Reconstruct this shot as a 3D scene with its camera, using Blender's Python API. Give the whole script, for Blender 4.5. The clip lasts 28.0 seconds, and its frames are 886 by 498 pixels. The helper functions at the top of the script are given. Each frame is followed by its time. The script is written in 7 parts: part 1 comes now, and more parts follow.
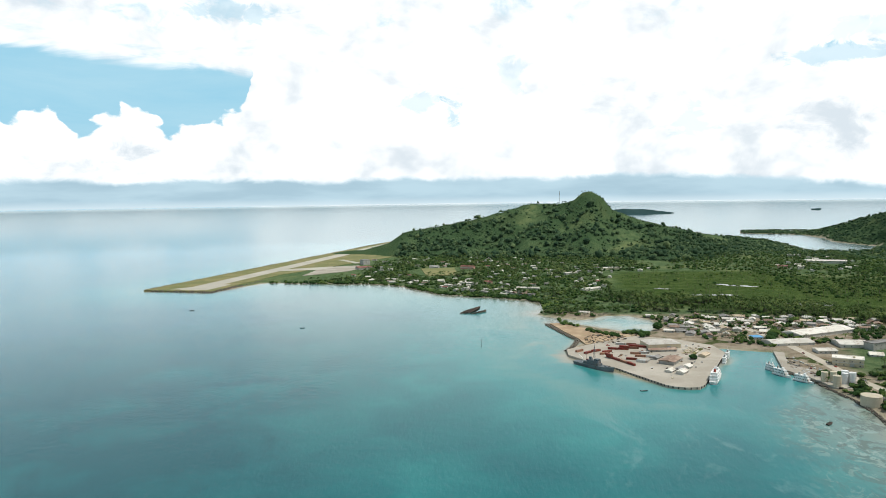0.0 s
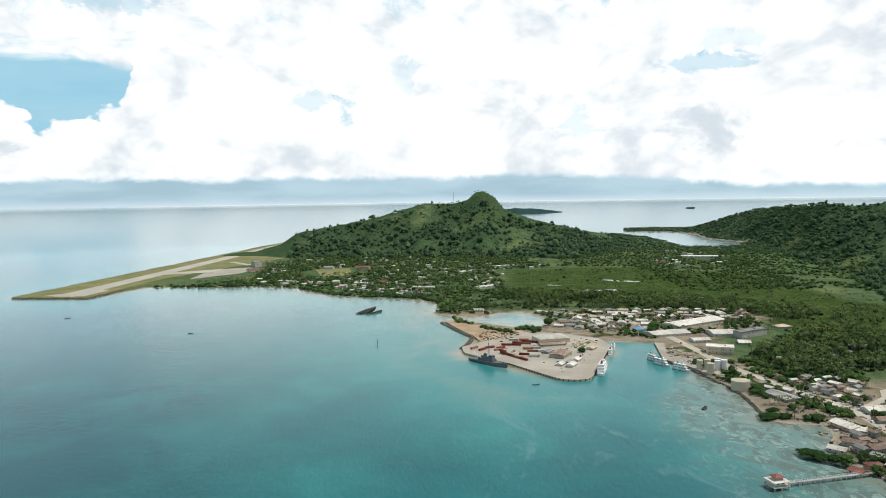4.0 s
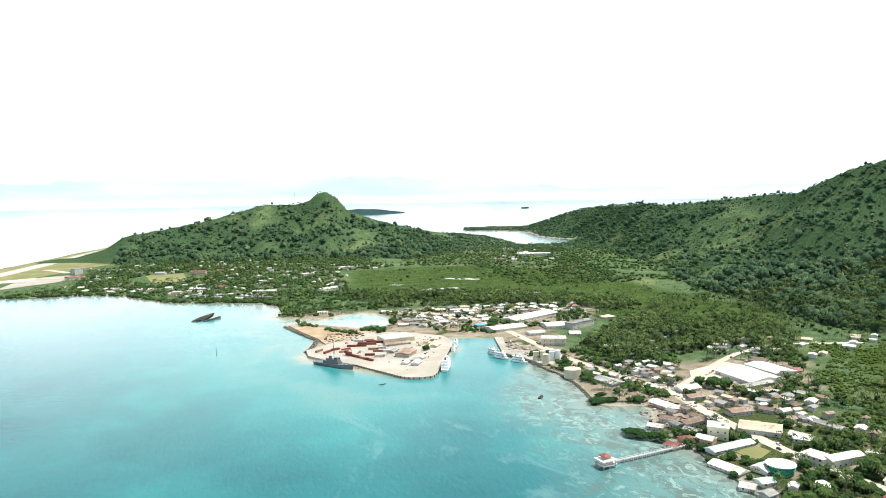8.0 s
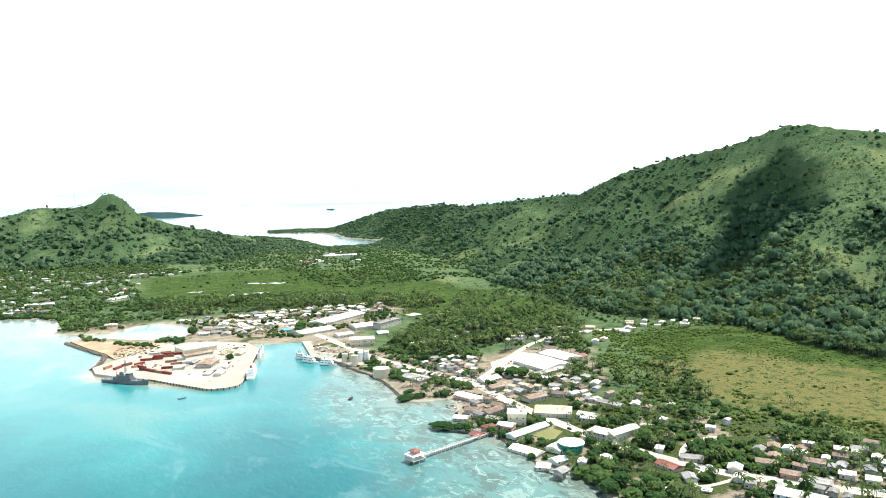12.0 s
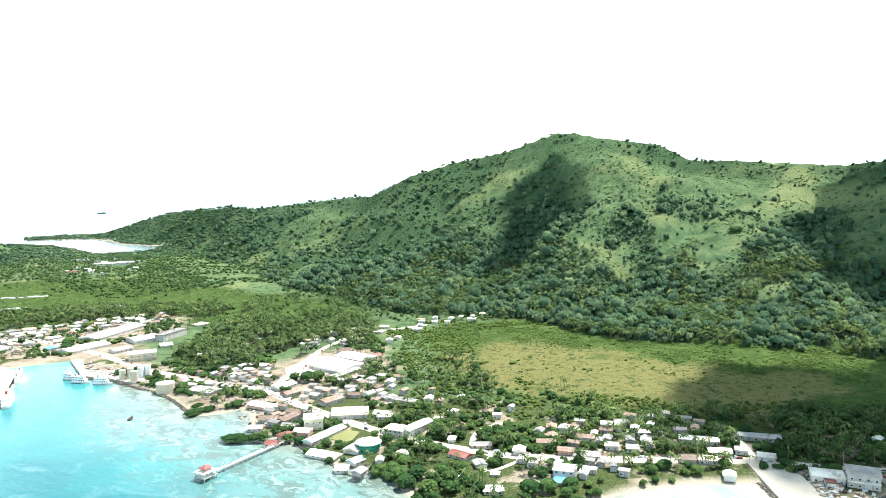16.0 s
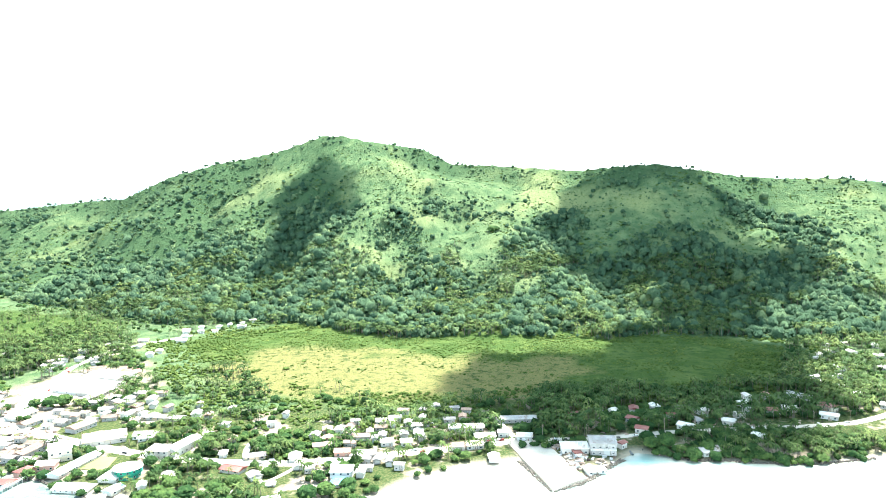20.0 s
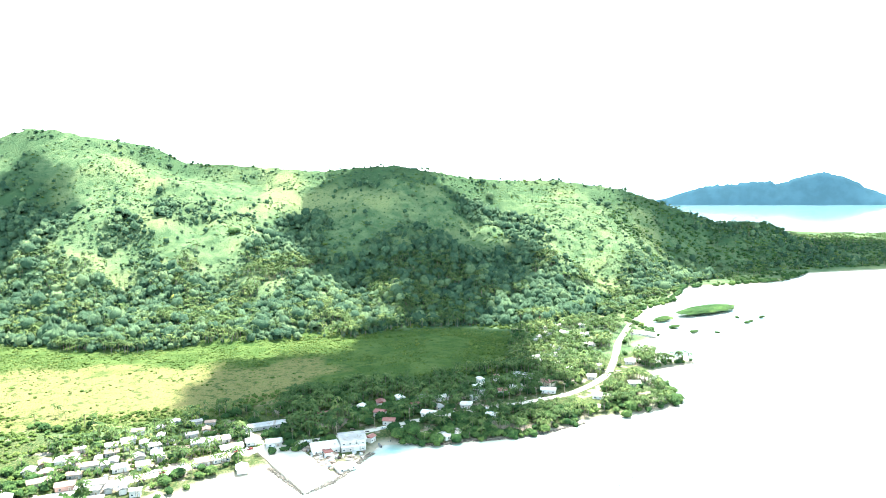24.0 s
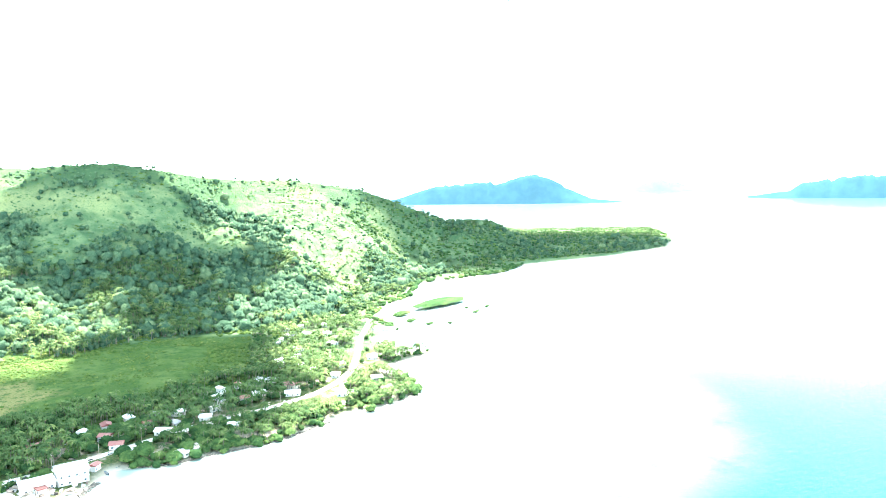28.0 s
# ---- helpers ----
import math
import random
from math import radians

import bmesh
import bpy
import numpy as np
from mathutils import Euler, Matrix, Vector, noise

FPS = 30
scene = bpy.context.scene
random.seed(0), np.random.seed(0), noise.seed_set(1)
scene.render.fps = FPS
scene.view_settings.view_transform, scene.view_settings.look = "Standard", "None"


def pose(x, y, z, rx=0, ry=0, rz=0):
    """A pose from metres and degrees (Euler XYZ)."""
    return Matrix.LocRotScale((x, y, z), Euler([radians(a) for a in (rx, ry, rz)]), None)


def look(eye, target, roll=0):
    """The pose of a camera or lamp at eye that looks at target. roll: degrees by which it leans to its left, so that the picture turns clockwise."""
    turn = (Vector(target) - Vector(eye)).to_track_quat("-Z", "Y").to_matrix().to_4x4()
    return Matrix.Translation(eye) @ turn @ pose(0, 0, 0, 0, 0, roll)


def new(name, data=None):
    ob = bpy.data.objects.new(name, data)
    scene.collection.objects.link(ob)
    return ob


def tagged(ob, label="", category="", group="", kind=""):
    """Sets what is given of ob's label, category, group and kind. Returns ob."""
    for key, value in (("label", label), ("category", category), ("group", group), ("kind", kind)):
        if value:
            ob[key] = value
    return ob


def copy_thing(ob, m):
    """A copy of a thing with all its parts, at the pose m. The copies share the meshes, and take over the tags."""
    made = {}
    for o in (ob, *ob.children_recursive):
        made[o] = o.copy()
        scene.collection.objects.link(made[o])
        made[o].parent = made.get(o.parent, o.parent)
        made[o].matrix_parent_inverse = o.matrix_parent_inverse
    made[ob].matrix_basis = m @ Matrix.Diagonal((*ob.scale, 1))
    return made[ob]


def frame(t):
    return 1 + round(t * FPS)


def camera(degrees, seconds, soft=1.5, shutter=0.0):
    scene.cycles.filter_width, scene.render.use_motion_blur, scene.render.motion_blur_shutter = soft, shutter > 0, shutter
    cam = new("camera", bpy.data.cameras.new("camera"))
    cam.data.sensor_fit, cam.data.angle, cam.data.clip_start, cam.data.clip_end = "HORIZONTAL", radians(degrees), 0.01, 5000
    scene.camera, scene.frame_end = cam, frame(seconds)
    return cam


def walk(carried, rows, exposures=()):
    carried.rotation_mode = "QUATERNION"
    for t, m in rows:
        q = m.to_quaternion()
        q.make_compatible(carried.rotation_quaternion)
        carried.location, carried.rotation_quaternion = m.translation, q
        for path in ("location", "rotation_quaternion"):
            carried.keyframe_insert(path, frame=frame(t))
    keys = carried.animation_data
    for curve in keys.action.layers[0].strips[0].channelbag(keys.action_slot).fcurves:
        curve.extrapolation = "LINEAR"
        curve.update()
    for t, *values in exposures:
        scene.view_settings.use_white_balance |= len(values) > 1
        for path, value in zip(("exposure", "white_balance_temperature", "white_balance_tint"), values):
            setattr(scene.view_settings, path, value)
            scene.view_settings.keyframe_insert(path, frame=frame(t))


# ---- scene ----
# The drone hovers at one point and turns to the right; azimuths run clockwise from +y.
EYE = (0.0, 0.0, 190.0)
cam = camera(64.45, 28.0, soft=0.8)
# seconds, azimuth, pitch and roll in degrees
ROWS = [
    (0.0, -0.00, -4.14, -0.80), (0.5, 0.65, -4.15, -0.80), (1.0, 1.53, -4.16, -0.80), (1.5, 2.52, -4.18, -0.80), (2.0, 3.57, -4.20, -0.81), (2.5, 4.65, -4.22, -0.82),
    (4.5, 9.90, -4.30, -0.87), (5.0, 11.22, -4.32, -0.88), (5.5, 12.63, -4.33, -0.90), (6.0, 14.04, -4.35, -0.91), (6.5, 15.60, -4.37, -0.93), (7.0, 17.37, -4.38, -0.94),
    (7.5, 19.30, -4.40, -0.96), (8.0, 21.29, -4.42, -0.97), (8.5, 23.28, -4.43, -0.98), (9.0, 25.24, -4.45, -1.00), (9.5, 27.21, -4.47, -1.01), (10.0, 29.15, -4.49, -1.01),
    (10.5, 31.10, -4.50, -1.02), (11.0, 33.08, -4.52, -1.03), (11.5, 35.04, -4.54, -1.03), (12.0, 37.01, -4.56, -1.03), (12.5, 38.96, -4.58, -1.03), (14.5, 47.24, -4.64, -1.01),
    (15.0, 49.37, -4.66, -1.00), (15.5, 51.57, -4.67, -0.99), (16.0, 53.82, -4.68, -0.98), (16.5, 56.06, -4.70, -0.97), (17.0, 58.29, -4.71, -0.96), (17.5, 60.51, -4.72, -0.95),
    (18.0, 62.76, -4.74, -0.93), (18.5, 65.02, -4.75, -0.92), (19.0, 67.33, -4.76, -0.91), (19.5, 69.84, -4.78, -0.90), (20.0, 72.35, -4.80, -0.89), (20.5, 74.88, -4.82, -0.88),
    (21.0, 77.39, -4.84, -0.87), (21.5, 79.95, -4.87, -0.86), (23.5, 90.41, -5.02, -0.84), (24.0, 93.03, -5.07, -0.84), (24.5, 95.70, -5.11, -0.83), (25.0, 98.33, -5.16, -0.83),
    (25.5, 100.96, -5.21, -0.82), (26.0, 103.61, -5.26, -0.81), (26.5, 106.24, -5.30, -0.79), (27.0, 108.86, -5.33, -0.77), (27.5, 111.47, -5.34, -0.74), (28.0, 114.06, -5.33, -0.71),
]


def heading(az, pitch):
    a, p = radians(az), radians(pitch)
    return Vector((math.sin(a) * math.cos(p), math.cos(a) * math.cos(p), math.sin(p)))


# seconds, stops, white balance
EXPOSURES = [(0.0, -0.4), (2.5, -0.4), (4.5, -0.5), (6.0, -0.35), (7.0, -0.05), (7.7, 0.4), (9.0, 0.58), (11.0, 0.78), (12.5, 0.68),
             (14.5, 0.6), (16.0, 1.2), (17.0, 1.55), (19.0, 2.03), (21.0, 2.38), (24.0, 2.58), (26.0, 3.08), (28.0, 3.42)]
EXPOSURES = [(t, stops, 6400 - 350 * min(max((t - 7) / 12, 0), 1), 10) for t, stops in EXPOSURES]
walk(cam, [(t, look(EYE, Vector(EYE) + heading(a, p), r)) for t, a, p, r in ROWS], EXPOSURES)

# ---------------------------------------------------------------- world and sun
SUN_AZ, SUN_EL = 104.0, 64.0
SUN_WAY = heading(SUN_AZ, SUN_EL)
sun = new("sun", bpy.data.lights.new("sun", "SUN"))
sun.data.energy, sun.data.angle, sun.data.color = 5.0, radians(0.5), (1.0, 0.95, 0.87)
sun.matrix_world = look((0, 0, 1500), Vector((0, 0, 1500)) - SUN_WAY)

world = bpy.data.worlds.new("sky")
scene.world = world
world.use_nodes = True


class Nodes:
    """Short calls for building a node tree."""

    def __init__(self, tree):
        self.tree = tree
        tree.nodes.clear()

    def add(self, kind, ins=None):
        node = self.tree.nodes.new(kind)
        for key, value in (ins or {}).items():
            self.put(node.inputs[key], value)
        return node

    def put(self, socket, value):
        if isinstance(value, bpy.types.NodeSocket):
            self.tree.links.new(value, socket)
        else:
            socket.default_value = value

    def math(self, op, a, b=0.0, c=0.0, clamp=False):
        n = self.add("ShaderNodeMath")
        n.operation, n.use_clamp = op, clamp
        for s, v in zip(n.inputs, (a, b, c)):
            self.put(s, v)
        return n.outputs[0]

    def mix(self, fac, a, b, mode="MIX"):
        n = self.add("ShaderNodeMix")
        n.data_type, n.blend_type = "RGBA", mode
        self.put(n.inputs[0], fac)
        for s, v in ((n.inputs[6], a), (n.inputs[7], b)):
            self.put(s, (*v, 1) if isinstance(v, tuple) and len(v) == 3 else v)
        return n.outputs[2]

    def noise(self, vector, scale, detail=4.0, rough=0.55, dist=0.0):
        return self.add("ShaderNodeTexNoise", {"Vector": vector, "Scale": scale, "Detail": detail, "Roughness": rough, "Distortion": dist}).outputs[0]

    def step(self, value, lo, hi, a=0.0, b=1.0):
        n = self.add("ShaderNodeMapRange", {0: value, 1: lo, 2: hi, 3: a, 4: b})
        n.interpolation_type = "SMOOTHSTEP"
        return n.outputs[0]

    def scaled(self, vector, x, y, z):
        return self.add("ShaderNodeMapping", {"Vector": vector, "Scale": (x, y, z)}).outputs[0]

    def attr(self, name):
        n = self.add("ShaderNodeAttribute")
        n.attribute_name = name
        return n.outputs["Fac"]


n = Nodes(world.node_tree)
sky = n.add("ShaderNodeTexSky")
sky.sky_type, sky.sun_disc, sky.dust_density = "NISHITA", False, 1.5
sky.sun_elevation, sky.sun_rotation = radians(SUN_EL), radians(SUN_AZ)
way = n.add("ShaderNodeTexCoord").outputs["Generated"]
up = n.add("ShaderNodeSeparateXYZ", {0: way}).outputs[2]
# cumulus heaps with cauliflower edges, a sheet of high cloud, gaps of blue between them, and a far band of blue rain haze
xyz = n.add("ShaderNodeSeparateXYZ", {0: way}).outputs
az_sky = n.math("MULTIPLY", n.math("ARCTAN2", xyz[0], xyz[1]), 57.2958)
el_sky = n.math("MULTIPLY", n.math("ARCSINE", xyz[2]), 57.2958)
flat = n.scaled(way, 1, 1, 1.5)
puffs = n.noise(flat, 15.0, 8.0, 0.6, 0.3)
heaps = n.add("ShaderNodeTexVoronoi", {"Vector": flat, "Scale": 24.0, "Detail": 2.0, "Roughness": 0.55})
heaps.feature = "SMOOTH_F1"
lump = n.math("SUBTRACT", 0.55, heaps.outputs["Distance"])
ragged = n.math("ADD", n.math("MULTIPLY", n.math("SUBTRACT", puffs, 0.5), 2.6), n.math("MULTIPLY", lump, 2.4))
# top of the heaps, in degrees above the horizon, along the azimuth
tops = n.add("ShaderNodeValToRGB", {0: n.math("MULTIPLY_ADD", az_sky, 1 / 40, 1.0)})
els = tops.color_ramp.elements
line = [(-40, 7.0), (-31, 6.3), (-28.4, 6.9), (-27.1, 5.4), (-24.2, 7.6), (-21.3, 5.7), (-19.5, 6.9), (-17.2, 6.5), (-15.4, 8.5), (-13.6, 15.0), (-8, 39.0)]
while len(els) < len(line):
    els.new(0.5)
for e, (a, v) in zip(els, line):
    e.position, e.color = a / 40 + 1, (v / 40, v / 40, v / 40, 1)
top = n.math("ADD", n.math("MULTIPLY", n.add("ShaderNodeSeparateColor", {0: tops.outputs[0]}).outputs[0], 40.0), ragged)
cumulus = n.step(n.math("SUBTRACT", el_sky, top), 0.22, -0.18)
streak = n.noise(n.scaled(way, 2, 2, 9), 3.2, 5.0, 0.6, 0.4)
sheet_low = n.math("MULTIPLY_ADD", streak, -3.0, n.math("MULTIPLY_ADD", az_sky, -0.045, 10.6))
veil = n.math("MULTIPLY", n.step(n.math("SUBTRACT", el_sky, sheet_low), -0.25, 0.6), n.step(streak, 0.30, 0.48, 0.62, 1.0))
cloud = n.math("MAXIMUM", cumulus, veil)


wisps = n.noise(flat, 26.0, 7.0, 0.62, 0.6)


def sky_spot(a, e, ra, re, lo, hi):
    """A ragged patch of the sky round an azimuth and a height, 1 at its middle."""
    u = n.math("POWER", n.math("MULTIPLY", n.math("SUBTRACT", az_sky, a), 1 / ra), 2.0)
    v = n.math("POWER", n.math("MULTIPLY", n.math("SUBTRACT", el_sky, e), 1 / re), 2.0)
    d = n.math("ADD", n.math("SQRT", n.math("ADD", u, v)), n.math("MULTIPLY", n.math("SUBTRACT", wisps, 0.5), 4.2))
    return n.step(d, hi, lo)


for a, e, ra, re, deep in ((-1.7, 7.5, 1.6, 0.8, 0.4), (0.9, 6.6, 1.3, 1.2, 0.6), (5.6, 9.6, 1.3, 1.9, 0.3), (28.8, 9.6, 3.2, 0.7, 0.55), (30.5, 11.2, 3.0, 0.8, 0.3), (19.5, 5.6, 1.8, 1.2, 0.3), (-16.0, 14.2, 3.5, 0.8, 0.5)):
    cloud = n.math("SUBTRACT", cloud, n.math("MULTIPLY", sky_spot(a, e, ra, re, 0.55, 1.15), deep), clamp=True)
base_line = n.add("ShaderNodeMapRange", {0: az_sky, 1: 22.0, 2: 34.0, 3: 1.5, 4: 0.5}).outputs[0]
edge = n.math("SUBTRACT", n.math("ADD", el_sky, n.math("MULTIPLY", n.math("SUBTRACT", puffs, 0.5), 1.6)), base_line)
low = n.step(edge, -0.25, 0.35)
cloud = n.math("MULTIPLY", cloud, low)
# overhead the cover breaks up into open blue
cloud = n.math("MULTIPLY", cloud, n.step(n.math("SUBTRACT", n.math("MULTIPLY_ADD", puffs, 0.5, 0.12), up), -0.05, 0.12))
shade = n.math("ADD", n.noise(flat, 9.0, 6.0, 0.55, 0.4), n.math("MULTIPLY", lump, 0.22))
for a, e, ra, re, deep in ((29.5, 4.6, 3.4, 1.5, 0.22), (-24.1, 3.7, 1.5, 1.0, 0.30), (39.5, 3.2, 3.0, 0.8, 0.24), (44.0, 11.5, 3.5, 1.6, 0.2), (-29.0, 2.6, 5.0, 0.8, 0.16), (14.0, 9.0, 4.0, 2.2, 0.08)):
    shade = n.math("SUBTRACT", shade, n.math("MULTIPLY", sky_spot(a, e, ra, re, -0.5, 1.5), deep))
white = n.mix(n.step(shade, 0.16, 0.52), (1.14, 1.26, 1.34), (1.85, 1.85, 1.82))
haze = n.mix(n.step(n.noise(n.scaled(way, 3, 3, 16), 1.7, 4.0, 0.55), 0.35, 0.65), (0.66, 0.93, 1.08), (0.84, 1.13, 1.27))
haze = n.mix(n.step(el_sky, -0.6, 0.25), (1.08, 1.30, 1.40), haze)
blue = n.mix(1.0, sky.outputs[0], (0.080, 0.075, 0.064), "MULTIPLY")
blue = n.mix(n.step(up, 0.26, 0.36, 0.85, 0.2), blue, n.mix(streak, (0.48, 1.08, 1.42), (0.86, 1.32, 1.52)))
clear = n.mix(low, haze, blue)
glow = n.mix(cloud, clear, white)
back = n.add("ShaderNodeBackground", {"Color": glow, "Strength": 0.85})
n.tree.links.new(back.outputs[0], n.add("ShaderNodeOutputWorld").inputs[0])

# ---------------------------------------------------------------- plan of the land
def lattice(ix, iy, seed):
    v = np.sin(ix * 127.1 + iy * 311.7 + seed * 74.7) * 43758.5453
    return v - np.floor(v)


def value_noise(x, y, seed=0):
    ix, iy = np.floor(x), np.floor(y)
    fx, fy = x - ix, y - iy
    fx, fy = fx * fx * (3 - 2 * fx), fy * fy * (3 - 2 * fy)
    a, b = lattice(ix, iy, seed), lattice(ix + 1, iy, seed)
    c, d = lattice(ix, iy + 1, seed), lattice(ix + 1, iy + 1, seed)
    return (a * (1 - fx) + b * fx) * (1 - fy) + (c * (1 - fx) + d * fx) * fy


def fbm(x, y, size, octaves=4, seed=0):
    """Fractal noise from 0 to 1, its largest lumps about size metres across."""
    total, gain, norm = 0.0, 1.0, 0.0
    for k in range(octaves):
        total = total + gain * value_noise(x / size * 2**k + 17 * k, y / size * 2**k - 9 * k, seed + k)
        norm += gain
        gain *= 0.5
    return total / norm


def smooth(lo, hi, v):
    u = np.clip((v - lo) / (hi - lo), 0, 1)
    return u * u * (3 - 2 * u)


# coast from the airfield southwards, in metres
AIRFIELD = [(-120, 3200), (-235, 3060), (-300, 2840), (-640, 1494), (-487, 1455), (-420, 1600)]
NORTH_SHORE = [(-402, 1612), (-320, 1592), (-243, 1580), (-166, 1570), (-113, 1540), (-61, 1478), (-13, 1392), (51, 1344),
               (104, 1322), (154, 1292), (176, 1245), (172, 1175), (152, 1128), (160, 1108), (190, 1081), (213, 1067), (256, 1104),
               (292, 1101), (316, 1057), (309, 1005), (280, 962), (258, 964), (240, 988), (204, 1027), (186, 1044), (172, 1036), (157, 1036), (150, 1030), (181, 904)]
HARBOUR = [(150, 853), (146, 826), (181, 749), (221, 684), (236, 676), (249, 677), (258, 688), (331, 824), (333, 862), (353, 847),
           (403, 825), (391, 800), (360, 738), (372, 705), (371, 676), (374, 625), (370, 588), (358, 548), (350, 526)]
TOWN_SHORE = [(364, 514), (385, 508), (381, 488), (362, 466), (350, 444), (352, 425), (354, 412), (349, 384), (342, 352), (341, 320),
              (343, 298), (330, 272), (318, 246), (330, 205), (372, 176), (404, 163), (440, 136), (468, 98), (441, 68),
              (446, 50), (492, 28), (508, 20), (508, 0), (503, -16), (509, -47), (512, -78), (519, -101), (542, -142)]
SOUTH_SHORE = [(552, -176), (577, -233), (622, -240), (664, -232), (694, -257), (718, -310), (732, -302), (722, -262), (760, -282), (800, -272), (836, -310), (885, -316),
               (946, -308), (1040, -360), (1100, -430), (1180, -470), (1240, -500), (1262, -600), (1300, -715), (1400, -826),
               (1452, -1112), (1572, -1409), (1900, -1760), (2299, -1975), (2471, -1614), (2809, -1345)]
FAR_SIDE = [(3400, -600), (3500, 600), (3400, 1700), (2900, 2600), (2350, 3150), (1950, 3200), (1751, 3178), (1646, 3219), (1552, 3280), (1400, 3300), (1350, 3185), (1461, 3105), (1560, 3040),
            (1560, 2860), (1505, 2702), (1531, 2444), (1383, 2285), (1203, 2290), (1233, 2422), (1282, 2600), (1307, 2803), (1290, 2960), (1100, 2940), (1000, 2880), (760, 2950), (400, 3090), (100, 3200)]
COAST = AIRFIELD + NORTH_SHORE + HARBOUR + TOWN_SHORE + SOUTH_SHORE + FAR_SIDE
# ridges: azimuth, distance, angle of the crest above the eye
NORTH_RIDGE = [(-30, 2500, -4.4), (-6.5, 2500, -4.2), (-4.4, 2500, -3.6), (-3.2, 2500, -2.75), (-0.5, 2550, -2.35), (2.3, 2600, -1.85), (5, 2650, -1.2),
               (7.1, 2700, -0.55), (9.4, 2700, -0.62), (10.6, 2650, -0.3), (11.2, 2650, 0.3), (11.9, 2650, 0.42), (12.7, 2650, -0.05),
               (13.5, 2680, -1.1), (15.8, 2750, -2.0), (20, 2800, -2.98), (24, 2900, -3.5), (26.5, 3300, -3.1)]
MAIN_RIDGE = [(28, 3350, -2.75), (29.5, 3350, -2.3), (31, 3300, -1.75), (32.8, 3150, -1.3), (37, 2650, -0.95), (39.3, 2550, -1.2), (41.5, 2450, -0.92), (46.2, 2200, -0.42),
              (48.2, 2050, -0.3), (51.3, 1950, 1.25), (54.7, 1900, 2.2), (57.5, 1850, 2.75), (59.5, 1800, 3.2), (62.9, 1750, 4.4),
              (64.7, 1730, 4.35), (66.8, 1700, 3.85), (70.9, 1700, 3.2), (73.1, 1700, 2.0), (77, 1680, 1.8), (83.3, 1620, 1.3)]
SOUTH_RIDGE = [(86, 1580, 1.55), (89.2, 1550, 1.72), (92.8, 1560, 1.1), (95.1, 1600, 0.65), (98, 1650, 0.4), (102.3, 1700, 0.3), (107.4, 1750, -0.5), (109.8, 1800, -1.35),
               (112.2, 1850, -2.4), (114.4, 1950, -3.1), (116.4, 2000, -2.98), (118, 2000, -3.2), (119.6, 2050, -4.0), (121, 2150, -4.5), (160, 2600, -4.1)]
FOOT = [(-30, 2420), (-6, 2380), (-3, 2250), (2, 2150), (12, 2120), (20, 2080), (23, 2400), (25.5, 3150), (28, 3080), (31, 2900), (33, 2500), (35, 2250), (38, 1850), (41, 1420), (47, 1180), (51, 1080),
        (60, 1030), (68, 900), (78, 880), (86, 890), (95, 950), (102, 960), (107, 1040), (111, 1300), (115, 1480), (119, 1620), (130, 2000), (160, 2300)]


def coast_distance(x, y, loop=COAST):
    """Metres from the shore line: positive on land."""
    best, inside = np.full(x.shape, 1e9), np.zeros(x.shape, bool)
    for (ax, ay), (bx, by) in zip(loop, loop[1:] + loop[:1]):
        dx, dy = bx - ax, by - ay
        u = np.clip(((x - ax) * dx + (y - ay) * dy) / (dx * dx + dy * dy), 0, 1)
        best = np.minimum(best, (x - ax - u * dx) ** 2 + (y - ay - u * dy) ** 2)
        if ay != by:
            inside ^= ((ay > y) != (by > y)) & (x < dx * (y - ay) / dy + ax)
    return np.where(inside, 1, -1) * np.sqrt(best)


def column(table, k, az):
    return np.interp(az, [row[0] for row in table], [row[k] for row in table])


def sea_level(r):
    """The sea lies flat round the island; its far reach is carried up to the horizon, which lies past the end of the world."""
    return 152.0 * np.clip((r - 2900) / 2000, 0, 1) ** 2


def hill(x, y):
    """Height of the hills over the coastal flat, and how far up the slope a place lies (0 foot, 1 crest)."""
    az, r = np.degrees(np.arctan2(x, y)), np.hypot(x, y)
    table = NORTH_RIDGE + MAIN_RIDGE + SOUTH_RIDGE
    far, rise, foot = column(table, 1, az), column(table, 2, az), column(FOOT, 1, az)
    foot = foot + 95 * (fbm(x, y, 130, 4, 5) - 0.5)
    crest = np.maximum(EYE[2] + far * np.tan(np.radians(rise)) + 1 - sea_level(far), 1)
    u = (r - foot) / (far - foot)
    up_side = np.clip(u, 0, 1)
    profile = 0.42 * up_side + 0.58 * up_side**1.8
    down = np.clip(1 - (u - 1) * 1.1, 0, 1)
    z = crest * np.where(u < 1, profile, down)
    free = np.clip(np.minimum(up_side, 1 - up_side) * 4, 0, 1) * (u < 1)
    gully = np.abs(fbm(x, y, 210, 4, 11) - 0.5) * 2
    spur = fbm(az * 14, r * 0.16, 60, 3, 23) - 0.5
    z = z + free * np.minimum(crest, 160) * (0.34 * (gully - 0.35) + 0.36 * spur)
    return np.maximum(z, 0), u


def land_height(x, y, shore=None):
    x, y = np.asarray(x, float), np.asarray(y, float)
    shore = coast_distance(x, y) if shore is None else shore
    flat = np.where(shore > 0, 2.0 * smooth(0, 14, shore), np.maximum(0.06 * shore, -6))
    return flat + sea_level(np.hypot(x, y)) + hill(x, y)[0] * smooth(0, 60, shore) + 0.5 * (fbm(x, y, 25, 3, 3) - 0.5) * smooth(5, 40, shore)


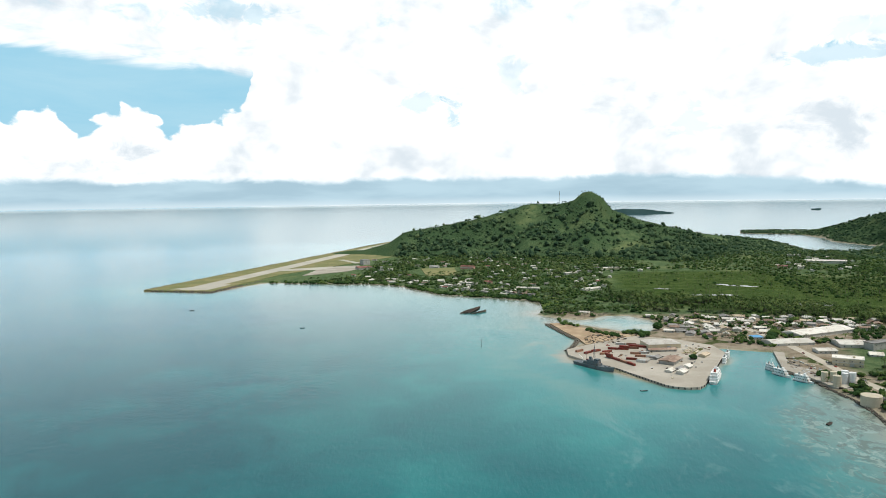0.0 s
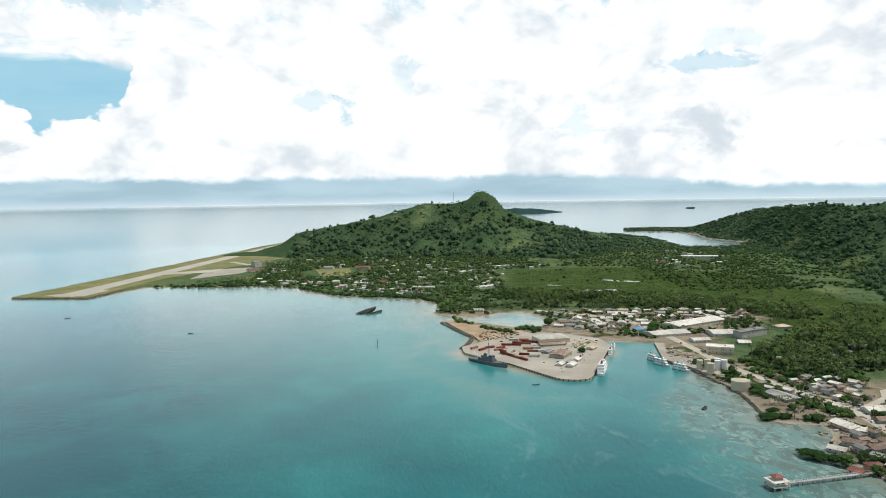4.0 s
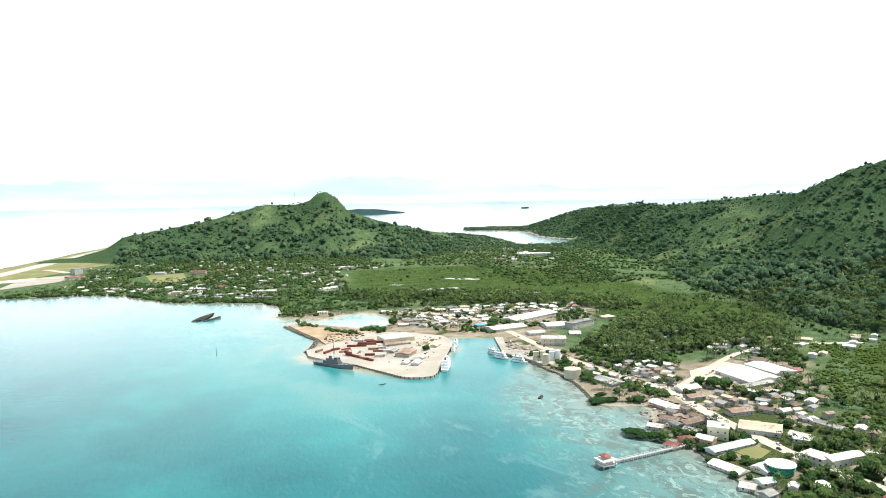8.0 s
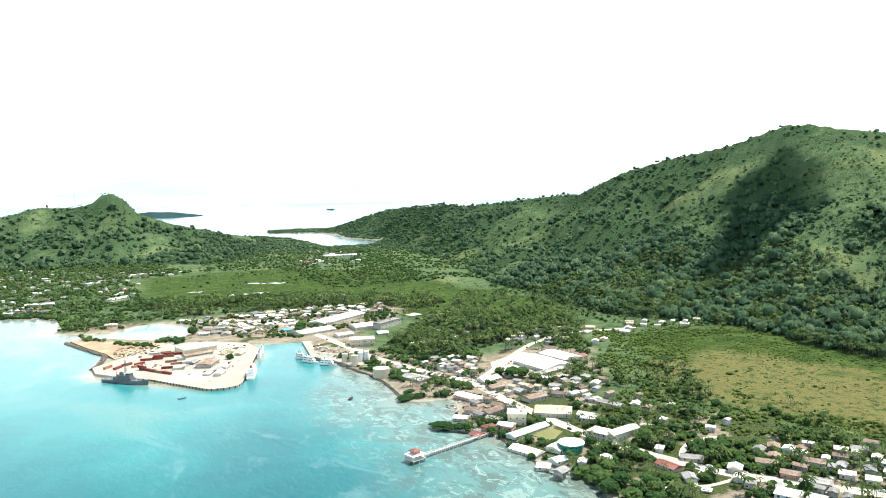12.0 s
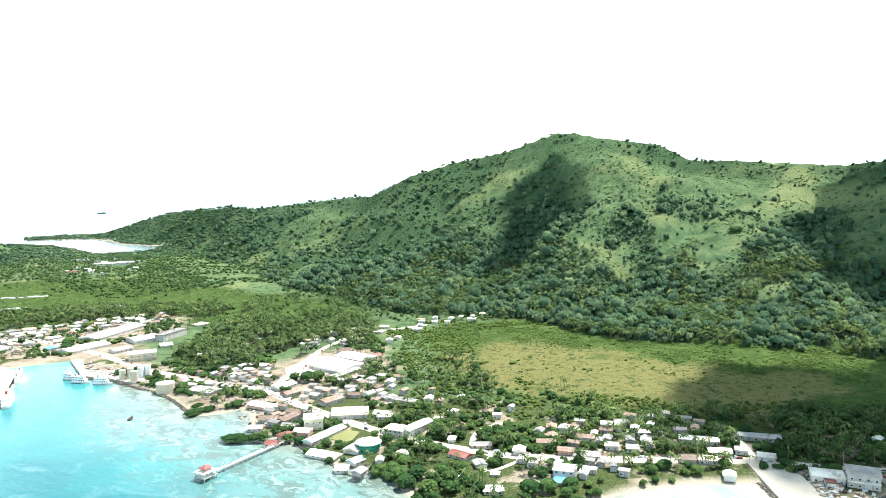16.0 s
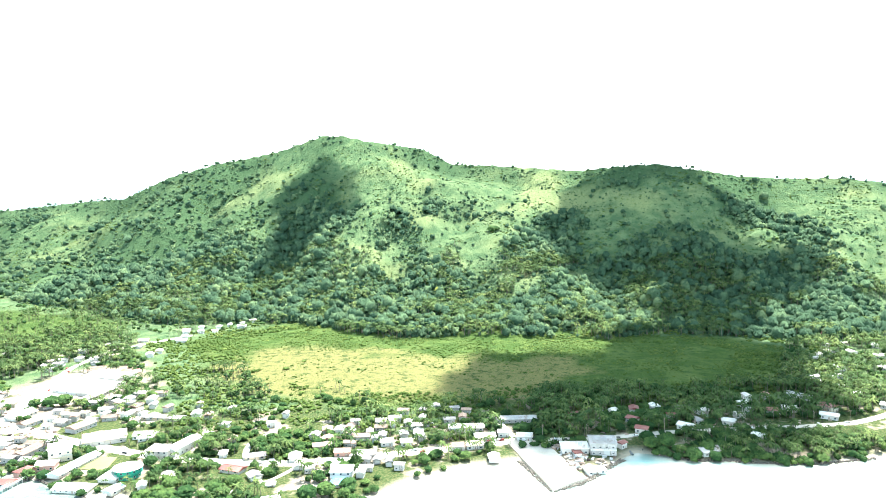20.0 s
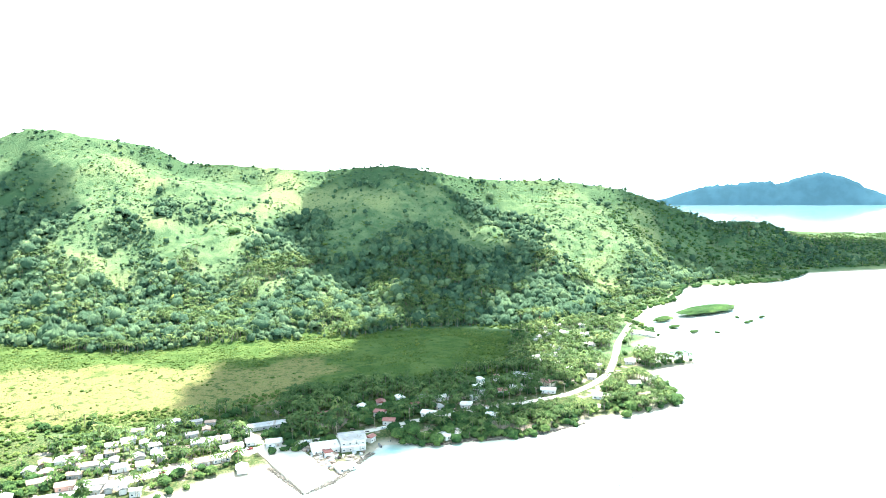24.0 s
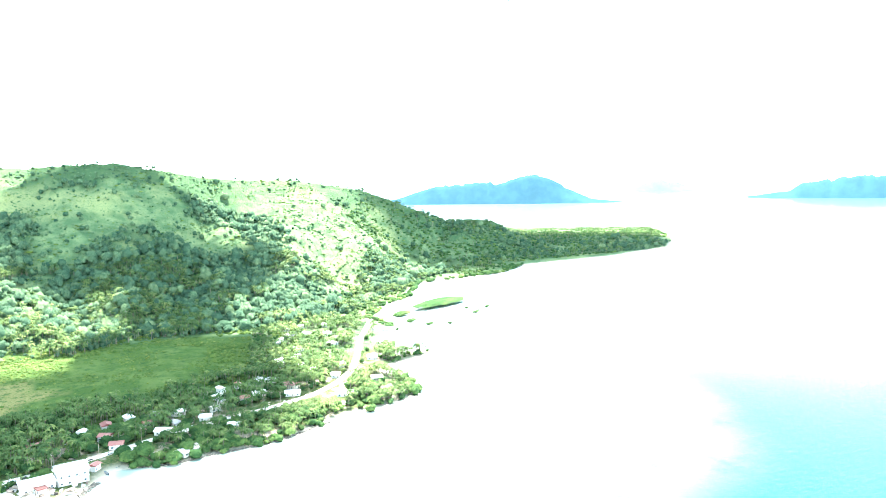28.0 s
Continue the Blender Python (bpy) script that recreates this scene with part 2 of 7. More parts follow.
# stands of tall trees and open grass on the slopes: x, y, radius
WOODS = [(1157, 1216, 130), (1406, 1033, 85), (1533, 1070, 100), (1262, 1090, 80), (1248, 921, 95), (1086, 803, 120), (1370, 745, 85), (1243, 683, 75), (1139, 664, 80), (939, 471, 70), (971, 338, 70),
         (956, 201, 60), (1209, 225, 55), (1300, 205, 50), (1365, 190, 45), (1139, 48, 75), (1130, -54, 80), (1559, 50, 75), (1237, -176, 55), (1030, -140, 100), (1450, -150, 60), (1420, -230, 50), (1250, -60, 40), (1349, 1788, 170), (1064, -200, 60), (1736, -884, 190), (1040, 130, 60)]
CLEARINGS = [(1273, 864, 55), (1389, 885, 75), (1451, 636, 80), (1429, 546, 100), (1484, 361, 120), (1567, 292, 100), (1215, 337, 95), (1143, 124, 34), (1180, 30, 22), (1417, 103, 90), (1428, -16, 95), (1322, -154, 55), (1158, -122, 24), (1640, -280, 110), (1500, -350, 110),
             (1380, -400, 110), (1230, -330, 70), (318, 2560, 80), (600, 2300, 90), (291, 2270, 50), (140, 2430, 40), (1434, 1540, 90), (1052, 1129, 35), (1222, 1541, 60), (1120, 480, 60), (1180, 540, 50)]


def woodland(x, y, u):
    """How thickly trees stand on the hills, from 0 on open grass to 1 in the deep woods."""
    az = np.degrees(np.arctan2(x, y))
    base = np.interp(u, [-0.02, 0.02, 0.22, 0.45, 0.75, 0.93, 1.03, 1.1], [0.0, 0.72, 0.62, 0.48, 0.34, 0.66, 0.70, 0.3])
    base = np.where(az < 58, np.maximum(base, 0.58 * (u > 0)), base)
    base = np.where(az < 30, np.maximum(base, np.interp(u, [0, 0.7, 1.0], [0.86, 0.70, 0.60]) * (u > 0)), base)
    wx, wy = x + 50 * (fbm(x, y, 70, 3, 41) - 0.5), y + 50 * (fbm(x, y, 70, 3, 42) - 0.5)
    for cx, cy, cr in WOODS:
        base = base + 0.52 * np.exp(-(((wx - cx) ** 2 + (wy - cy) ** 2) / cr**2) ** 1.5)
    for cx, cy, cr in CLEARINGS:
        base = base - 0.50 * np.exp(-(((wx - cx) ** 2 + (wy - cy) ** 2) / cr**2) ** 1.5)
    base = base + 1.15 * (fbm(x, y, 110, 4, 51) - 0.5) + 0.55 * (fbm(x, y, 34, 3, 52) - 0.5)
    return np.maximum(smooth(0.20, 0.78, base), 0.62 * (u > 0.9) * (u < 1.05) * (fbm(x, y, 45, 2, 44) > 0.42)) * (u > 0)


def ground_at(x, y):
    return float(land_height(np.array([x]), np.array([y]))[0])


def sheet(name, x, y, z, wrap=False):
    """A mesh of a grid of points."""
    rows, cols = x.shape
    k = np.arange(rows * cols).reshape(rows, cols)
    a, b = (k, np.roll(k, -1, 1)) if wrap else (k[:, :-1], k[:, 1:])
    faces = np.stack([a[:-1], b[:-1], b[1:], a[1:]], -1).reshape(-1, 4)
    return mesh_of(name, np.stack([x, y, z], -1).reshape(-1, 3), faces)


def mesh_of(name, verts, faces, mat_index=None):
    """A mesh from arrays of corners and of faces, which all have as many corners."""
    me = bpy.data.meshes.new(name)
    verts, faces = np.asarray(verts, np.float32), np.asarray(faces, np.int32)
    me.vertices.add(len(verts))
    me.vertices.foreach_set("co", verts.ravel())
    me.loops.add(faces.size)
    me.loops.foreach_set("vertex_index", faces.ravel())
    me.polygons.add(len(faces))
    me.polygons.foreach_set("loop_start", np.arange(0, faces.size, faces.shape[1], dtype=np.int32))
    if mat_index is not None:
        me.polygons.foreach_set("material_index", np.asarray(mat_index, np.int32))
    me.update(calc_edges=True)
    return me


def give(me, name, values):
    me.attributes.new(name, "FLOAT", "POINT").data.foreach_set("value", np.asarray(values, np.float32).ravel())

# ---------------------------------------------------------------- materials
def material(name, rough=0.7, metal=0.0, spec=0.5):
    """A new node material: its node helper, its shader and the place on the object."""
    mat = bpy.data.materials.new(name)
    mat.use_nodes = True
    n = Nodes(mat.node_tree)
    bsdf = n.add("ShaderNodeBsdfPrincipled", {"Roughness": rough, "Metallic": metal, "Specular IOR Level": spec})
    n.tree.links.new(bsdf.outputs[0], n.add("ShaderNodeOutputMaterial").inputs[0])
    return mat, n, bsdf


def relief(n, bsdf, height, distance, strength=0.6):
    n.put(bsdf.inputs["Normal"], n.add("ShaderNodeBump", {"Height": height, "Distance": distance, "Strength": strength}).outputs[0])


def surface(name, colour, colour2, size=1.0, rough=0.7, metal=0.0, wear=None, bump=0.02, vary=0.25):
    """A worn surface: two tones in patches, fine grain, streaks of wear, and a tone of its own for each object."""
    mat, n, bsdf = material(name, rough, metal, 0.3)
    place = n.add("ShaderNodeTexCoord").outputs["Object"]
    patch = n.step(n.noise(place, 0.35 / size, 4.0), 0.38, 0.66)
    tone = n.mix(patch, colour, colour2)
    if wear:
        tone = n.mix(n.step(n.noise(n.scaled(place, 1, 1, 0.3), 0.9 / size, 6.0, 0.7), 0.54, 0.68), tone, wear)
    grain = n.noise(place, 6.0 / size, 3.0)
    one = n.add("ShaderNodeObjectInfo").outputs["Random"]
    bright = n.math("MULTIPLY", n.math("MULTIPLY_ADD", grain, 0.3, 0.85), n.math("MULTIPLY_ADD", one, vary, 1 - vary / 2))
    n.put(bsdf.inputs["Base Color"], n.mix(1.0, tone, n.add("ShaderNodeCombineColor", {0: bright, 1: bright, 2: bright}).outputs[0], "MULTIPLY"))
    relief(n, bsdf, grain, bump)
    return mat


WHITE_ROOF = surface("white_painted_metal_roofing", (0.64, 0.61, 0.54), (0.52, 0.49, 0.43), 4, 0.5, 0.0, (0.34, 0.26, 0.19), 0.02, 0.45)
RUST_ROOF = surface("rusty_corrugated_roofing", (0.19, 0.125, 0.09), (0.31, 0.235, 0.18), 3, 0.7, 0.0, (0.11, 0.06, 0.04), 0.02, 0.6)
GREY_ROOF = surface("weathered_grey_roofing", (0.22, 0.215, 0.20), (0.36, 0.345, 0.32), 4, 0.6, 0.0, (0.17, 0.12, 0.09), 0.02, 0.6)
RED_ROOF = surface("red_painted_roofing", (0.20, 0.065, 0.052), (0.25, 0.11, 0.085), 4, 0.5, 0.0, (0.30, 0.13, 0.10))
BLUE_ROOF = surface("blue_painted_roofing", (0.10, 0.30, 0.55), (0.15, 0.38, 0.62), 4, 0.5)
TEAL_ROOF = surface("pale_green_roofing", (0.42, 0.62, 0.56), (0.52, 0.68, 0.62), 5, 0.5, 0.0, (0.5, 0.5, 0.46))
TAN_ROOF = surface("tan_roofing", (0.50, 0.40, 0.28), (0.58, 0.50, 0.38), 5, 0.6, 0.0, (0.34, 0.22, 0.14))
WHITE_WALL = surface("white_plaster", (0.60, 0.58, 0.53), (0.50, 0.48, 0.43), 3, 0.8, 0.0, (0.42, 0.40, 0.35))
CREAM_WALL = surface("cream_plaster", (0.62, 0.54, 0.38), (0.55, 0.48, 0.35), 3, 0.8, 0.0, (0.36, 0.31, 0.24))
GREY_WALL = surface("bare_concrete", (0.34, 0.33, 0.30), (0.42, 0.41, 0.38), 3, 0.85, 0.0, (0.20, 0.19, 0.17))
GREEN_WALL = surface("green_painted_plaster", (0.04, 0.34, 0.22), (0.06, 0.42, 0.28), 3, 0.6)
PINK_WALL = surface("pink_plaster", (0.55, 0.33, 0.27), (0.5, 0.3, 0.25), 3, 0.8, 0.0, (0.36, 0.25, 0.2))
CONCRETE = surface("sunlit_concrete", (0.33, 0.295, 0.24), (0.41, 0.375, 0.315), 14, 0.85, 0.0, (0.33, 0.30, 0.25), 0.03, 0.1)
CORAL_ROAD = surface("crushed_coral_road", (0.42, 0.375, 0.30), (0.50, 0.455, 0.375), 10, 0.9, 0.0, (0.40, 0.35, 0.27), 0.05, 0.05)
ASPHALT = surface("pale_worn_asphalt", (0.40, 0.375, 0.315), (0.47, 0.44, 0.375), 40, 0.85, 0.0, (0.36, 0.34, 0.29), 0.02, 0.05)
LAWN = surface("dry_lawn", (0.16, 0.17, 0.06), (0.24, 0.21, 0.09), 18, 0.9, 0.0, (0.10, 0.13, 0.04), 0.1, 0.1)
DARK_STONE = surface("dark_wet_boulders", (0.09, 0.08, 0.065), (0.15, 0.13, 0.10), 2, 0.8, 0.0, (0.05, 0.045, 0.04), 0.1, 0.5)
DIRT = surface("brown_dredged_earth", (0.34, 0.24, 0.15), (0.45, 0.34, 0.22), 10, 0.9, 0.0, (0.25, 0.2, 0.1), 0.1, 0.1)
GLASS = surface("dark_window_glass", (0.03, 0.04, 0.05), (0.05, 0.06, 0.07), 2, 0.15)
WOOD = surface("weathered_wood", (0.28, 0.22, 0.16), (0.36, 0.30, 0.23), 2, 0.8)
HULL_GREY = surface("navy_grey_paint", (0.085, 0.105, 0.115), (0.13, 0.15, 0.16), 4, 0.5, 0.0, (0.12, 0.09, 0.07), 0.02, 0.05)
DARK_PAINT = surface("black_rubber", (0.03, 0.03, 0.03), (0.05, 0.045, 0.04), 2, 0.7)
WHITE_PAINT = surface("white_gloss_paint", (0.76, 0.76, 0.74), (0.68, 0.68, 0.66), 4, 0.4, 0.0, (0.5, 0.42, 0.34), 0.01, 0.05)
RED_STEEL = surface("red_container_steel", (0.20, 0.030, 0.022), (0.25, 0.05, 0.032), 3, 0.55, 0.0, (0.18, 0.08, 0.05), 0.03, 0.5)
BROWN_STEEL = surface("brown_container_steel", (0.28, 0.14, 0.09), (0.34, 0.2, 0.13), 3, 0.55, 0.0, (0.18, 0.08, 0.05), 0.03, 0.5)
PALE_STEEL = surface("pale_grey_container_steel", (0.45, 0.46, 0.44), (0.52, 0.52, 0.49), 3, 0.5, 0.0, (0.3, 0.2, 0.14), 0.03, 0.4)
TAN_TANK = surface("tan_tank_paint", (0.52, 0.46, 0.34), (0.58, 0.52, 0.40), 6, 0.55, 0.0, (0.36, 0.27, 0.18), 0.02, 0.2)
RUSTY_IRON = surface("rusted_iron", (0.035, 0.028, 0.022), (0.07, 0.05, 0.035), 3, 0.8)
BARK = surface("palm_bark", (0.11, 0.095, 0.07), (0.15, 0.13, 0.10), 1, 0.9)


def foliage(name, dark, light, tip):
    """Leaves: each plant has its tone, each clump a little of its own, with finer mottling over it."""
    mat, n, bsdf = material(name, 0.9, 0.0, 0.02)
    place = n.add("ShaderNodeTexCoord").outputs["Object"]
    island = n.add("ShaderNodeNewGeometry").outputs["Random Per Island"]
    plant_tone = n.math("FRACT", n.math("ADD", n.attr("tone"), n.add("ShaderNodeObjectInfo").outputs["Random"]))
    clump = n.math("ADD", n.math("MULTIPLY", plant_tone, 0.72), n.math("MULTIPLY", island, 0.28))
    stand = n.step(n.noise(place, 0.012, 3.0), 0.35, 0.65)
    tone = n.mix(clump, dark, light)
    tone = n.mix(n.math("MULTIPLY", stand, n.step(clump, 0.45, 0.95)), tone, tip)
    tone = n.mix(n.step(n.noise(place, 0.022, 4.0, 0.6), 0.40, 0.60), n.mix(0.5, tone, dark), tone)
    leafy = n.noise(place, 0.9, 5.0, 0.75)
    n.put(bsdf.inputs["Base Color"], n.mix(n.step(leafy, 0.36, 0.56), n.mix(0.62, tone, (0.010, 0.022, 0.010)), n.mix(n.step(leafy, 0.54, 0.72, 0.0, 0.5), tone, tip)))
    relief(n, bsdf, leafy, 0.9, 1.0)
    return mat


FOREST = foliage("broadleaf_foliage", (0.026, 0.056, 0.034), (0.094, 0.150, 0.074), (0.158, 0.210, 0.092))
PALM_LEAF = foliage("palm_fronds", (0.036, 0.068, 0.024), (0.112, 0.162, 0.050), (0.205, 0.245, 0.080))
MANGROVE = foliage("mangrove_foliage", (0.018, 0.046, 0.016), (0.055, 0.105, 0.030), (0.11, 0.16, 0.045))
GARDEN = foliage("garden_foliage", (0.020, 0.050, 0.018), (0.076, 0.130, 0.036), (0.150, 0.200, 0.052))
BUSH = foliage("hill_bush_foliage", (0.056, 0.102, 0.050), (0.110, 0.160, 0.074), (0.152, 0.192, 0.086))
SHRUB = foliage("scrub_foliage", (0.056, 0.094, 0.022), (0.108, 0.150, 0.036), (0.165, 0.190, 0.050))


# ---------------------------------------------------------------- ground
def ground_material():
    mat, n, bsdf = material("island_ground", 0.95, 0.0, 0.02)
    place = n.add("ShaderNodeTexCoord").outputs["Object"]
    wide, mid, fine = n.noise(place, 0.008, 4.0), n.noise(place, 0.05, 5.0, 0.6), n.noise(place, 0.5, 5.0, 0.65)
    hills = n.mix(n.step(mid, 0.35, 0.65), (0.066, 0.112, 0.050), (0.126, 0.172, 0.078))
    hills = n.mix(n.step(wide, 0.5, 0.68), hills, (0.172, 0.202, 0.086))
    hills = n.mix(n.math("MULTIPLY", n.step(fine, 0.48, 0.66), 0.6), hills, (0.040, 0.084, 0.036))
    hills = n.mix(n.math("MULTIPLY", n.attr("woods"), 0.85), hills, n.mix(fine, (0.026, 0.056, 0.026), (0.054, 0.096, 0.042)))
    dry = n.math("ADD", n.attr("straw"), n.math("MULTIPLY", n.math("SUBTRACT", n.noise(place, 0.025, 6.0, 0.65), 0.5), 0.7))
    meadow = n.mix(n.step(n.noise(place, 0.03, 4.0, 0.6), 0.4, 0.6), (0.046, 0.080, 0.020), (0.080, 0.116, 0.032))
    straw = n.mix(n.step(dry, 0.25, 0.95), meadow, (0.175, 0.160, 0.062))
    straw = n.mix(n.math("MULTIPLY", n.step(n.noise(place, 0.11, 6.0, 0.75), 0.50, 0.62), 0.8), straw, (0.030, 0.060, 0.018))
    straw = n.mix(n.math("MULTIPLY", n.step(n.noise(place, 0.5, 4.0, 0.7), 0.45, 0.62), 0.5), straw, (0.050, 0.085, 0.022))
    coral = n.mix(n.step(mid, 0.3, 0.7), (0.22, 0.175, 0.12), (0.36, 0.31, 0.235))
    yards = n.mix(n.step(fine, 0.35, 0.6), (0.115, 0.120, 0.048), (0.042, 0.070, 0.024))
    bare = n.math("ADD", n.noise(place, 0.03, 4.0, 0.6), n.math("MULTIPLY", n.attr("harbour"), 0.16))
    town = n.mix(n.step(bare, 0.51, 0.60), yards, coral)
    sand = n.mix(mid, (0.46, 0.40, 0.31), (0.36, 0.31, 0.23))
    tone = n.mix(n.attr("marsh"), hills, straw)
    tone = n.mix(n.attr("town"), tone, town)
    tone = n.mix(n.attr("beach"), tone, sand)
    n.put(bsdf.inputs["Base Color"], tone)
    relief(n, bsdf, n.math("ADD", fine, n.noise(place, 0.15, 5.0, 0.65)), 2.4, 0.9)
    return mat


TOWN_AREA = [(176, 1140), (330, 1100), (470, 1080), (640, 1030), (640, 960), (560, 880), (470, 830), (440, 760), (450, 660), (500, 610), (600, 600), (640, 560),
             (560, 480), (500, 420), (520, 330), (560, 300), (520, 240), (500, 180), (600, 130), (600, 60), (620, -60), (720, -180), (760, -260), (400, -150), (250, 150), (250, 600), (100, 820)]
MARSH_AREA = [(740, 580), (890, 524), (896, 350), (912, 118), (924, -63), (880, -130), (691, -99), (615, 29), (590, 126), (560, 180), (540, 299), (560, 385), (640, 480)]
NORTH_MARSH = [(330, 1330), (420, 1720), (755, 1720), (900, 1500), (880, 1150), (870, 807), (760, 690), (690, 740), (620, 900), (540, 1000), (430, 1130)]


STRAW_AREA = [(680, 500), (745, 462), (750, 360), (765, 280), (740, 190), (790, 96), (680, 88), (575, 146), (560, 250), (520, 325), (545, 420)]


def zone(x, y, loop, soft):
    return smooth(-soft, soft, coast_distance(x, y, loop) + 2 * soft * (fbm(x, y, 40, 3, 31) - 0.5))


az = np.radians(np.linspace(-36, 150, 560))
far = 240 * (3900 / 240) ** np.linspace(0, 1, 300)
gx, gy = np.sin(az)[None] * far[:, None], np.cos(az)[None] * far[:, None]
shore = coast_distance(gx, gy)
me = sheet("ground", gx, gy, land_height(gx, gy, shore))
give(me, "town", zone(gx, gy, TOWN_AREA, 16) * smooth(0, 6, shore))
give(me, "harbour", smooth(430, 520, gy) * smooth(1180, 1100, gy))
give(me, "marsh", np.maximum(zone(gx, gy, MARSH_AREA, 18), zone(gx, gy, NORTH_MARSH, 30)))
give(me, "straw", zone(gx, gy, STRAW_AREA, 55))
give(me, "beach", 1 - smooth(1, 5 + 7 * smooth(700, 300, gy), shore + 7 * (fbm(gx, gy, 30, 3, 8) - 0.5)))
give(me, "woods", woodland(gx, gy, hill(gx, gy)[1]))
me.materials.append(ground_material())
me.polygons.foreach_set("use_smooth", np.ones(len(me.polygons), bool))
ground = tagged(new("ground", me), "green volcanic island with marsh, bare coral town ground and grassy hills", "ground", kind="structure")


# ---------------------------------------------------------------- sea
def water_material():
    mat, n, bsdf = material("lagoon_water", 0.6, 0.0, 0.0)
    bsdf.inputs["IOR"].default_value = 1.33
    place = n.add("ShaderNodeTexCoord").outputs["Object"]
    depth = n.attr("depth")
    wob = n.math("SUBTRACT", n.noise(place, 0.012, 5.0, 0.6, 0.4), 0.5)
    depth = n.math("ADD", depth, n.math("MULTIPLY", wob, n.math("MULTIPLY_ADD", depth, 0.8, 0.25)))
    ramp = n.add("ShaderNodeValToRGB", {0: depth})
    stops = [(0.0, (0.30, 0.27, 0.20)), (0.10, (0.20, 0.24, 0.19)), (0.20, (0.075, 0.225, 0.21)), (0.38, (0.024, 0.200, 0.200)), (0.64, (0.015, 0.140, 0.150)), (1.0, (0.012, 0.084, 0.102))]
    els = ramp.color_ramp.elements
    while len(els) < len(stops):
        els.new(0.5)
    for e, (p, c) in zip(els, stops):
        e.position, e.color = p, (*c, 1)
    tone = ramp.outputs[0]
    flats = n.attr("sandflat")
    tone = n.mix(flats, tone, n.mix(n.step(n.noise(place, 0.02, 5.0), 0.35, 0.6), (0.15, 0.34, 0.33), (0.46, 0.49, 0.42)))
    reef = n.attr("reef")
    tone = n.mix(n.math("MULTIPLY", reef, 0.6), tone, n.mix(n.noise(place, 0.03, 4.0), (0.10, 0.17, 0.15), (0.20, 0.23, 0.195)))
    heads = n.step(n.noise(n.scaled(place, 1, 0.6, 1), 0.07, 7.0, 0.72, 0.8), 0.49, 0.55)
    patch = n.step(n.noise(n.scaled(place, 1, 0.7, 1), 0.085, 7.0, 0.72, 1.2), 0.545, 0.585)
    tone = n.mix(n.math("MULTIPLY", n.math("MULTIPLY", reef, heads), 0.75), tone, (0.075, 0.105, 0.085))
    tone = n.mix(n.math("MULTIPLY", n.math("MULTIPLY", reef, patch), 0.7), tone, (0.24, 0.34, 0.30))
    streaks = n.step(n.noise(n.scaled(place, 1.0, 0.35, 1), 0.014, 5.0, 0.62, 2.2), 0.56, 0.68)
    tone = n.mix(n.math("MULTIPLY", n.math("MULTIPLY", streaks, n.attr("near")), 0.35), tone, (0.14, 0.28, 0.28))
    n.put(bsdf.inputs["Base Color"], tone)
    waves = n.add("ShaderNodeTexNoise", {"Vector": n.scaled(place, 1, 0.55, 1), "Scale": 0.2, "Detail": 8.0, "Roughness": 0.66}).outputs[0]
    relief(n, bsdf, waves, 1.0, n.attr("ruffle"))
    # mirror of the sky: weak on the ruffled water below, full towards the horizon
    bump = bsdf.inputs["Normal"].links[0].from_socket
    gloss = n.add("ShaderNodeBsdfGlossy", {"Color": (0.90, 0.98, 1, 1), "Roughness": 0.2, "Normal": bump})
    edge = n.add("ShaderNodeFresnel", {"IOR": 1.33, "Normal": bump}).outputs[0]
    both = n.add("ShaderNodeMixShader", {0: n.math("MULTIPLY", edge, n.attr("mirror"), clamp=True), 1: bsdf.outputs[0], 2: gloss.outputs[0]})
    out = [node for node in n.tree.nodes if node.type == "OUTPUT_MATERIAL"][0]
    n.put(out.inputs[0], both.outputs[0])
    return mat


saz = np.radians(np.concatenate([np.linspace(-38, 152, 520), np.linspace(154, 320, 48)]))
sr = np.concatenate([[0.02, 60.0], 130 * (4960 / 130) ** np.linspace(0, 1, 190)])
sx, sy = np.sin(saz)[None] * sr[:, None], np.cos(saz)[None] * sr[:, None]
off = -coast_distance(sx, sy)
saz_deg = (np.degrees(np.arctan2(sx, sy)) + 90) % 360 - 90
reach = np.interp(saz_deg, [-90, -40, 0, 14, 19, 24, 34, 40, 55, 70, 95, 115, 140, 180, 270], [110, 110, 120, 150, 120, 110, 110, 115, 110, 150, 170, 130, 110, 110, 110])
reach = 110 + (reach - 110) * smooth(40, 260, np.hypot(sx, sy))
depth = np.clip(off / (reach * 2.0), 0, 1) ** 0.75
dredged = zone(sx, sy, [(125, 900), (140, 800), (215, 672), (255, 672), (332, 800), (345, 862), (402, 830), (362, 740), (374, 690), (350, 660), (270, 600), (180, 620), (60, 800)], 14)
depth = np.maximum(depth, 0.5 * dredged)
depth = np.maximum(depth, 0.3 * zone(sx, sy, [(40, 1060), (140, 1060), (176, 960), (172, 880), (130, 820), (40, 840)], 16))
me = sheet("water", sx, sy, sea_level(np.hypot(sx, sy)), wrap=True)
depth = depth * np.interp(saz_deg, [-40, -20, -6, 12, 24, 34, 60], [1, 0.96, 0.66, 0.72, 0.94, 1.1, 1])
give(me, "depth", np.maximum(depth, smooth(2600, 3300, np.hypot(sx, sy))))
reach = np.hypot(sx, sy)
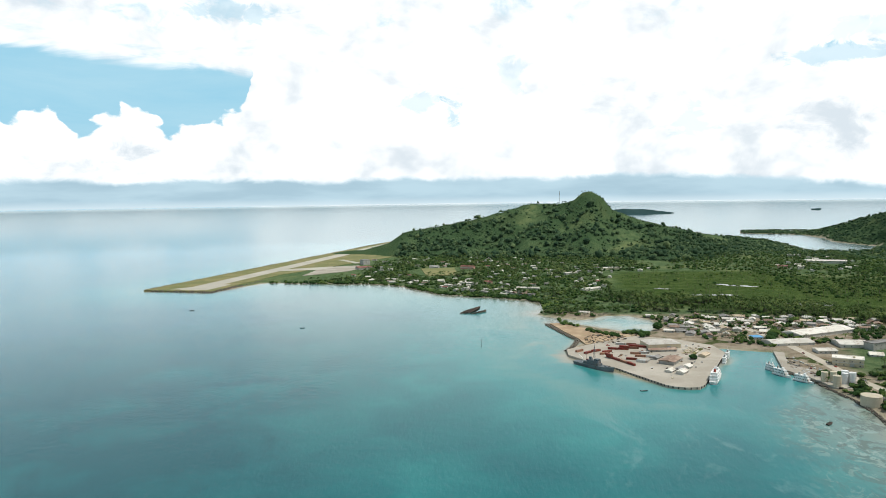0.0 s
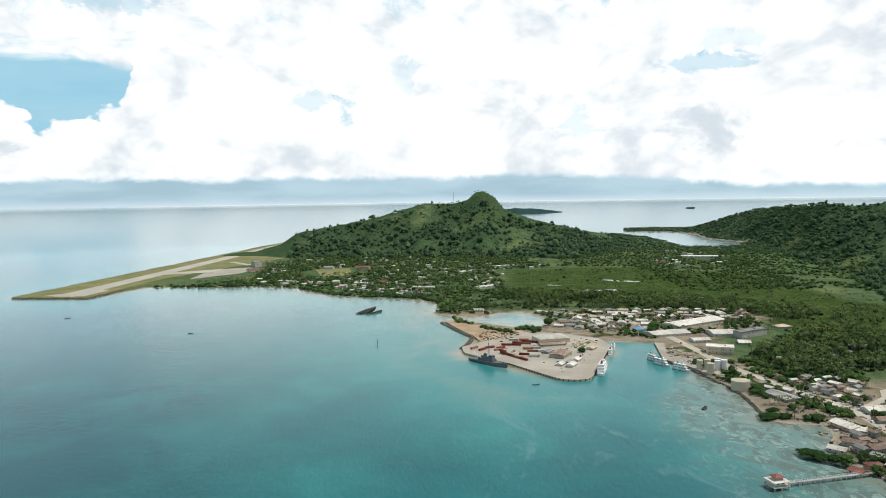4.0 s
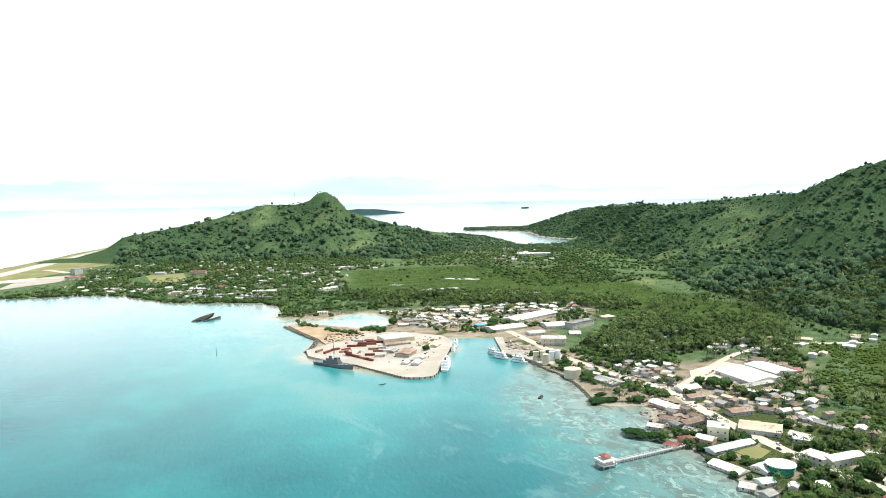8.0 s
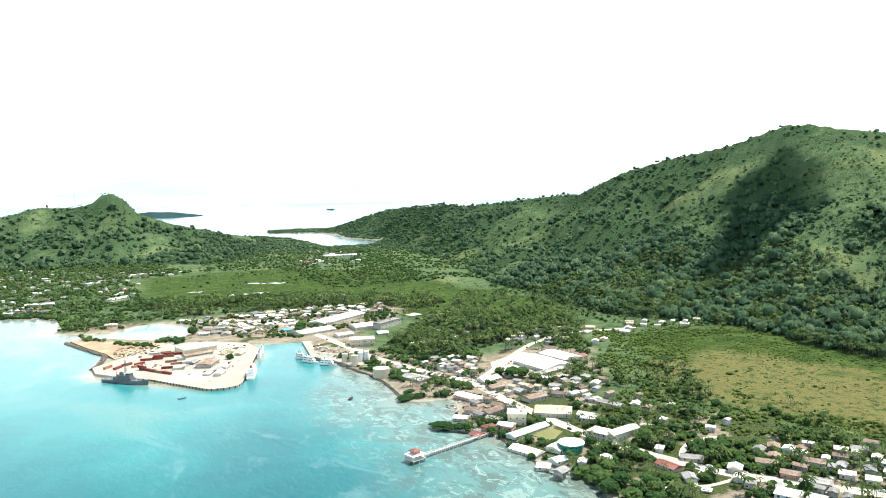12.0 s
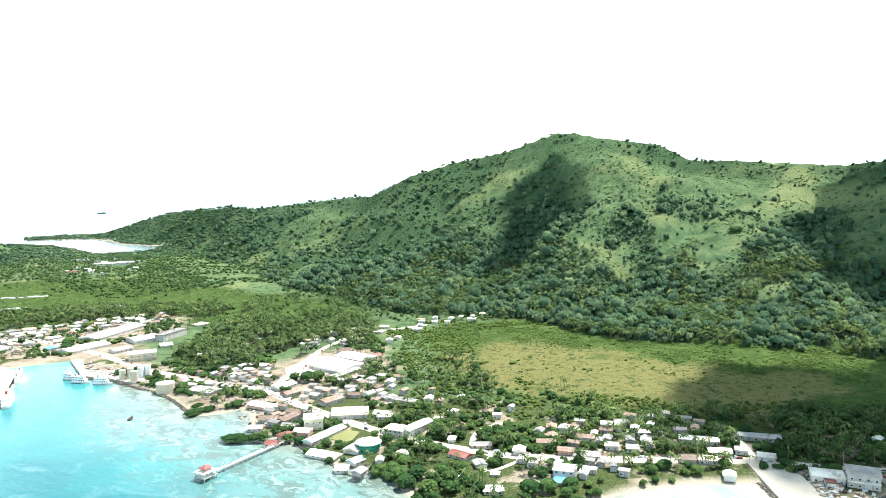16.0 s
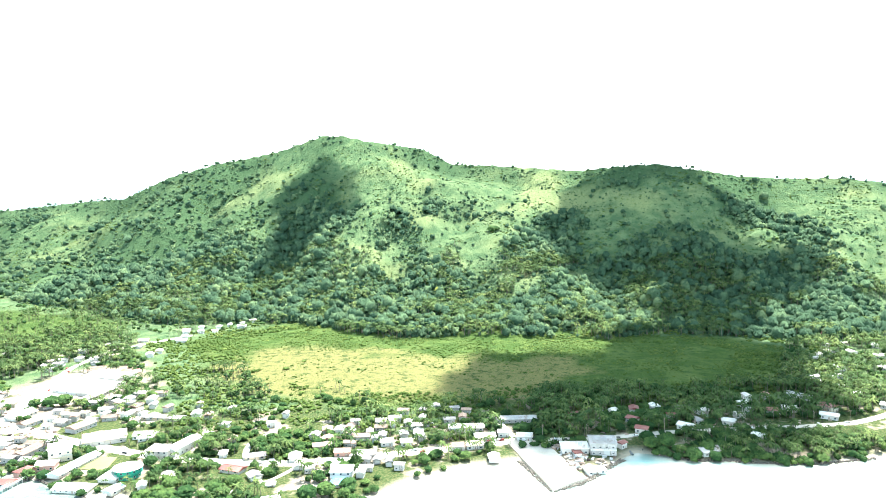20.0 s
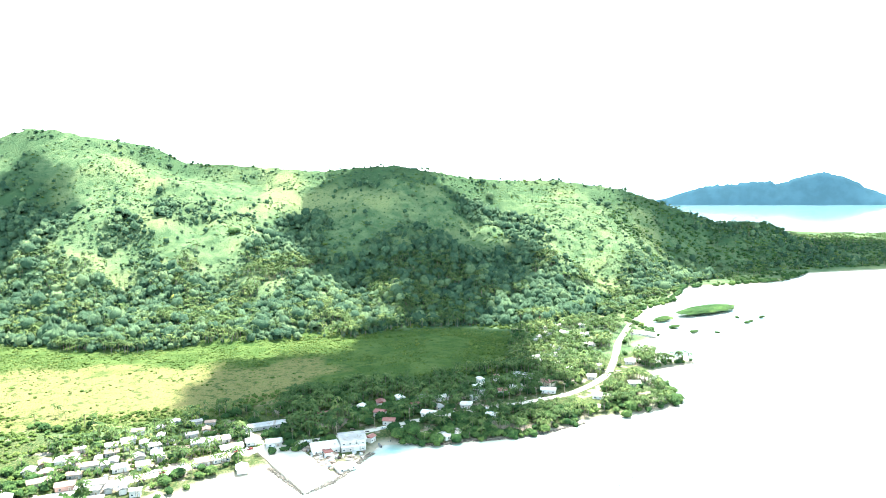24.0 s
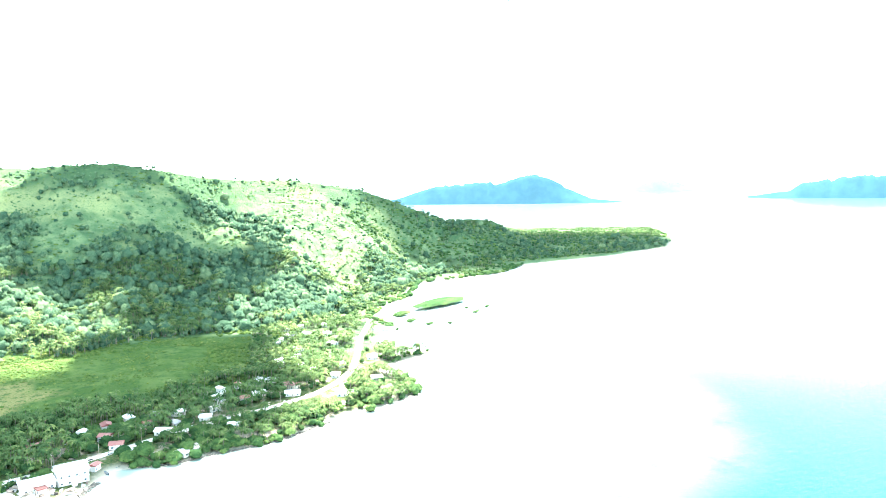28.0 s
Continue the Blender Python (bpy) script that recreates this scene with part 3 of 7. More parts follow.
give(me, "mirror", (0.8 + 0.45 * smooth(500, 1400, reach) + 0.5 * smooth(3000, 4700, reach) * (1 - smooth(50, 80, saz_deg))) * (1 - 0.72 * smooth(96, 108, saz_deg) * (1 - smooth(600, 1300, reach))) * (1 - 0.12 * smooth(4500, 4900, reach)))
give(me, "ruffle", 0.35 - (0.22 + 0.09 * smooth(60, 90, saz_deg)) * smooth(900, 3000, reach))
give(me, "reef", (1 - dredged) * smooth(23, 30, saz_deg) * (1 - smooth(58, 75, saz_deg)) * (1 - smooth(50, 130, off + 60 * (fbm(sx, sy, 60, 3, 2) - 0.5))))
give(me, "sandflat", smooth(60, 74, saz_deg) * (1 - smooth(70, 300, off + 70 * (fbm(sx, sy, 150, 3, 6) - 0.5))) * smooth(-10, 25, off) + 0.45 * zone(sx, sy, [(190, 1060), (213, 1067), (256, 1104), (292, 1101), (316, 1057), (309, 1005), (280, 962), (240, 990)], 10))
give(me, "near", smooth(8, 16, saz_deg) * (1 - smooth(30, 40, saz_deg)) * (1 - smooth(650, 750, np.hypot(sx, sy))))
me.materials.append(water_material())
me.polygons.foreach_set("use_smooth", np.ones(len(me.polygons), bool))
tagged(new("water", me), "turquoise lagoon water over reef, deepening to blue", "sea", kind="structure")


# ---------------------------------------------------------------- building blocks
class Solid:
    """Collects faces of one part; each face takes the number of its material."""

    def __init__(self):
        self.v, self.f, self.m = [], [], []

    def face(self, points, m=0):
        k = len(self.v)
        self.v += [tuple(p) for p in points]
        self.f.append(tuple(range(k, k + len(points))))
        self.m.append(m)

    def loft(self, low, high, m=0, top=True, bottom=True):
        """Sides between two loops of as many points, with a lid and a floor."""
        k, c = len(self.v), len(low)
        self.v += [tuple(p) for p in low] + [tuple(p) for p in high]
        for i in range(c):
            j = (i + 1) % c
            self.f.append((k + i, k + j, k + c + j, k + c + i))
            self.m.append(m)
        if top:
            self.f.append(tuple(range(k + c, k + 2 * c)))
            self.m.append(m)
        if bottom:
            self.f.append(tuple(reversed(range(k, k + c))))
            self.m.append(m)
        return self

    def box(self, x0, x1, y0, y1, z0, z1, m=0, slope=0.0):
        s = slope
        return self.loft([(x0, y0, z0), (x1, y0, z0), (x1, y1, z0), (x0, y1, z0)],
                         [(x0 + s, y0 + s, z1), (x1 - s, y0 + s, z1), (x1 - s, y1 - s, z1), (x0 + s, y1 - s, z1)], m)

    def drum(self, x, y, z0, z1, r0, r1=None, sides=12, m=0):
        r1 = r0 if r1 is None else r1
        ring = [(math.cos(6.2832 * k / sides), math.sin(6.2832 * k / sides)) for k in range(sides)]
        return self.loft([(x + r0 * c, y + r0 * s, z0) for c, s in ring], [(x + r1 * c, y + r1 * s, z1) for c, s in ring], m)

    def mesh(self, name, *mats):
        me = bpy.data.meshes.new(name)
        me.from_pydata(self.v, [], self.f)
        me.polygons.foreach_set("material_index", np.array(self.m, np.int32))
        for mat in mats:
            me.materials.append(mat)
        me.update()
        return me


def part(name, solid, mats, parent, label=""):
    """One mesh object under a thing or a part; solid may be a mesh that others share."""
    me = solid if isinstance(solid, bpy.types.Mesh) else solid.mesh(name, *(mats if isinstance(mats, tuple) else (mats,)))
    ob = new(name, me)
    ob.parent = parent
    return tagged(ob, label)


def thing(name, m, label, category, group=""):
    ob = new(name)
    ob.empty_display_size = 2
    ob.matrix_world = m
    return tagged(ob, label, category, group)


def standing(x, y, turn=0.0, lift=0.0):
    return pose(x, y, max(ground_at(x, y), 0.3) + lift, 0, 0, turn)


TAKEN = []  # places and radii of what stands on the ground


def taken(x, y, more=0.0):
    x, y = np.asarray(x, float), np.asarray(y, float)
    hit = np.zeros(x.shape, bool)
    for tx, ty, tr in TAKEN:
        hit |= (x - tx) ** 2 + (y - ty) ** 2 < (tr + more) ** 2
    return hit


def road_distance(x, y, line):
    best = np.full(np.shape(x), 1e9)
    for (ax, ay), (bx, by) in zip(line, line[1:]):
        dx, dy = bx - ax, by - ay
        u = np.clip(((x - ax) * dx + (y - ay) * dy) / (dx * dx + dy * dy), 0, 1)
        best = np.minimum(best, np.hypot(x - ax - u * dx, y - ay - u * dy))
    return best


# ---------------------------------------------------------------- airfield, roads, quays
def slab(name, loop, z, thick, mat, label, category, skirt=0.0):
    """A flat piece of paved ground with its own edge."""
    s = Solid()
    c = np.mean(loop, 0)
    low = [(x + (x - c[0]) * skirt, y + (y - c[1]) * skirt, z - thick) for x, y in loop]
    s.loft(low, [(x, y, z) for x, y in loop])
    ob = new(name, s.mesh(name, mat))
    if sum(ax * by - bx * ay for (ax, ay), (bx, by) in zip(loop, loop[1:] + loop[:1])) < 0:
        ob.data.flip_normals()
    return tagged(ob, label, category, kind="structure")


def band(ax, ay, bx, by, half):
    d = Vector((bx - ax, by - ay)).normalized()
    s = Vector((d.y, -d.x)) * half
    return [(ax + s.x, ay + s.y), (bx + s.x, by + s.y), (bx - s.x, by - s.y), (ax - s.x, ay - s.y)]


slab("grass_strip", [(-640, 1492), (-486, 1455), (-455, 1590), (-415, 1760), (-150, 2300), (-160, 3060), (-238, 3062)], 2.9, 3.4, LAWN, "dry grass strip round the airfield runway", "airfield grass")
slab("runway", band(-540, 1480, -205, 3010, 22.5), 3.1, 1.0, ASPHALT, "long pale runway on a reclaimed strip in the sea", "runway")
slab("runway_turning_pad", [(-588, 1500), (-500, 1477), (-478, 1570), (-500, 1580)], 3.05, 1.0, ASPHALT, "wide pale turning pad at the end of the runway", "runway")
slab("taxiway", [(-446, 1850), (-330, 1880), (-300, 1935), (-310, 1965), (-430, 1900)], 3.06, 1.0, ASPHALT, "pale taxiway beside the runway", "taxiway")
slab("apron", [(-350, 1735), (-250, 1830), (-215, 1930), (-240, 1985), (-300, 1965), (-338, 1880)], 3.02, 1.0, CONCRETE, "pale concrete aircraft apron", "apron")
slab("taxiway", band(-318, 2180, -250, 2060, 10), 3.04, 1.0, ASPHALT, "pale taxiway bending from the runway", "taxiway")


def revetment(name, line, width, high, size, label, step=1.0, seed=1):
    """A bank of heaped boulders along a line, each stone uneven."""
    r = np.random.default_rng(seed)
    octa = np.array([(1, 0, 0), (0, 1, 0), (-1, 0, 0), (0, -1, 0), (0, 0, 1), (0, 0, -1)], float)
    tri = np.array([(0, 1, 4), (1, 2, 4), (2, 3, 4), (3, 0, 4), (1, 0, 5), (2, 1, 5), (3, 2, 5), (0, 3, 5)])
    vs, fs, k = [], [], 0
    for (ax, ay), (bx, by) in zip(line, line[1:]):
        d = math.hypot(bx - ax, by - ay)
        for _ in range(int(d * width / (size * size) * step)):
            u, w = r.uniform(), r.uniform(-0.5, 0.5)
            x, y = ax + (bx - ax) * u - (by - ay) / d * w * width, ay + (by - ay) * u + (bx - ax) / d * w * width
            vs.append(octa * size * r.uniform(0.45, 1.1, (6, 1)) + (x, y, high * (1 - abs(w) * 1.6)))
            fs.append(tri + 6 * k)
            k += 1
    me = mesh_of(name, np.concatenate(vs), np.concatenate(fs))
    me.materials.append(DARK_STONE)
    return tagged(new(name, me), label, "boulders", kind="stuff")


revetment("runway_sea_wall", [(-235, 3062), (-300, 2840), (-642, 1494), (-486, 1453), (-425, 1640)], 9, 1.6, 3.2, "dark boulders of the sea wall round the runway", 0.5, 3)
revetment("breakwater_stones", [(152, 1036), (157, 1010), (166, 960), (176, 915), (160, 870), (150, 852)], 6, 1.6, 1.4, "dark boulders along the causeway beside the harbour", 1.0, 4)
revetment("shore_stones", [(360, 738), (371, 702), (372, 676), (374, 625), (369, 588), (357, 548), (349, 526)], 4, 1.0, 1.1, "dark stones along the harbour shore", 0.8, 5)
revetment("shore_stones", [(354, 404), (348, 384), (341, 352), (333, 334), (332, 322)], 2, 0.9, 0.7, "pale and dark stones along the town shore", 0.7, 6)
revetment("jetty_stones", [(470, 96), (428, 66), (446, 48), (470, 38), (492, 27)], 4, 0.8, 0.9, "dark boulders round the edge of the jetty", 1.0, 7)
revetment("shore_stones", [(508, 2), (503, -18), (509, -47), (512, -78), (519, -101), (540, -140)], 3, 0.6, 0.8, "dark stones along the village shore", 0.7, 8)

WHARF = [(150, 852), (147, 822), (162, 792), (187, 756), (219, 684), (226, 677), (237, 673), (249, 674), (258, 684), (333, 822), (334, 864), (300, 905), (255, 930), (215, 905), (185, 880)]
wharf = slab("wharf", WHARF, 2.6, 4.0, CONCRETE, "pale concrete cargo wharf with rows of black fenders", "wharf")
fender = Solid().box(-0.6, 0.6, -0.45, 0.45, -1.9, 0.1).box(-0.35, 0.35, -0.6, 0.6, -1.5, -0.3).mesh("fender", DARK_PAINT)
for (ax, ay), (bx, by) in zip(WHARF[2:11], WHARF[3:11]):
    d = math.hypot(bx - ax, by - ay)
    for k in range(max(1, int(d / 4.5))):
        u = (k + 0.5) / max(1, int(d / 4.5))
        ob = part("fender", fender, None, wharf)
        ob.matrix_basis = pose(ax + (bx - ax) * u, ay + (by - ay) * u, 2.45, 0, 0, math.degrees(math.atan2(by - ay, bx - ax)))
slab("causeway", [(157, 1034), (171, 1034), (206, 985), (240, 950), (262, 930), (215, 905), (180, 882), (178, 918), (168, 965)], 2.4, 2.6, DIRT, "bare brown earth causeway beside the pond", "causeway")
jetty = slab("jetty", [(497, 110), (510, 86), (448, 48), (426, 66)], 2.5, 3.0, CORAL_ROAD, "broad pale paved jetty with a stone edge", "jetty")
slab("quay", [(392, 826), (402, 820), (378, 764), (402, 720), (392, 660), (376, 668), (373, 705), (362, 740)], 2.4, 2.6, CONCRETE, "pale worn concrete quay beside the harbour basin", "quay")
slab("lawn", [(371, 386), (394, 391), (396, 374), (374, 364)], 2.35, 0.6, LAWN, "small mown lawn between white buildings", "lawn")
slab("sports_field", [(-60, 1870), (30, 1880), (34, 1702), (-40, 1690)], 3.4, 2.0, LAWN, "green sports field in the village", "field")
slab("yard", [(470, 540), (500, 580), (560, 596), (575, 560), (520, 520)], 2.35, 0.6, CORAL_ROAD, "bare pale yard before the large store", "yard")

MAIN_STREET = [(330, 1090), (420, 1000), (430, 900), (424, 800), (415, 700), (420, 620), (426, 573), (436, 545), (430, 511), (420, 471), (414, 429), (409, 397), (406, 369), (404, 338), (408, 298), (413, 272), (419, 247), (450, 190), (482, 140), (505, 105)]
SHORE_STREET = [(505, 105), (512, 86), (522, 54), (536, 26), (552, -2), (562, -25), (574, -53), (586, -88), (598, -114), (610, -142), (641, -174), (678, -200), (746, -227), (814, -251), (877, -280), (960, -318), (1020, -352), (1090, -415), (1160, -452)]
STORE_STREET = [(434, 540), (446, 534), (491, 559), (545, 592), (600, 620), (680, 640), (780, 600)]
SCHOOL_LANE = [(411, 276), (425, 288), (444, 298), (466, 297), (478, 290)]
GARDEN_LANE = [(414, 262), (394, 256), (380, 250), (392, 244), (416, 240)]
VILLAGE_LANE = [(505, 105), (528, 118), (552, 134)]
ROADS = [(MAIN_STREET, 5.5), (SHORE_STREET, 3.6), (STORE_STREET, 4.0), (SCHOOL_LANE, 2.4), (GARDEN_LANE, 1.8), (VILLAGE_LANE, 2.4)]


def road(line, half, label):
    """A ribbon of crushed coral lying on the ground."""
    pts = []
    for (ax, ay), (bx, by) in zip(line, line[1:]):
        c = max(2, int(math.hypot(bx - ax, by - ay) / 8))
        pts += [(ax + (bx - ax) * k / c, ay + (by - ay) * k / c) for k in range(c)]
    pts = np.array(pts + [line[-1]], float)
    for _ in range(3):
        pts[1:-1] = (pts[:-2] + 2 * pts[1:-1] + pts[2:]) / 4
    way = np.gradient(pts, axis=0)
    way /= np.hypot(way[:, 0], way[:, 1])[:, None]
    side = np.stack([way[:, 1], -way[:, 0]], -1) * half
    wide = 1 + 0.25 * (fbm(pts[:, 0], pts[:, 1], 20, 2, 9)[:, None] - 0.5)
    rows = np.stack([pts - side * wide, pts - side * 0.3, pts + side * 0.3, pts + side * wide])
    z = np.max([land_height(q[:, 0], q[:, 1]) for q in rows], 0)[None] + np.array([0.12, 0.25, 0.25, 0.12])[:, None]
    me = sheet("road", rows[..., 0].T, rows[..., 1].T, z.T)
    me.materials.append(CORAL_ROAD)
    tagged(new("road", me), label, "road", kind="structure")


for line, half in ROADS:
    road(line, half, "pale crushed coral road through the town" if half > 3 else "narrow pale dirt lane")


def pond(loop, label):
    s = Solid()
    loop = np.array(loop, float)
    z = float(land_height(loop[:, 0], loop[:, 1]).max()) + 0.3
    fine = []
    for k in range(len(loop)):
        a, b = loop[k], loop[(k + 1) % len(loop)]
        for u in (0, 0.25, 0.5, 0.75):
            q = a + (b - a) * u
            fine.append(q + 8 * (np.array([value_noise(q[0] / 9, q[1] / 9, 1), value_noise(q[0] / 9, q[1] / 9, 2)]) - 0.5))
    s.face([(x, y, z) for x, y in fine])
    tagged(new("pond", s.mesh("pond", POND)), label, "pond", kind="structure")


POND, pn, pb = material("pale_shallow_pond", 0.08, 0.0, 0.5)
pn.put(pb.inputs["Base Color"], pn.mix(pn.noise(pn.add("ShaderNodeTexCoord").outputs["Object"], 0.1), (0.22, 0.25, 0.2), (0.34, 0.35, 0.28)))
pond([(455, 1306), (500, 1290), (545, 1290), (540, 1308), (480, 1318)], "pale shallow pond in the green marsh")
pond([(565, 1462), (590, 1430), (632, 1405), (640, 1416), (600, 1446), (580, 1466)], "narrow pale pond in the green marsh")
pond([(424, 1412), (440, 1396), (454, 1392), (452, 1404), (436, 1414)], "small pale pond in the green marsh")
pond([(572, 1190), (600, 1165), (650, 1158), (656, 1180), (600, 1200)], "pale pond among the palms of the marsh")
HARBOUR_SHEDS = [
    (501, 930, 98, 30, 9, 23, "gWw"),
    (431, 871, 54, 28, 7, 5, "gWw"),
    (500, 855, 33, 30, 8, -8, "gWw"),
    (450, 820, 22, 16, 6, -3, "gWw"),
    (441, 757, 30, 18, 10, -29, "fWc"),
    (497, 798, 14, 14, 5, -22, "gWw"),
    (531, 839, 50, 13, 10, 21, "fGg"),
    (606, 882, 20, 14, 6, 5, "hTc"),
    (491, 709, 20, 10, 5, -13, "gWw"),
    (435, 939, 16, 12, 6, -23, "gWc"),
    (406, 904, 14, 11, 6, -5, "hBw"),
    (398, 577, 28, 16, 5, -81, "gGg"),
]
OLD_TOWN = [
    (450, 525, 23, 13, 6, 3, "gWw"),
    (475, 524, 8, 9, 5, -21, "gRg"),
    (534, 533, 51, 40, 9, -94, "gWw"),
    (572, 543, 43, 26, 8, -93, "gWw"),
    (513, 506, 45, 9, 6, 4, "gGg"),
    (590, 576, 18, 13, 8, -54, "gRg"),
    (594, 534, 13, 12, 5, -21, "gEc"),
    (396, 492, 22, 12, 6, -83, "gWp"),
    (398, 482, 11, 9, 5, -36, "gWw"),
    (357, 452, 12, 9, 5, -52, "gWw"),
    (374, 456, 15, 9, 6, -53, "gRg"),
    (384, 442, 23, 9, 7, 8, "gRg"),
    (436, 499, 17, 10, 6, -3, "gRg"),
]
WATERFRONT = [
    (341, 412, 9, 9, 5, -77, "gEw"),
    (357, 415, 11, 10, 7, -2, "hEp"),
    (367, 407, 12, 10, 7, -63, "gWp"),
    (384, 413, 15, 15, 11, -44, "fWc"),
    (374, 390, 40, 9, 5, 4, "gLw"),
    (347, 363, 24, 11, 5, -80, "gWw"),
    (364, 349, 12, 13, 6, -78, "gWw"),
    (335, 334, 9, 9, 5, -52, "gWw"),
    (349, 334, 10, 8, 5, -5, "gLw"),
    (423, 410, 30, 22, 7, -48, "gTw"),
    (434, 380, 13, 11, 6, -51, "hWw"),
    (439, 449, 21, 11, 7, -4, "gRg"),
    (476, 410, 8, 9, 5, -72, "gWw"),
]
SCHOOL_STREET = [
    (408, 346, 16, 13, 10, -79, "hWw"),
    (422, 337, 29, 9, 9, -2, "gWw"),
    (437, 384, 16, 11, 6, -71, "gWw"),
    (477, 400, 36, 8, 5, -82, "gGc"),
    (357, 319, 5, 8, 5, -53, "gWw"),
    (375, 313, 7, 8, 5, -49, "gWw"),
    (397, 278, 15, 9, 5, -93, "gEw"),
    (391, 258, 7, 9, 5, -40, "gGw"),
    (419, 301, 5, 8, 5, -65, "hWw"),
    (422, 277, 14, 8, 5, -56, "gGc"),
    (362, 259, 11, 8, 4, -65, "gWw"),
    (361, 228, 12, 9, 5, -58, "hWw"),
    (384, 241, 5, 5, 3, -65, "gWw"),
]
VILLAGE_NORTH = [
    (426, 247, 8, 9, 5, -65, "gWw"),
    (415, 237, 7, 9, 4, -74, "gWw"),
    (451, 239, 13, 8, 5, -60, "gRc"),
    (444, 219, 11, 8, 5, -71, "gRp"),
    (446, 201, 13, 9, 5, -70, "gGg"),
    (476, 219, 13, 8, 5, -71, "gRw"),
    (408, 202, 14, 12, 8, -73, "hWw"),
    (396, 199, 9, 9, 4, -77, "hBw"),
    (413, 191, 5, 8, 5, -77, "gWw"),
    (513, 218, 8, 8, 5, -66, "gWw"),
    (523, 210, 10, 8, 5, -66, "gGw"),
    (471, 196, 9, 8, 5, -66, "gWw"),
    (475, 182, 8, 8, 5, -66, "gWw"),
]
VILLAGE_SOUTH = [
    (518, 148, 27, 9, 5, -71, "gWw"),
    (548, 113, 29, 9, 5, -71, "gGg"),
    (502, 129, 15, 9, 5, -65, "gWw"),
    (510, 100, 11, 9, 5, -78, "gWw"),
    (513, 117, 8, 8, 5, -74, "gGw"),
    (477, 143, 9, 9, 5, -66, "gRw"),
    (483, 132, 12, 9, 5, -65, "gTw"),
    (465, 113, 7, 8, 5, -73, "gWw"),
]
JETTY_YARD = [
    (500, 42, 18, 17, 10, -78, "gGg"),
    (495, 61, 19, 13, 4, -74, "fWw"),
    (464, 44, 13, 8, 4, -57, "gWw"),
    (512, 29, 5, 6, 5, -123, "gEw"),
    (486, 58, 5, 6, 3, -65, "fEw"),
]
SHORE_ROAD = [
    (590, 41, 6, 7, 4, -112, "gWw"),
    (571, 24, 8, 8, 5, -115, "gEw"),
    (549, 16, 9, 8, 5, -100, "gEw"),
    (565, -16, 10, 9, 5, -115, "gWw"),
    (607, -29, 10, 8, 5, -65, "gWw"),
    (585, -49, 9, 8, 5, -102, "gWw"),
    (558, -68, 9, 9, 4, -117, "gWw"),
    (632, -99, 11, 8, 5, -83, "gWw"),
    (644, -130, 14, 9, 6, -139, "hEc"),
    (620, -127, 13, 8, 5, -105, "gWw"),
    (676, -115, 22, 9, 4, -126, "gGw"),
    (516, -30, 15, 10, 5, -53, "gGw"),
    (950, -183, 31, 10, 5, -141, "gPp"),
]
SOUTH_POINT = [
    (849, -294, 29, 12, 5, -133, "gWw"),
    (661, -178, 8, 8, 5, -110, "gWw"),
    (634, -211, 10, 8, 5, -97, "gWw"),
    (598, -172, 18, 10, 5, -118, "gWw"),
    (852, -220, 10, 8, 5, -79, "gWw"),
    (714, -233, 10, 9, 5, -109, "gGw"),
    (777, -264, 8, 8, 5, -117, "gWw"),
    (697, -195, 6, 8, 5, -117, "gWw"),
    (907, -230, 7, 9, 5, -98, "gWw"),
]
NORTH_VILLAGE = [
    (172, 1420, 46, 12, 6, -18, "gWw"),
    (54, 1524, 41, 12, 6, -32, "gWw"),
    (98, 1535, 17, 12, 6, -19, "gPp"),
    (-215, 1891, 38, 30, 8, 26, "gPw"),
    (-225, 2016, 21, 25, 14, 30, "fGg"),
    (65, 1854, 36, 16, 9, -20, "gPp"),
    (-24, 1893, 25, 14, 7, -20, "gGw"),
    (295, 1398, 47, 12, 6, 31, "gWw"),
    (308, 1693, 35, 12, 6, 28, "gWw"),
    (1028, 1881, 99, 28, 9, -22, "gWw"),
    (1039, 2076, 34, 20, 8, -23, "gGw"),
    (856, 1766, 23, 18, 8, -21, "gEp"),
    (430, 1798, 57, 16, 6, 11, "gWc"),
]


# ---------------------------------------------------------------- buildings
ROOFS = {"W": (WHITE_ROOF, "white metal"), "R": (RUST_ROOF, "rusty brown metal"), "G": (GREY_ROOF, "weathered grey metal"), "E": (RED_ROOF, "red painted metal"),
         "B": (BLUE_ROOF, "blue metal"), "L": (TEAL_ROOF, "pale green metal"), "T": (TAN_ROOF, "tan metal"), "P": (RED_ROOF, "faded red metal")}
WALLS = {"w": (WHITE_WALL, "white"), "c": (CREAM_WALL, "cream"), "g": (GREY_WALL, "bare concrete"), "p": (PINK_WALL, "pink")}
KINDS = {"g": "gabled", "f": "flat", "h": "hipped"}
window_mesh = Solid().box(-0.75, 0.75, -0.06, 0.0, 0, 1.3, 0).box(-0.62, 0.62, -0.09, -0.06, 0.12, 1.18, 1).box(-0.85, 0.85, -0.16, 0, -0.1, 0, 0).mesh("window", WHITE_WALL, GLASS)
door_mesh = Solid().box(-0.6, 0.6, -0.08, 0, 0, 2.1, 0).box(-0.45, 0.45, -0.12, -0.08, 0.05, 1.95, 1).mesh("door", WHITE_WALL, WOOD)
wide_door_mesh = Solid().box(-2.2, 2.2, -0.1, 0, 0, 4.0, 0).box(-2.0, 2.0, -0.14, -0.1, 0, 3.8, 1).mesh("roller_door", GREY_WALL, PALE_STEEL)


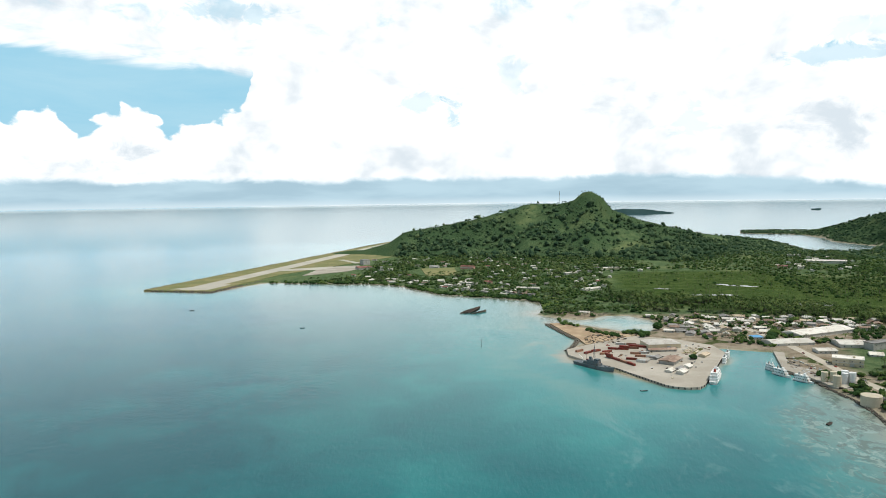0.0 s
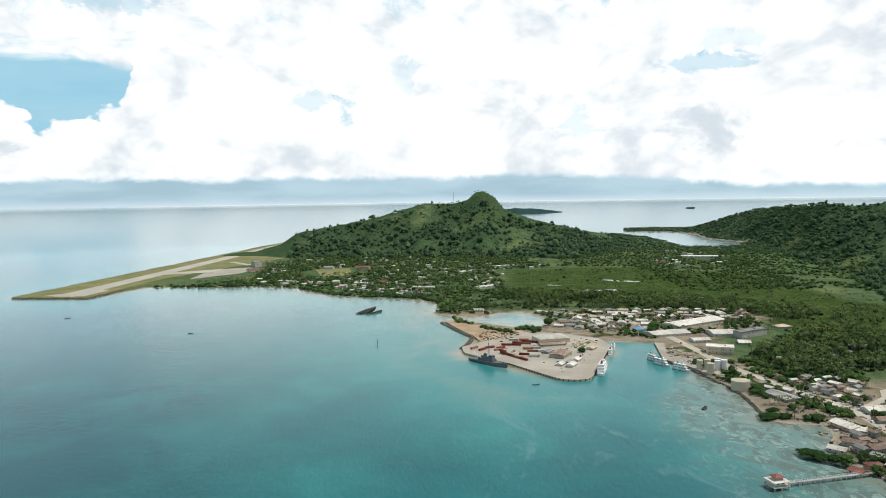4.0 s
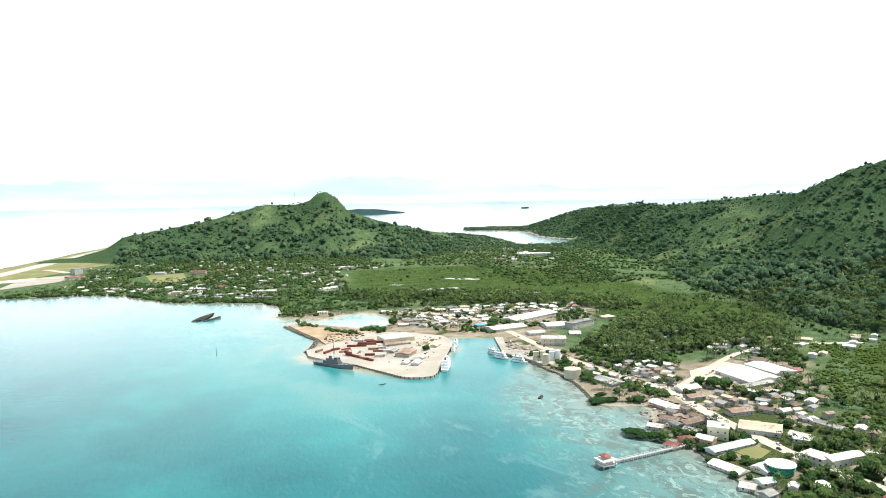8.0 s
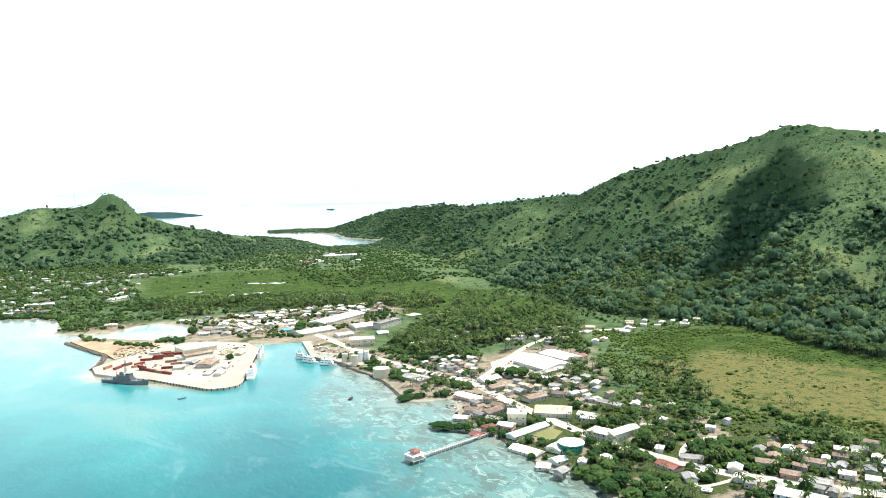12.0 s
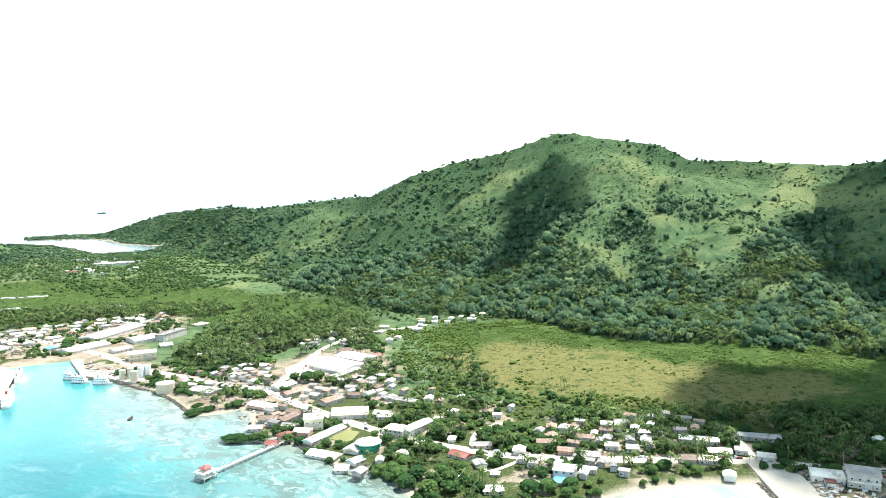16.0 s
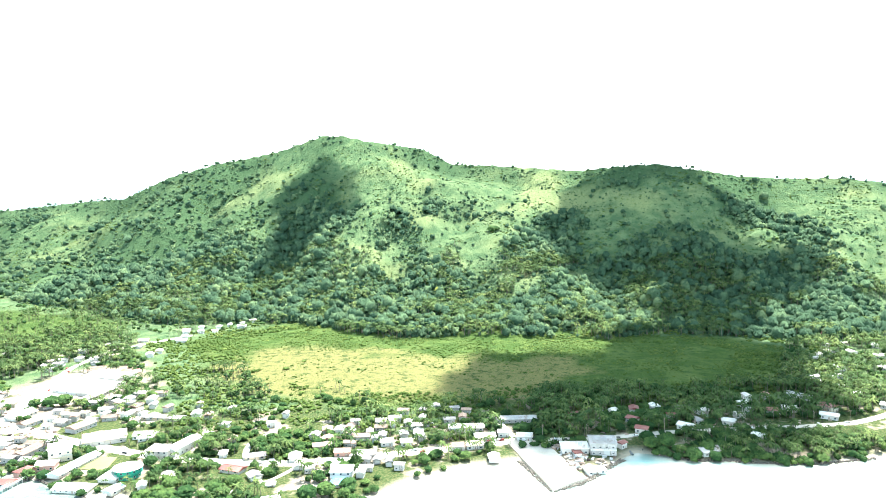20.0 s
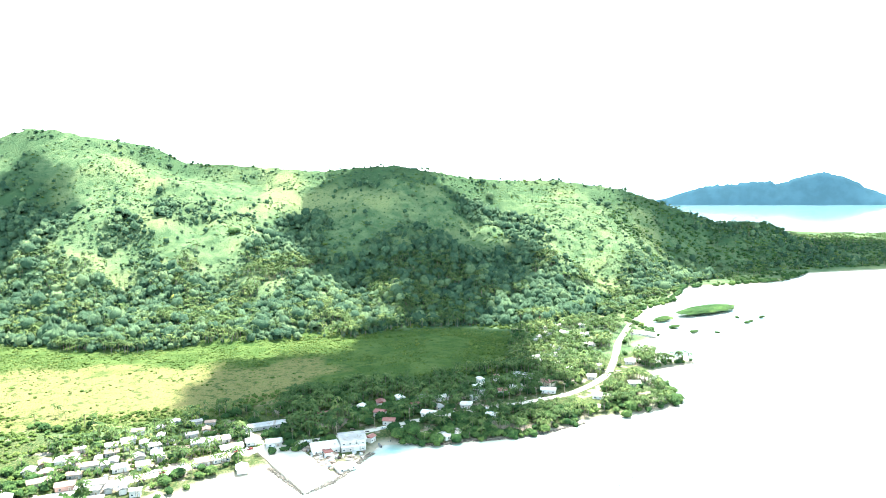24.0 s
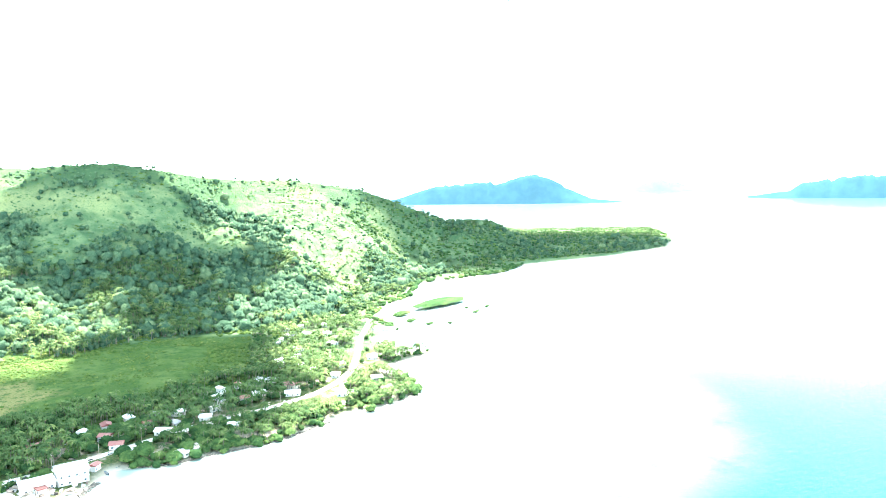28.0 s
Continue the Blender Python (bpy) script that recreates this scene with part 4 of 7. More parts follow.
def roof_of(kind, hx, hy, h, pitch):
    """A roof over half sizes hx along the ridge and hy across, with eaves, thickness and a ridge."""
    s = Solid()
    ex, ey, t = hx + 0.7, hy + 0.8, 0.22
    if kind == "f":
        s.box(-hx - 0.5, hx + 0.5, -hy - 0.5, hy + 0.5, h, h + 0.35)
        for x0, x1, y0, y1 in ((-hx - 0.5, hx + 0.5, -hy - 0.5, -hy - 0.2), (-hx - 0.5, hx + 0.5, hy + 0.2, hy + 0.5), (-hx - 0.5, -hx - 0.2, -hy - 0.2, hy + 0.2), (hx + 0.2, hx + 0.5, -hy - 0.2, hy + 0.2)):
            s.box(x0, x1, y0, y1, h + 0.36, h + 0.95)
        return s
    rise = ey * pitch
    rx = ex if kind == "g" else max(ex - ey, 0.4)
    low = h - 0.8 * pitch
    for lift, flip in ((0, True), (t, False)):
        a, b, c, d = (-ex, -ey, low + lift), (ex, -ey, low + lift), (ex, ey, low + lift), (-ex, ey, low + lift)
        r0, r1 = (-rx, 0, low + rise + lift), (rx, 0, low + rise + lift)
        for f in ((a, b, r1, r0), (c, d, r0, r1), (b, c, r1), (d, a, r0)):
            if len(f) == 3 and kind == "g" and not flip:
                continue
            s.face(f[::-1] if flip else f)
    ring0, ring1 = [(-ex, -ey), (ex, -ey), (ex, ey), (-ex, ey)], low
    for (ax, ay), (bx, by) in zip(ring0, ring0[1:] + ring0[:1]):
        if kind == "g" and ax == bx:
            s.face([(ax, ay, low), (ax, 0, low + rise), (ax, 0, low + rise + t), (ax, ay, low + t)])
            s.face([(ax, 0, low + rise), (bx, by, low), (bx, by, low + t), (ax, 0, low + rise + t)])
        else:
            s.face([(ax, ay, low), (bx, by, low), (bx, by, low + t), (ax, ay, low + t)])
    return s


def ridge_of(kind, hx, hy, h, pitch):
    """The cap along the ridge of such a roof."""
    ex, ey = hx + 0.7, hy + 0.8
    rx = ex if kind == "g" else max(ex - ey, 0.4)
    z = h - 0.8 * pitch + ey * pitch + 0.22
    return Solid().loft([(-rx, -0.32, z - 0.1), (rx, -0.32, z - 0.1), (rx, 0.32, z - 0.1), (-rx, 0.32, z - 0.1)], [(-rx, -0.08, z + 0.12), (rx, -0.08, z + 0.12), (rx, 0.08, z + 0.12), (-rx, 0.08, z + 0.12)])


def building(x, y, length, width, height, turn, code, name="house", group="houses of the town", lift=0.0):
    """A building: walls, roof, doors and windows."""
    kind, (roof_mat, roof_word), (wall_mat, wall_word) = code[0], ROOFS[code[1]], WALLS[code[2]]
    if width > length:
        length, width, turn = width, length, turn + 90
    hx, hy = length / 2, width / 2
    storeys = 2 if height >= 8 and width < 20 else 1
    big = width >= 16
    pitch = 0.16 if big else 0.32
    eaves = height if kind == "f" else max(height - hy * pitch, height * 0.55)
    what = ("warehouse" if big else "building" if length > 17 else "house")
    storey_word = "two-storey" if storeys == 2 else "long" if length > 2.2 * width else "low"
    ob = thing(name if name != "house" else what, standing(x, y, turn, lift - 0.15), f"{storey_word} {wall_word} {what} with a {KINDS[kind]} {roof_word} roof", what, group)
    s = Solid().box(-hx, hx, -hy, hy, 0, eaves)
    if kind == "g":
        for e in (-hx, hx):
            s.face([(e, -hy, eaves), (e, hy, eaves), (e, 0, eaves + hy * pitch)][:: 1 if e > 0 else -1])
    part("wall", s, wall_mat, ob)
    roof = part("roof", roof_of(kind, hx, hy, eaves, pitch), roof_mat, ob)
    if kind != "f":
        part("ridge_cap", ridge_of(kind, hx, hy, eaves, pitch), roof_mat, roof)
    if kind == "f" and length > 12:
        part("roof_hatch", Solid().box(hx * 0.3, hx * 0.3 + 2.4, -1.2, 1.2, eaves + 0.36, eaves + 2.2), wall_mat, ob)
    for side in (-1, 1):
        count = int(min(6 if not big else 4, max(2, length / 4.0)))
        for level in range(storeys):
            z = 1.0 + level * eaves / 2
            for k in range(count):
                px = -hx + length * (k + 0.5) / count
                if level == 0 and k == count // 2:
                    d = part("door", wide_door_mesh if big and eaves > 5 else door_mesh, None, ob)
                    d.matrix_basis = pose(px, side * hy, 0.15, 0, 0, 0 if side < 0 else 180)
                else:
                    w = part("window", window_mesh, None, ob)
                    w.matrix_basis = pose(px, side * hy, z, 0, 0, 0 if side < 0 else 180)
    if storeys == 2 and kind != "f" or code == "fWc":
        part("gallery", Solid().box(-hx, hx, -hy - 1.5, -hy - 0.02, eaves / 2 - 0.25, eaves / 2 - 0.05).box(-hx, hx, -hy - 1.5, -hy - 1.4, eaves / 2 - 0.04, eaves / 2 + 0.85), WHITE_WALL, ob)
    TAKEN.append((x, y, math.hypot(hx, hy) * 0.8))
    if length > 24:
        c, sn = math.cos(radians(turn)), math.sin(radians(turn))
        for e in (-0.66, 0.66):
            TAKEN.append((x + c * hx * e, y + sn * hx * e, hy + 1.5))
    return ob


for x, y, length, width, height, *rest in HARBOUR_SHEDS + OLD_TOWN + WATERFRONT + SCHOOL_STREET:
    building(x, y, length, width, height * 0.82, *rest, group="buildings of the harbour town")
for row in VILLAGE_NORTH + VILLAGE_SOUTH + JETTY_YARD + SHORE_ROAD + SOUTH_POINT:
    building(*row, group="houses of the shore village")
for row in NORTH_VILLAGE:
    building(*row, group="buildings by the airfield")
for row in [(268, 862, 40, 30, 9, 5, "hWc"), (262, 836, 34, 8, 4.5, 5, "gRg"), (254, 778, 28, 17, 6, 52, "gRg"), (240, 736, 12, 7, 4, 50, "gWw"), (250, 728, 14, 8, 5, 50, "gWw"), (253, 743, 16, 7, 4, 50, "gGw"), (263, 750, 11, 8, 5, 50, "gWw"), (244, 798, 14, 7, 4, 52, "gGg"), (302, 806, 16, 8, 4.5, 50, "gTc")]:
    building(*row, group="sheds on the wharf")

rnd = random.Random(11)


def far_houses(loop, count, codes, size, gap, turn, label):
    """Small houses of a distant quarter, joined in one mass."""
    s, mats = Solid(), [WALLS["w"][0], WHITE_ROOF, GREY_ROOF, RUST_ROOF, RED_ROOF]
    number = {"W": 1, "G": 2, "R": 3, "P": 4}
    xs, ys = [p[0] for p in loop], [p[1] for p in loop]
    made = 0
    for _ in range(count * 30):
        if made == count:
            break
        x, y = rnd.uniform(min(xs), max(xs)), rnd.uniform(min(ys), max(ys))
        at = np.array([x]), np.array([y])
        if coast_distance(*at, loop)[0] < 3 or coast_distance(*at)[0] < 9:
            continue
        length = rnd.uniform(*size)
        if taken(*at, length / 2 + gap)[0] or any(road_distance(*at, line)[0] < half + length * 0.55 for line, half in ROADS):
            continue
        hx, hy, h, z = length / 2, length * rnd.uniform(0.28, 0.4), rnd.uniform(3.2, 4.4), ground_at(x, y) - 0.2
        one = Solid().box(-hx, hx, -hy, hy, 0, h)
        for k in (-0.5, 0.1, 0.6):
            one.box(hx * k, hx * k + 1.2, -hy - 0.06, -hy, 1.0, 2.3, 2)
        walls = len(one.f)
        roof = roof_of("g", hx, hy, h, 0.32)
        m = pose(x, y, z, 0, 0, turn + rnd.choice((0, 90)) + rnd.uniform(-12, 12))
        base, code = len(s.v), number[rnd.choice(codes)[1]]
        s.v += [tuple(m @ Vector(v)) for v in one.v + roof.v]
        s.f += [tuple(base + i for i in f) for f in one.f] + [tuple(base + len(one.v) + i for i in f) for f in roof.f]
        s.m += one.m[:walls] + [code] * len(roof.f)
        TAKEN.append((x, y, math.hypot(hx, hy) * 0.8))
        made += 1
    tagged(new("far_village", s.mesh("far_village", *mats)), label, "houses", kind="stuff")


def infill(loop, count, codes, size=(7, 12), gap=4.0, group="houses of the town", turn=-70):
    """Small houses that fill a quarter, none on a road or upon another."""
    xs, ys = [p[0] for p in loop], [p[1] for p in loop]
    made = 0
    for _ in range(count * 30):
        if made == count:
            break
        x, y = rnd.uniform(min(xs), max(xs)), rnd.uniform(min(ys), max(ys))
        if coast_distance(np.array([x]), np.array([y]), loop)[0] < 3 or coast_distance(np.array([x]), np.array([y]))[0] < 9:
            continue
        length = rnd.uniform(*size)
        if taken(np.array([x]), np.array([y]), length / 2 + gap)[0] or any(road_distance(np.array([x]), np.array([y]), line)[0] < half + length * 0.55 for line, half in ROADS):
            continue
        building(x, y, length, length * rnd.uniform(0.55, 0.8), rnd.uniform(4, 5.5), turn + rnd.choice((0, 90)) + rnd.uniform(-12, 12), rnd.choice(codes), group=group)
        made += 1


TAKEN += [(x, y, r) for x, y, r in ((226, 1010, 60), (275, 1015, 45), (300, 820, 70), (230, 780, 70), (190, 830, 50), (520, 565, 34), (383, 379, 16), (372, 341, 13), (-300, 1880, 90), (-10, 1790, 90))]
infill([(185, 1130), (330, 1092), (480, 1070), (640, 1020), (600, 950), (470, 935), (390, 930), (345, 905), (300, 960), (300, 1060)], 72, ["gWw"] * 4 + ["gRg", "gRg", "gGw", "gGg", "gTw", "gWc"], (8, 19), 1.5, "houses behind the harbour", -15)
infill([(358, 500), (400, 505), (410, 440), (372, 425), (358, 440)], 16, ["gRg", "gRg", "gGg", "gWw"], (7, 13), 0.3, turn=-80)
infill([(405, 560), (470, 540), (500, 600), (430, 620)], 20, ["gWw", "gGw", "gRw", "gRg"], (6, 10), 1.0)
far_houses([(-240, 2180), (200, 2180), (560, 1760), (300, 1330), (170, 1300), (60, 1360), (-100, 1570), (-220, 1600)], 105, ["gWw"] * 6 + ["gGw"] * 3 + ["gRw", "gRg", "gPp"], (8, 15), 6, -20, "white and grey roofed houses of the north village among trees")
infill([(640, 560), (720, 650), (820, 640), (900, 560), (760, 560)], 16, ["gWw", "gWw", "gTw"], (7, 12), 5, "houses at the foot of the hill", 30)
infill([(430, 260), (560, 250), (570, 150), (500, 130), (440, 170)], 18, ["gWw", "gGw", "gRw", "gGg", "gRg"], (7, 10), 3)
infill([(520, 90), (620, 60), (680, -120), (620, -150), (545, 0)], 12, ["gWw", "gGw", "gEw"], (7, 10), 6)
infill([(680, -110), (900, -150), (960, -240), (860, -250), (690, -190)], 14, ["gWw", "gGw", "gWw"], (7, 11), 6)
far_houses([(800, 1780), (1150, 2120), (1100, 1800), (900, 1650)], 16, ["gWw", "gWw", "gGw"], (10, 18), 14, -20, "pale houses scattered by the far bay")
infill([(560, 620), (640, 700), (700, 660), (640, 590)], 12, ["gWw", "gGw", "gTw"], (7, 11), 3)
infill([(470, 640), (560, 680), (640, 760), (560, 760), (480, 700)], 12, ["gWw", "gWw", "gGw", "gRw"], (6, 9), 5)
infill([(450, 480), (560, 480), (540, 420), (450, 420)], 10, ["gWw", "gRg", "gGw"], (7, 12), 3)
infill([(388, 640), (470, 640), (520, 600), (470, 540), (392, 530)], 18, ["gWw", "gGg", "gRg", "gWw"], (6, 10), 0.6, turn=-75)
infill([(400, 500), (530, 510), (510, 410), (420, 390)], 18, ["gWw", "gGg", "gRg", "gTw"], (6, 11), 0.8, turn=-80)
infill([(425, 400), (520, 400), (520, 300), (440, 290)], 9, ["gWw", "gGw", "gRg"], (6, 10), 2.0)
infill([(410, 260), (520, 240), (540, 150), (440, 150), (390, 190)], 16, ["gWw", "gGw", "gGg", "gWw"], (6, 10), 1.0)
far_houses([(-210, 1606), (-60, 1490), (60, 1366), (165, 1305), (215, 1330), (90, 1440), (-90, 1640)], 26, ["gWw", "gWw", "gGw", "gRg"], (9, 17), 2.0, -30, "low pale houses along the northern shore")


def tank(x, y, r, h, mat, label):
    ob = thing("storage_tank", standing(x, y, 0, -0.2), label, "tank", "tanks by the harbour")
    s = Solid()
    for k in range(4):
        s.drum(0, 0, h * k / 4 + (0.03 if k else 0), h * (k + 1) / 4, r - 0.02 * k, sides=28)
    part("shell", s, mat, ob)
    part("lid", Solid().drum(0, 0, h + 0.02, h + r * 0.1, r + 0.12, 0.4, 28).drum(0, 0, h + r * 0.1 + 0.02, h + r * 0.1 + 0.6, 0.4, 0.35, 8), mat, ob)
    part("ladder", Solid().box(r, r + 0.3, -0.4, -0.3, 0, h + 0.8).box(r, r + 0.3, 0.3, 0.4, 0, h + 0.8), GREY_WALL, ob)
    part("pipe", Solid().box(r, r + 4, -1.7, -1.4, 0.5, 0.8), GREY_WALL, ob)
    TAKEN.append((x, y, r + 2))


tank(379, 613, 8.6, 9.5, TAN_TANK, "wide tan fuel tank beside the shore")
for x, y, r, h, m, w in ((379, 690, 3.2, 11, TAN_TANK, "tan"), (386, 687, 3.2, 11, TAN_TANK, "tan"), (381, 671, 3.8, 11.5, TAN_TANK, "tan"), (397, 686, 3.2, 12, WHITE_PAINT, "white"), (400, 678, 3.2, 12, WHITE_PAINT, "white"), (394, 680, 3.0, 11, WHITE_PAINT, "white")):
    tank(x, y, r, h, m, f"tall {w} storage tank on the quay")


def round_house(x, y):
    ob = thing("round_house", standing(x, y, 10, -0.2), "green round two-storey building with a white conical roof", "building")
    s = Solid().drum(0, 0, 0, 3.2, 8.0, sides=16).drum(0, 0, 3.22, 3.6, 9.2, sides=16).drum(0, 0, 3.62, 6.6, 8.0, sides=16)
    part("wall", s, GREEN_WALL, ob)
    part("roof", Solid().drum(0, 0, 6.62, 6.9, 9.8, sides=16).drum(0, 0, 6.92, 8.6, 9.6, 0.6, 16), WHITE_ROOF, ob)
    part("balcony_rail", Solid().drum(0, 0, 4.3, 4.45, 9.25, sides=16), GREEN_WALL, ob)
    for level in (1.0, 4.2):
        for k in range(12):
            a = 30 * k
            w = part("window", window_mesh, None, ob)
            w.matrix_basis = pose(7.95 * math.cos(radians(a)), 7.95 * math.sin(radians(a)), level, 0, 0, a + 90)
    TAKEN.append((x, y, 11))


round_house(371, 342)


def stilt_hut(x, y, turn):
    ob = thing("stilt_hut", pose(x, y, 0, 0, 0, turn), "small grey hut on stilts over the shallow water", "hut")
    for px in (-4, 0, 4):
        for py in (-3.4, 0, 3.4):
            part("stilt", Solid().drum(px, py, -1.5, 2.6, 0.18, sides=6), WOOD, ob)
    part("deck", Solid().box(-4.6, 4.6, -4.0, 4.0, 2.6, 2.85), WOOD, ob)
    part("wall", Solid().box(-3.8, 3.8, -3.2, 3.2, 2.86, 5.6), GREY_WALL, ob)
    roof = part("roof", roof_of("g", 4.2, 3.6, 5.6, 0.35), GREY_ROOF, ob)
    for k in (-2, 1.5):
        w = part("window", window_mesh, None, ob)
        w.matrix_basis = pose(k, -3.2, 3.7)


stilt_hut(333, 316, 10)


def pier(ax, ay, bx, by):
    """A long narrow pier on piles."""
    d, turn = math.hypot(bx - ax, by - ay), math.degrees(math.atan2(by - ay, bx - ax))
    ob = thing("pier", pose(ax, ay, 0, 0, 0, turn), "long narrow concrete pier on rows of piles", "pier")
    part("deck", Solid().box(0, d, -1.2, 1.2, 2.3, 2.6), GREY_WALL, ob)
    for side in (-1, 1):
        part("railing", Solid().box(0, d, side * 1.12 - 0.05, side * 1.12 + 0.05, 3.45, 3.55).box(0, d, side * 1.12 - 0.04, side * 1.12 + 0.04, 3.0, 3.06), WHITE_PAINT, ob)
    pile = Solid().drum(0, 0, -2, 2.3, 0.28, sides=8).mesh("pillar", GREY_WALL)
    post = Solid().box(-0.06, 0.06, -0.06, 0.06, 2.65, 3.5).mesh("post", WHITE_PAINT)
    beam = Solid().box(-0.25, 0.25, -1.3, 1.3, 1.9, 2.29).mesh("cross_beam", GREY_WALL)
    for k in range(int(d / 4) + 1):
        part("cross_beam", beam, None, ob).matrix_basis = pose(k * 4 + 0.5, 0, 0)
        for side in (-0.98, 0.98):
            part("pillar", pile, None, ob).matrix_basis = pose(k * 4 + 0.5, side, 0)
            part("post", post, None, ob).matrix_basis = pose(k * 4 + 0.5, side * 1.15, 0)


pier(351, 408, 281, 402.5)


def pavilion(x, y):
    ob = thing("pavilion", pose(x, y, 0, 0, 0, 5), "white two-storey pavilion with a red roof on the pier end", "pavilion")
    part("deck", Solid().box(-6.0, 6.0, -5.2, 5.2, 2.2, 2.65), WHITE_WALL, ob)
    for px in (-5.2, 0, 5.2):
        for py in (-4.4, 4.4):
            part("pillar", Solid().drum(px, py, -2, 2.2, 0.35, sides=8), GREY_WALL, ob)
            part("post", Solid().box(px - 0.15, px + 0.15, py - 0.15, py + 0.15, 2.65, 5.4), WHITE_WALL, ob)
    part("wall", Solid().box(-3.6, 3.6, -3.0, 3.0, 2.66, 5.4), WHITE_WALL, ob)
    part("canopy", roof_of("h", 5.4, 4.6, 5.6, 0.18), WHITE_ROOF, ob)
    part("upper_wall", Solid().box(-2.6, 2.6, -2.2, 2.2, 6.2, 8.2), PINK_WALL, ob)
    part("roof", roof_of("h", 3.0, 2.6, 8.3, 0.45), RED_ROOF, ob)
    for k in (-1.8, 1.8):
        part("window", window_mesh, None, ob).matrix_basis = pose(k, -3.0, 3.6)


pavilion(275, 402)


# ---------------------------------------------------------------- wharf
def container(mat):
    ob = thing("shipping_container", pose(0, 0, 0), "", "container", "containers on the wharf")
    s = Solid().box(-6, 6, -1.18, 1.18, 0.1, 2.5)
    for k in range(20):
        x = -5.75 + k * 0.6
        for side in (-1.18, 1.18):
            s.box(x, x + 0.3, min(side, side * 1.03), max(side, side * 1.03), 0.25, 2.4)
    part("body", s, mat, ob)
    part("roof", Solid().box(-6.03, 6.03, -1.22, 1.22, 2.51, 2.59), mat, ob)
    f = Solid()
    for x in (-6.05, 5.9):
        for y in (-1.24, 1.1):
            f.box(x, x + 0.15, y, y + 0.14, 0, 2.5)
    part("corner_post", f, DARK_PAINT, ob)
    for y in (-0.58, 0.58):
        part("door", Solid().box(6.01, 6.07, y - 0.55, y + 0.55, 0.2, 2.4).box(6.08, 6.12, y - 0.05, y + 0.02, 0.2, 2.4), mat, ob)
    return ob


BOXES = {"red": container(RED_STEEL), "brown": container(BROWN_STEEL), "pale": container(PALE_STEEL)}
YARD = [(183, 838, 20, "red"), (195, 832, 20, "red"), (190, 822, 16, "brown"), (206, 848, -20, "red"), (218, 845, -20, "red"), (219, 848.5, -20, "red"), (232, 850, -20, "brown"), (231, 853.5, -20, "red"), (245, 856, -20, "red"),
        (222, 874, -18, "pale"), (235, 872, -18, "brown"), (192, 803, -66, "red"), (197, 791, -66, "red"), (202, 779, -66, "brown"), (207, 768, -66, "red"), (214, 792, -20, "red"), (222, 779, -20, "pale"), (224, 782.5, -20, "pale"),
        (228, 806, -22, "brown"), (240, 802, -22, "pale"), (237, 823, -20, "pale"), (226, 820, -20, "brown"), (250, 836, -22, "pale"), (171, 828, 40, "red"), (163, 838, 40, "brown")]
used = set()
for x, y, turn, tone in YARD:
    m = pose(x, y, 2.61, 0, 0, turn)
    ob = BOXES[tone] if tone not in used else copy_thing(BOXES[tone], m)
    ob.matrix_world = m
    used.add(tone)
    tagged(ob, f"{'rust-red' if tone == 'red' else tone + ' grey' if tone == 'pale' else 'rusty brown'} steel shipping container on the wharf")
for x, y, turn in ((219, 845, -20), (232, 851, -20), (190, 803, -66)):
    tagged(copy_thing(BOXES["red"], pose(x + 0.4, y + 0.3, 5.22, 0, 0, turn)), "rust-red steel shipping container stacked on another")


def hull_loops(length, beam, keel, deck, sheer, bow=0.35):
    """Loops of a ship's hull along x, bow at +x."""
    low, high = [], []
    for k in range(13):
        u = k / 12
        w = beam / 2 * min(1, (1 - u) / bow) ** 0.6 * (0.85 + 0.15 * min(1, u * 6))
        low.append((length * (u - 0.5) * 0.94, w * 0.75, keel))
        high.append((length * (u - 0.5), w, deck + sheer * u**3))
    mirror = lambda loop: loop + [(x, -y, z) for x, y, z in reversed(loop)]
    return mirror(low), mirror(high)


def hull(length, beam, keel, deck, sheer, bow=0.35):
    low, high = hull_loops(length, beam, keel, deck, sheer, bow)
    s = Solid()
    n_pts = len(low)
    for i in range(n_pts):
        j = (i + 1) % n_pts
        s.face([low[j], low[i], high[i], high[j]])
    for i in range(n_pts // 2 - 1):
        s.face([high[i + 1], high[i], high[n_pts - 1 - i], high[n_pts - 2 - i]][::-1])
    return s


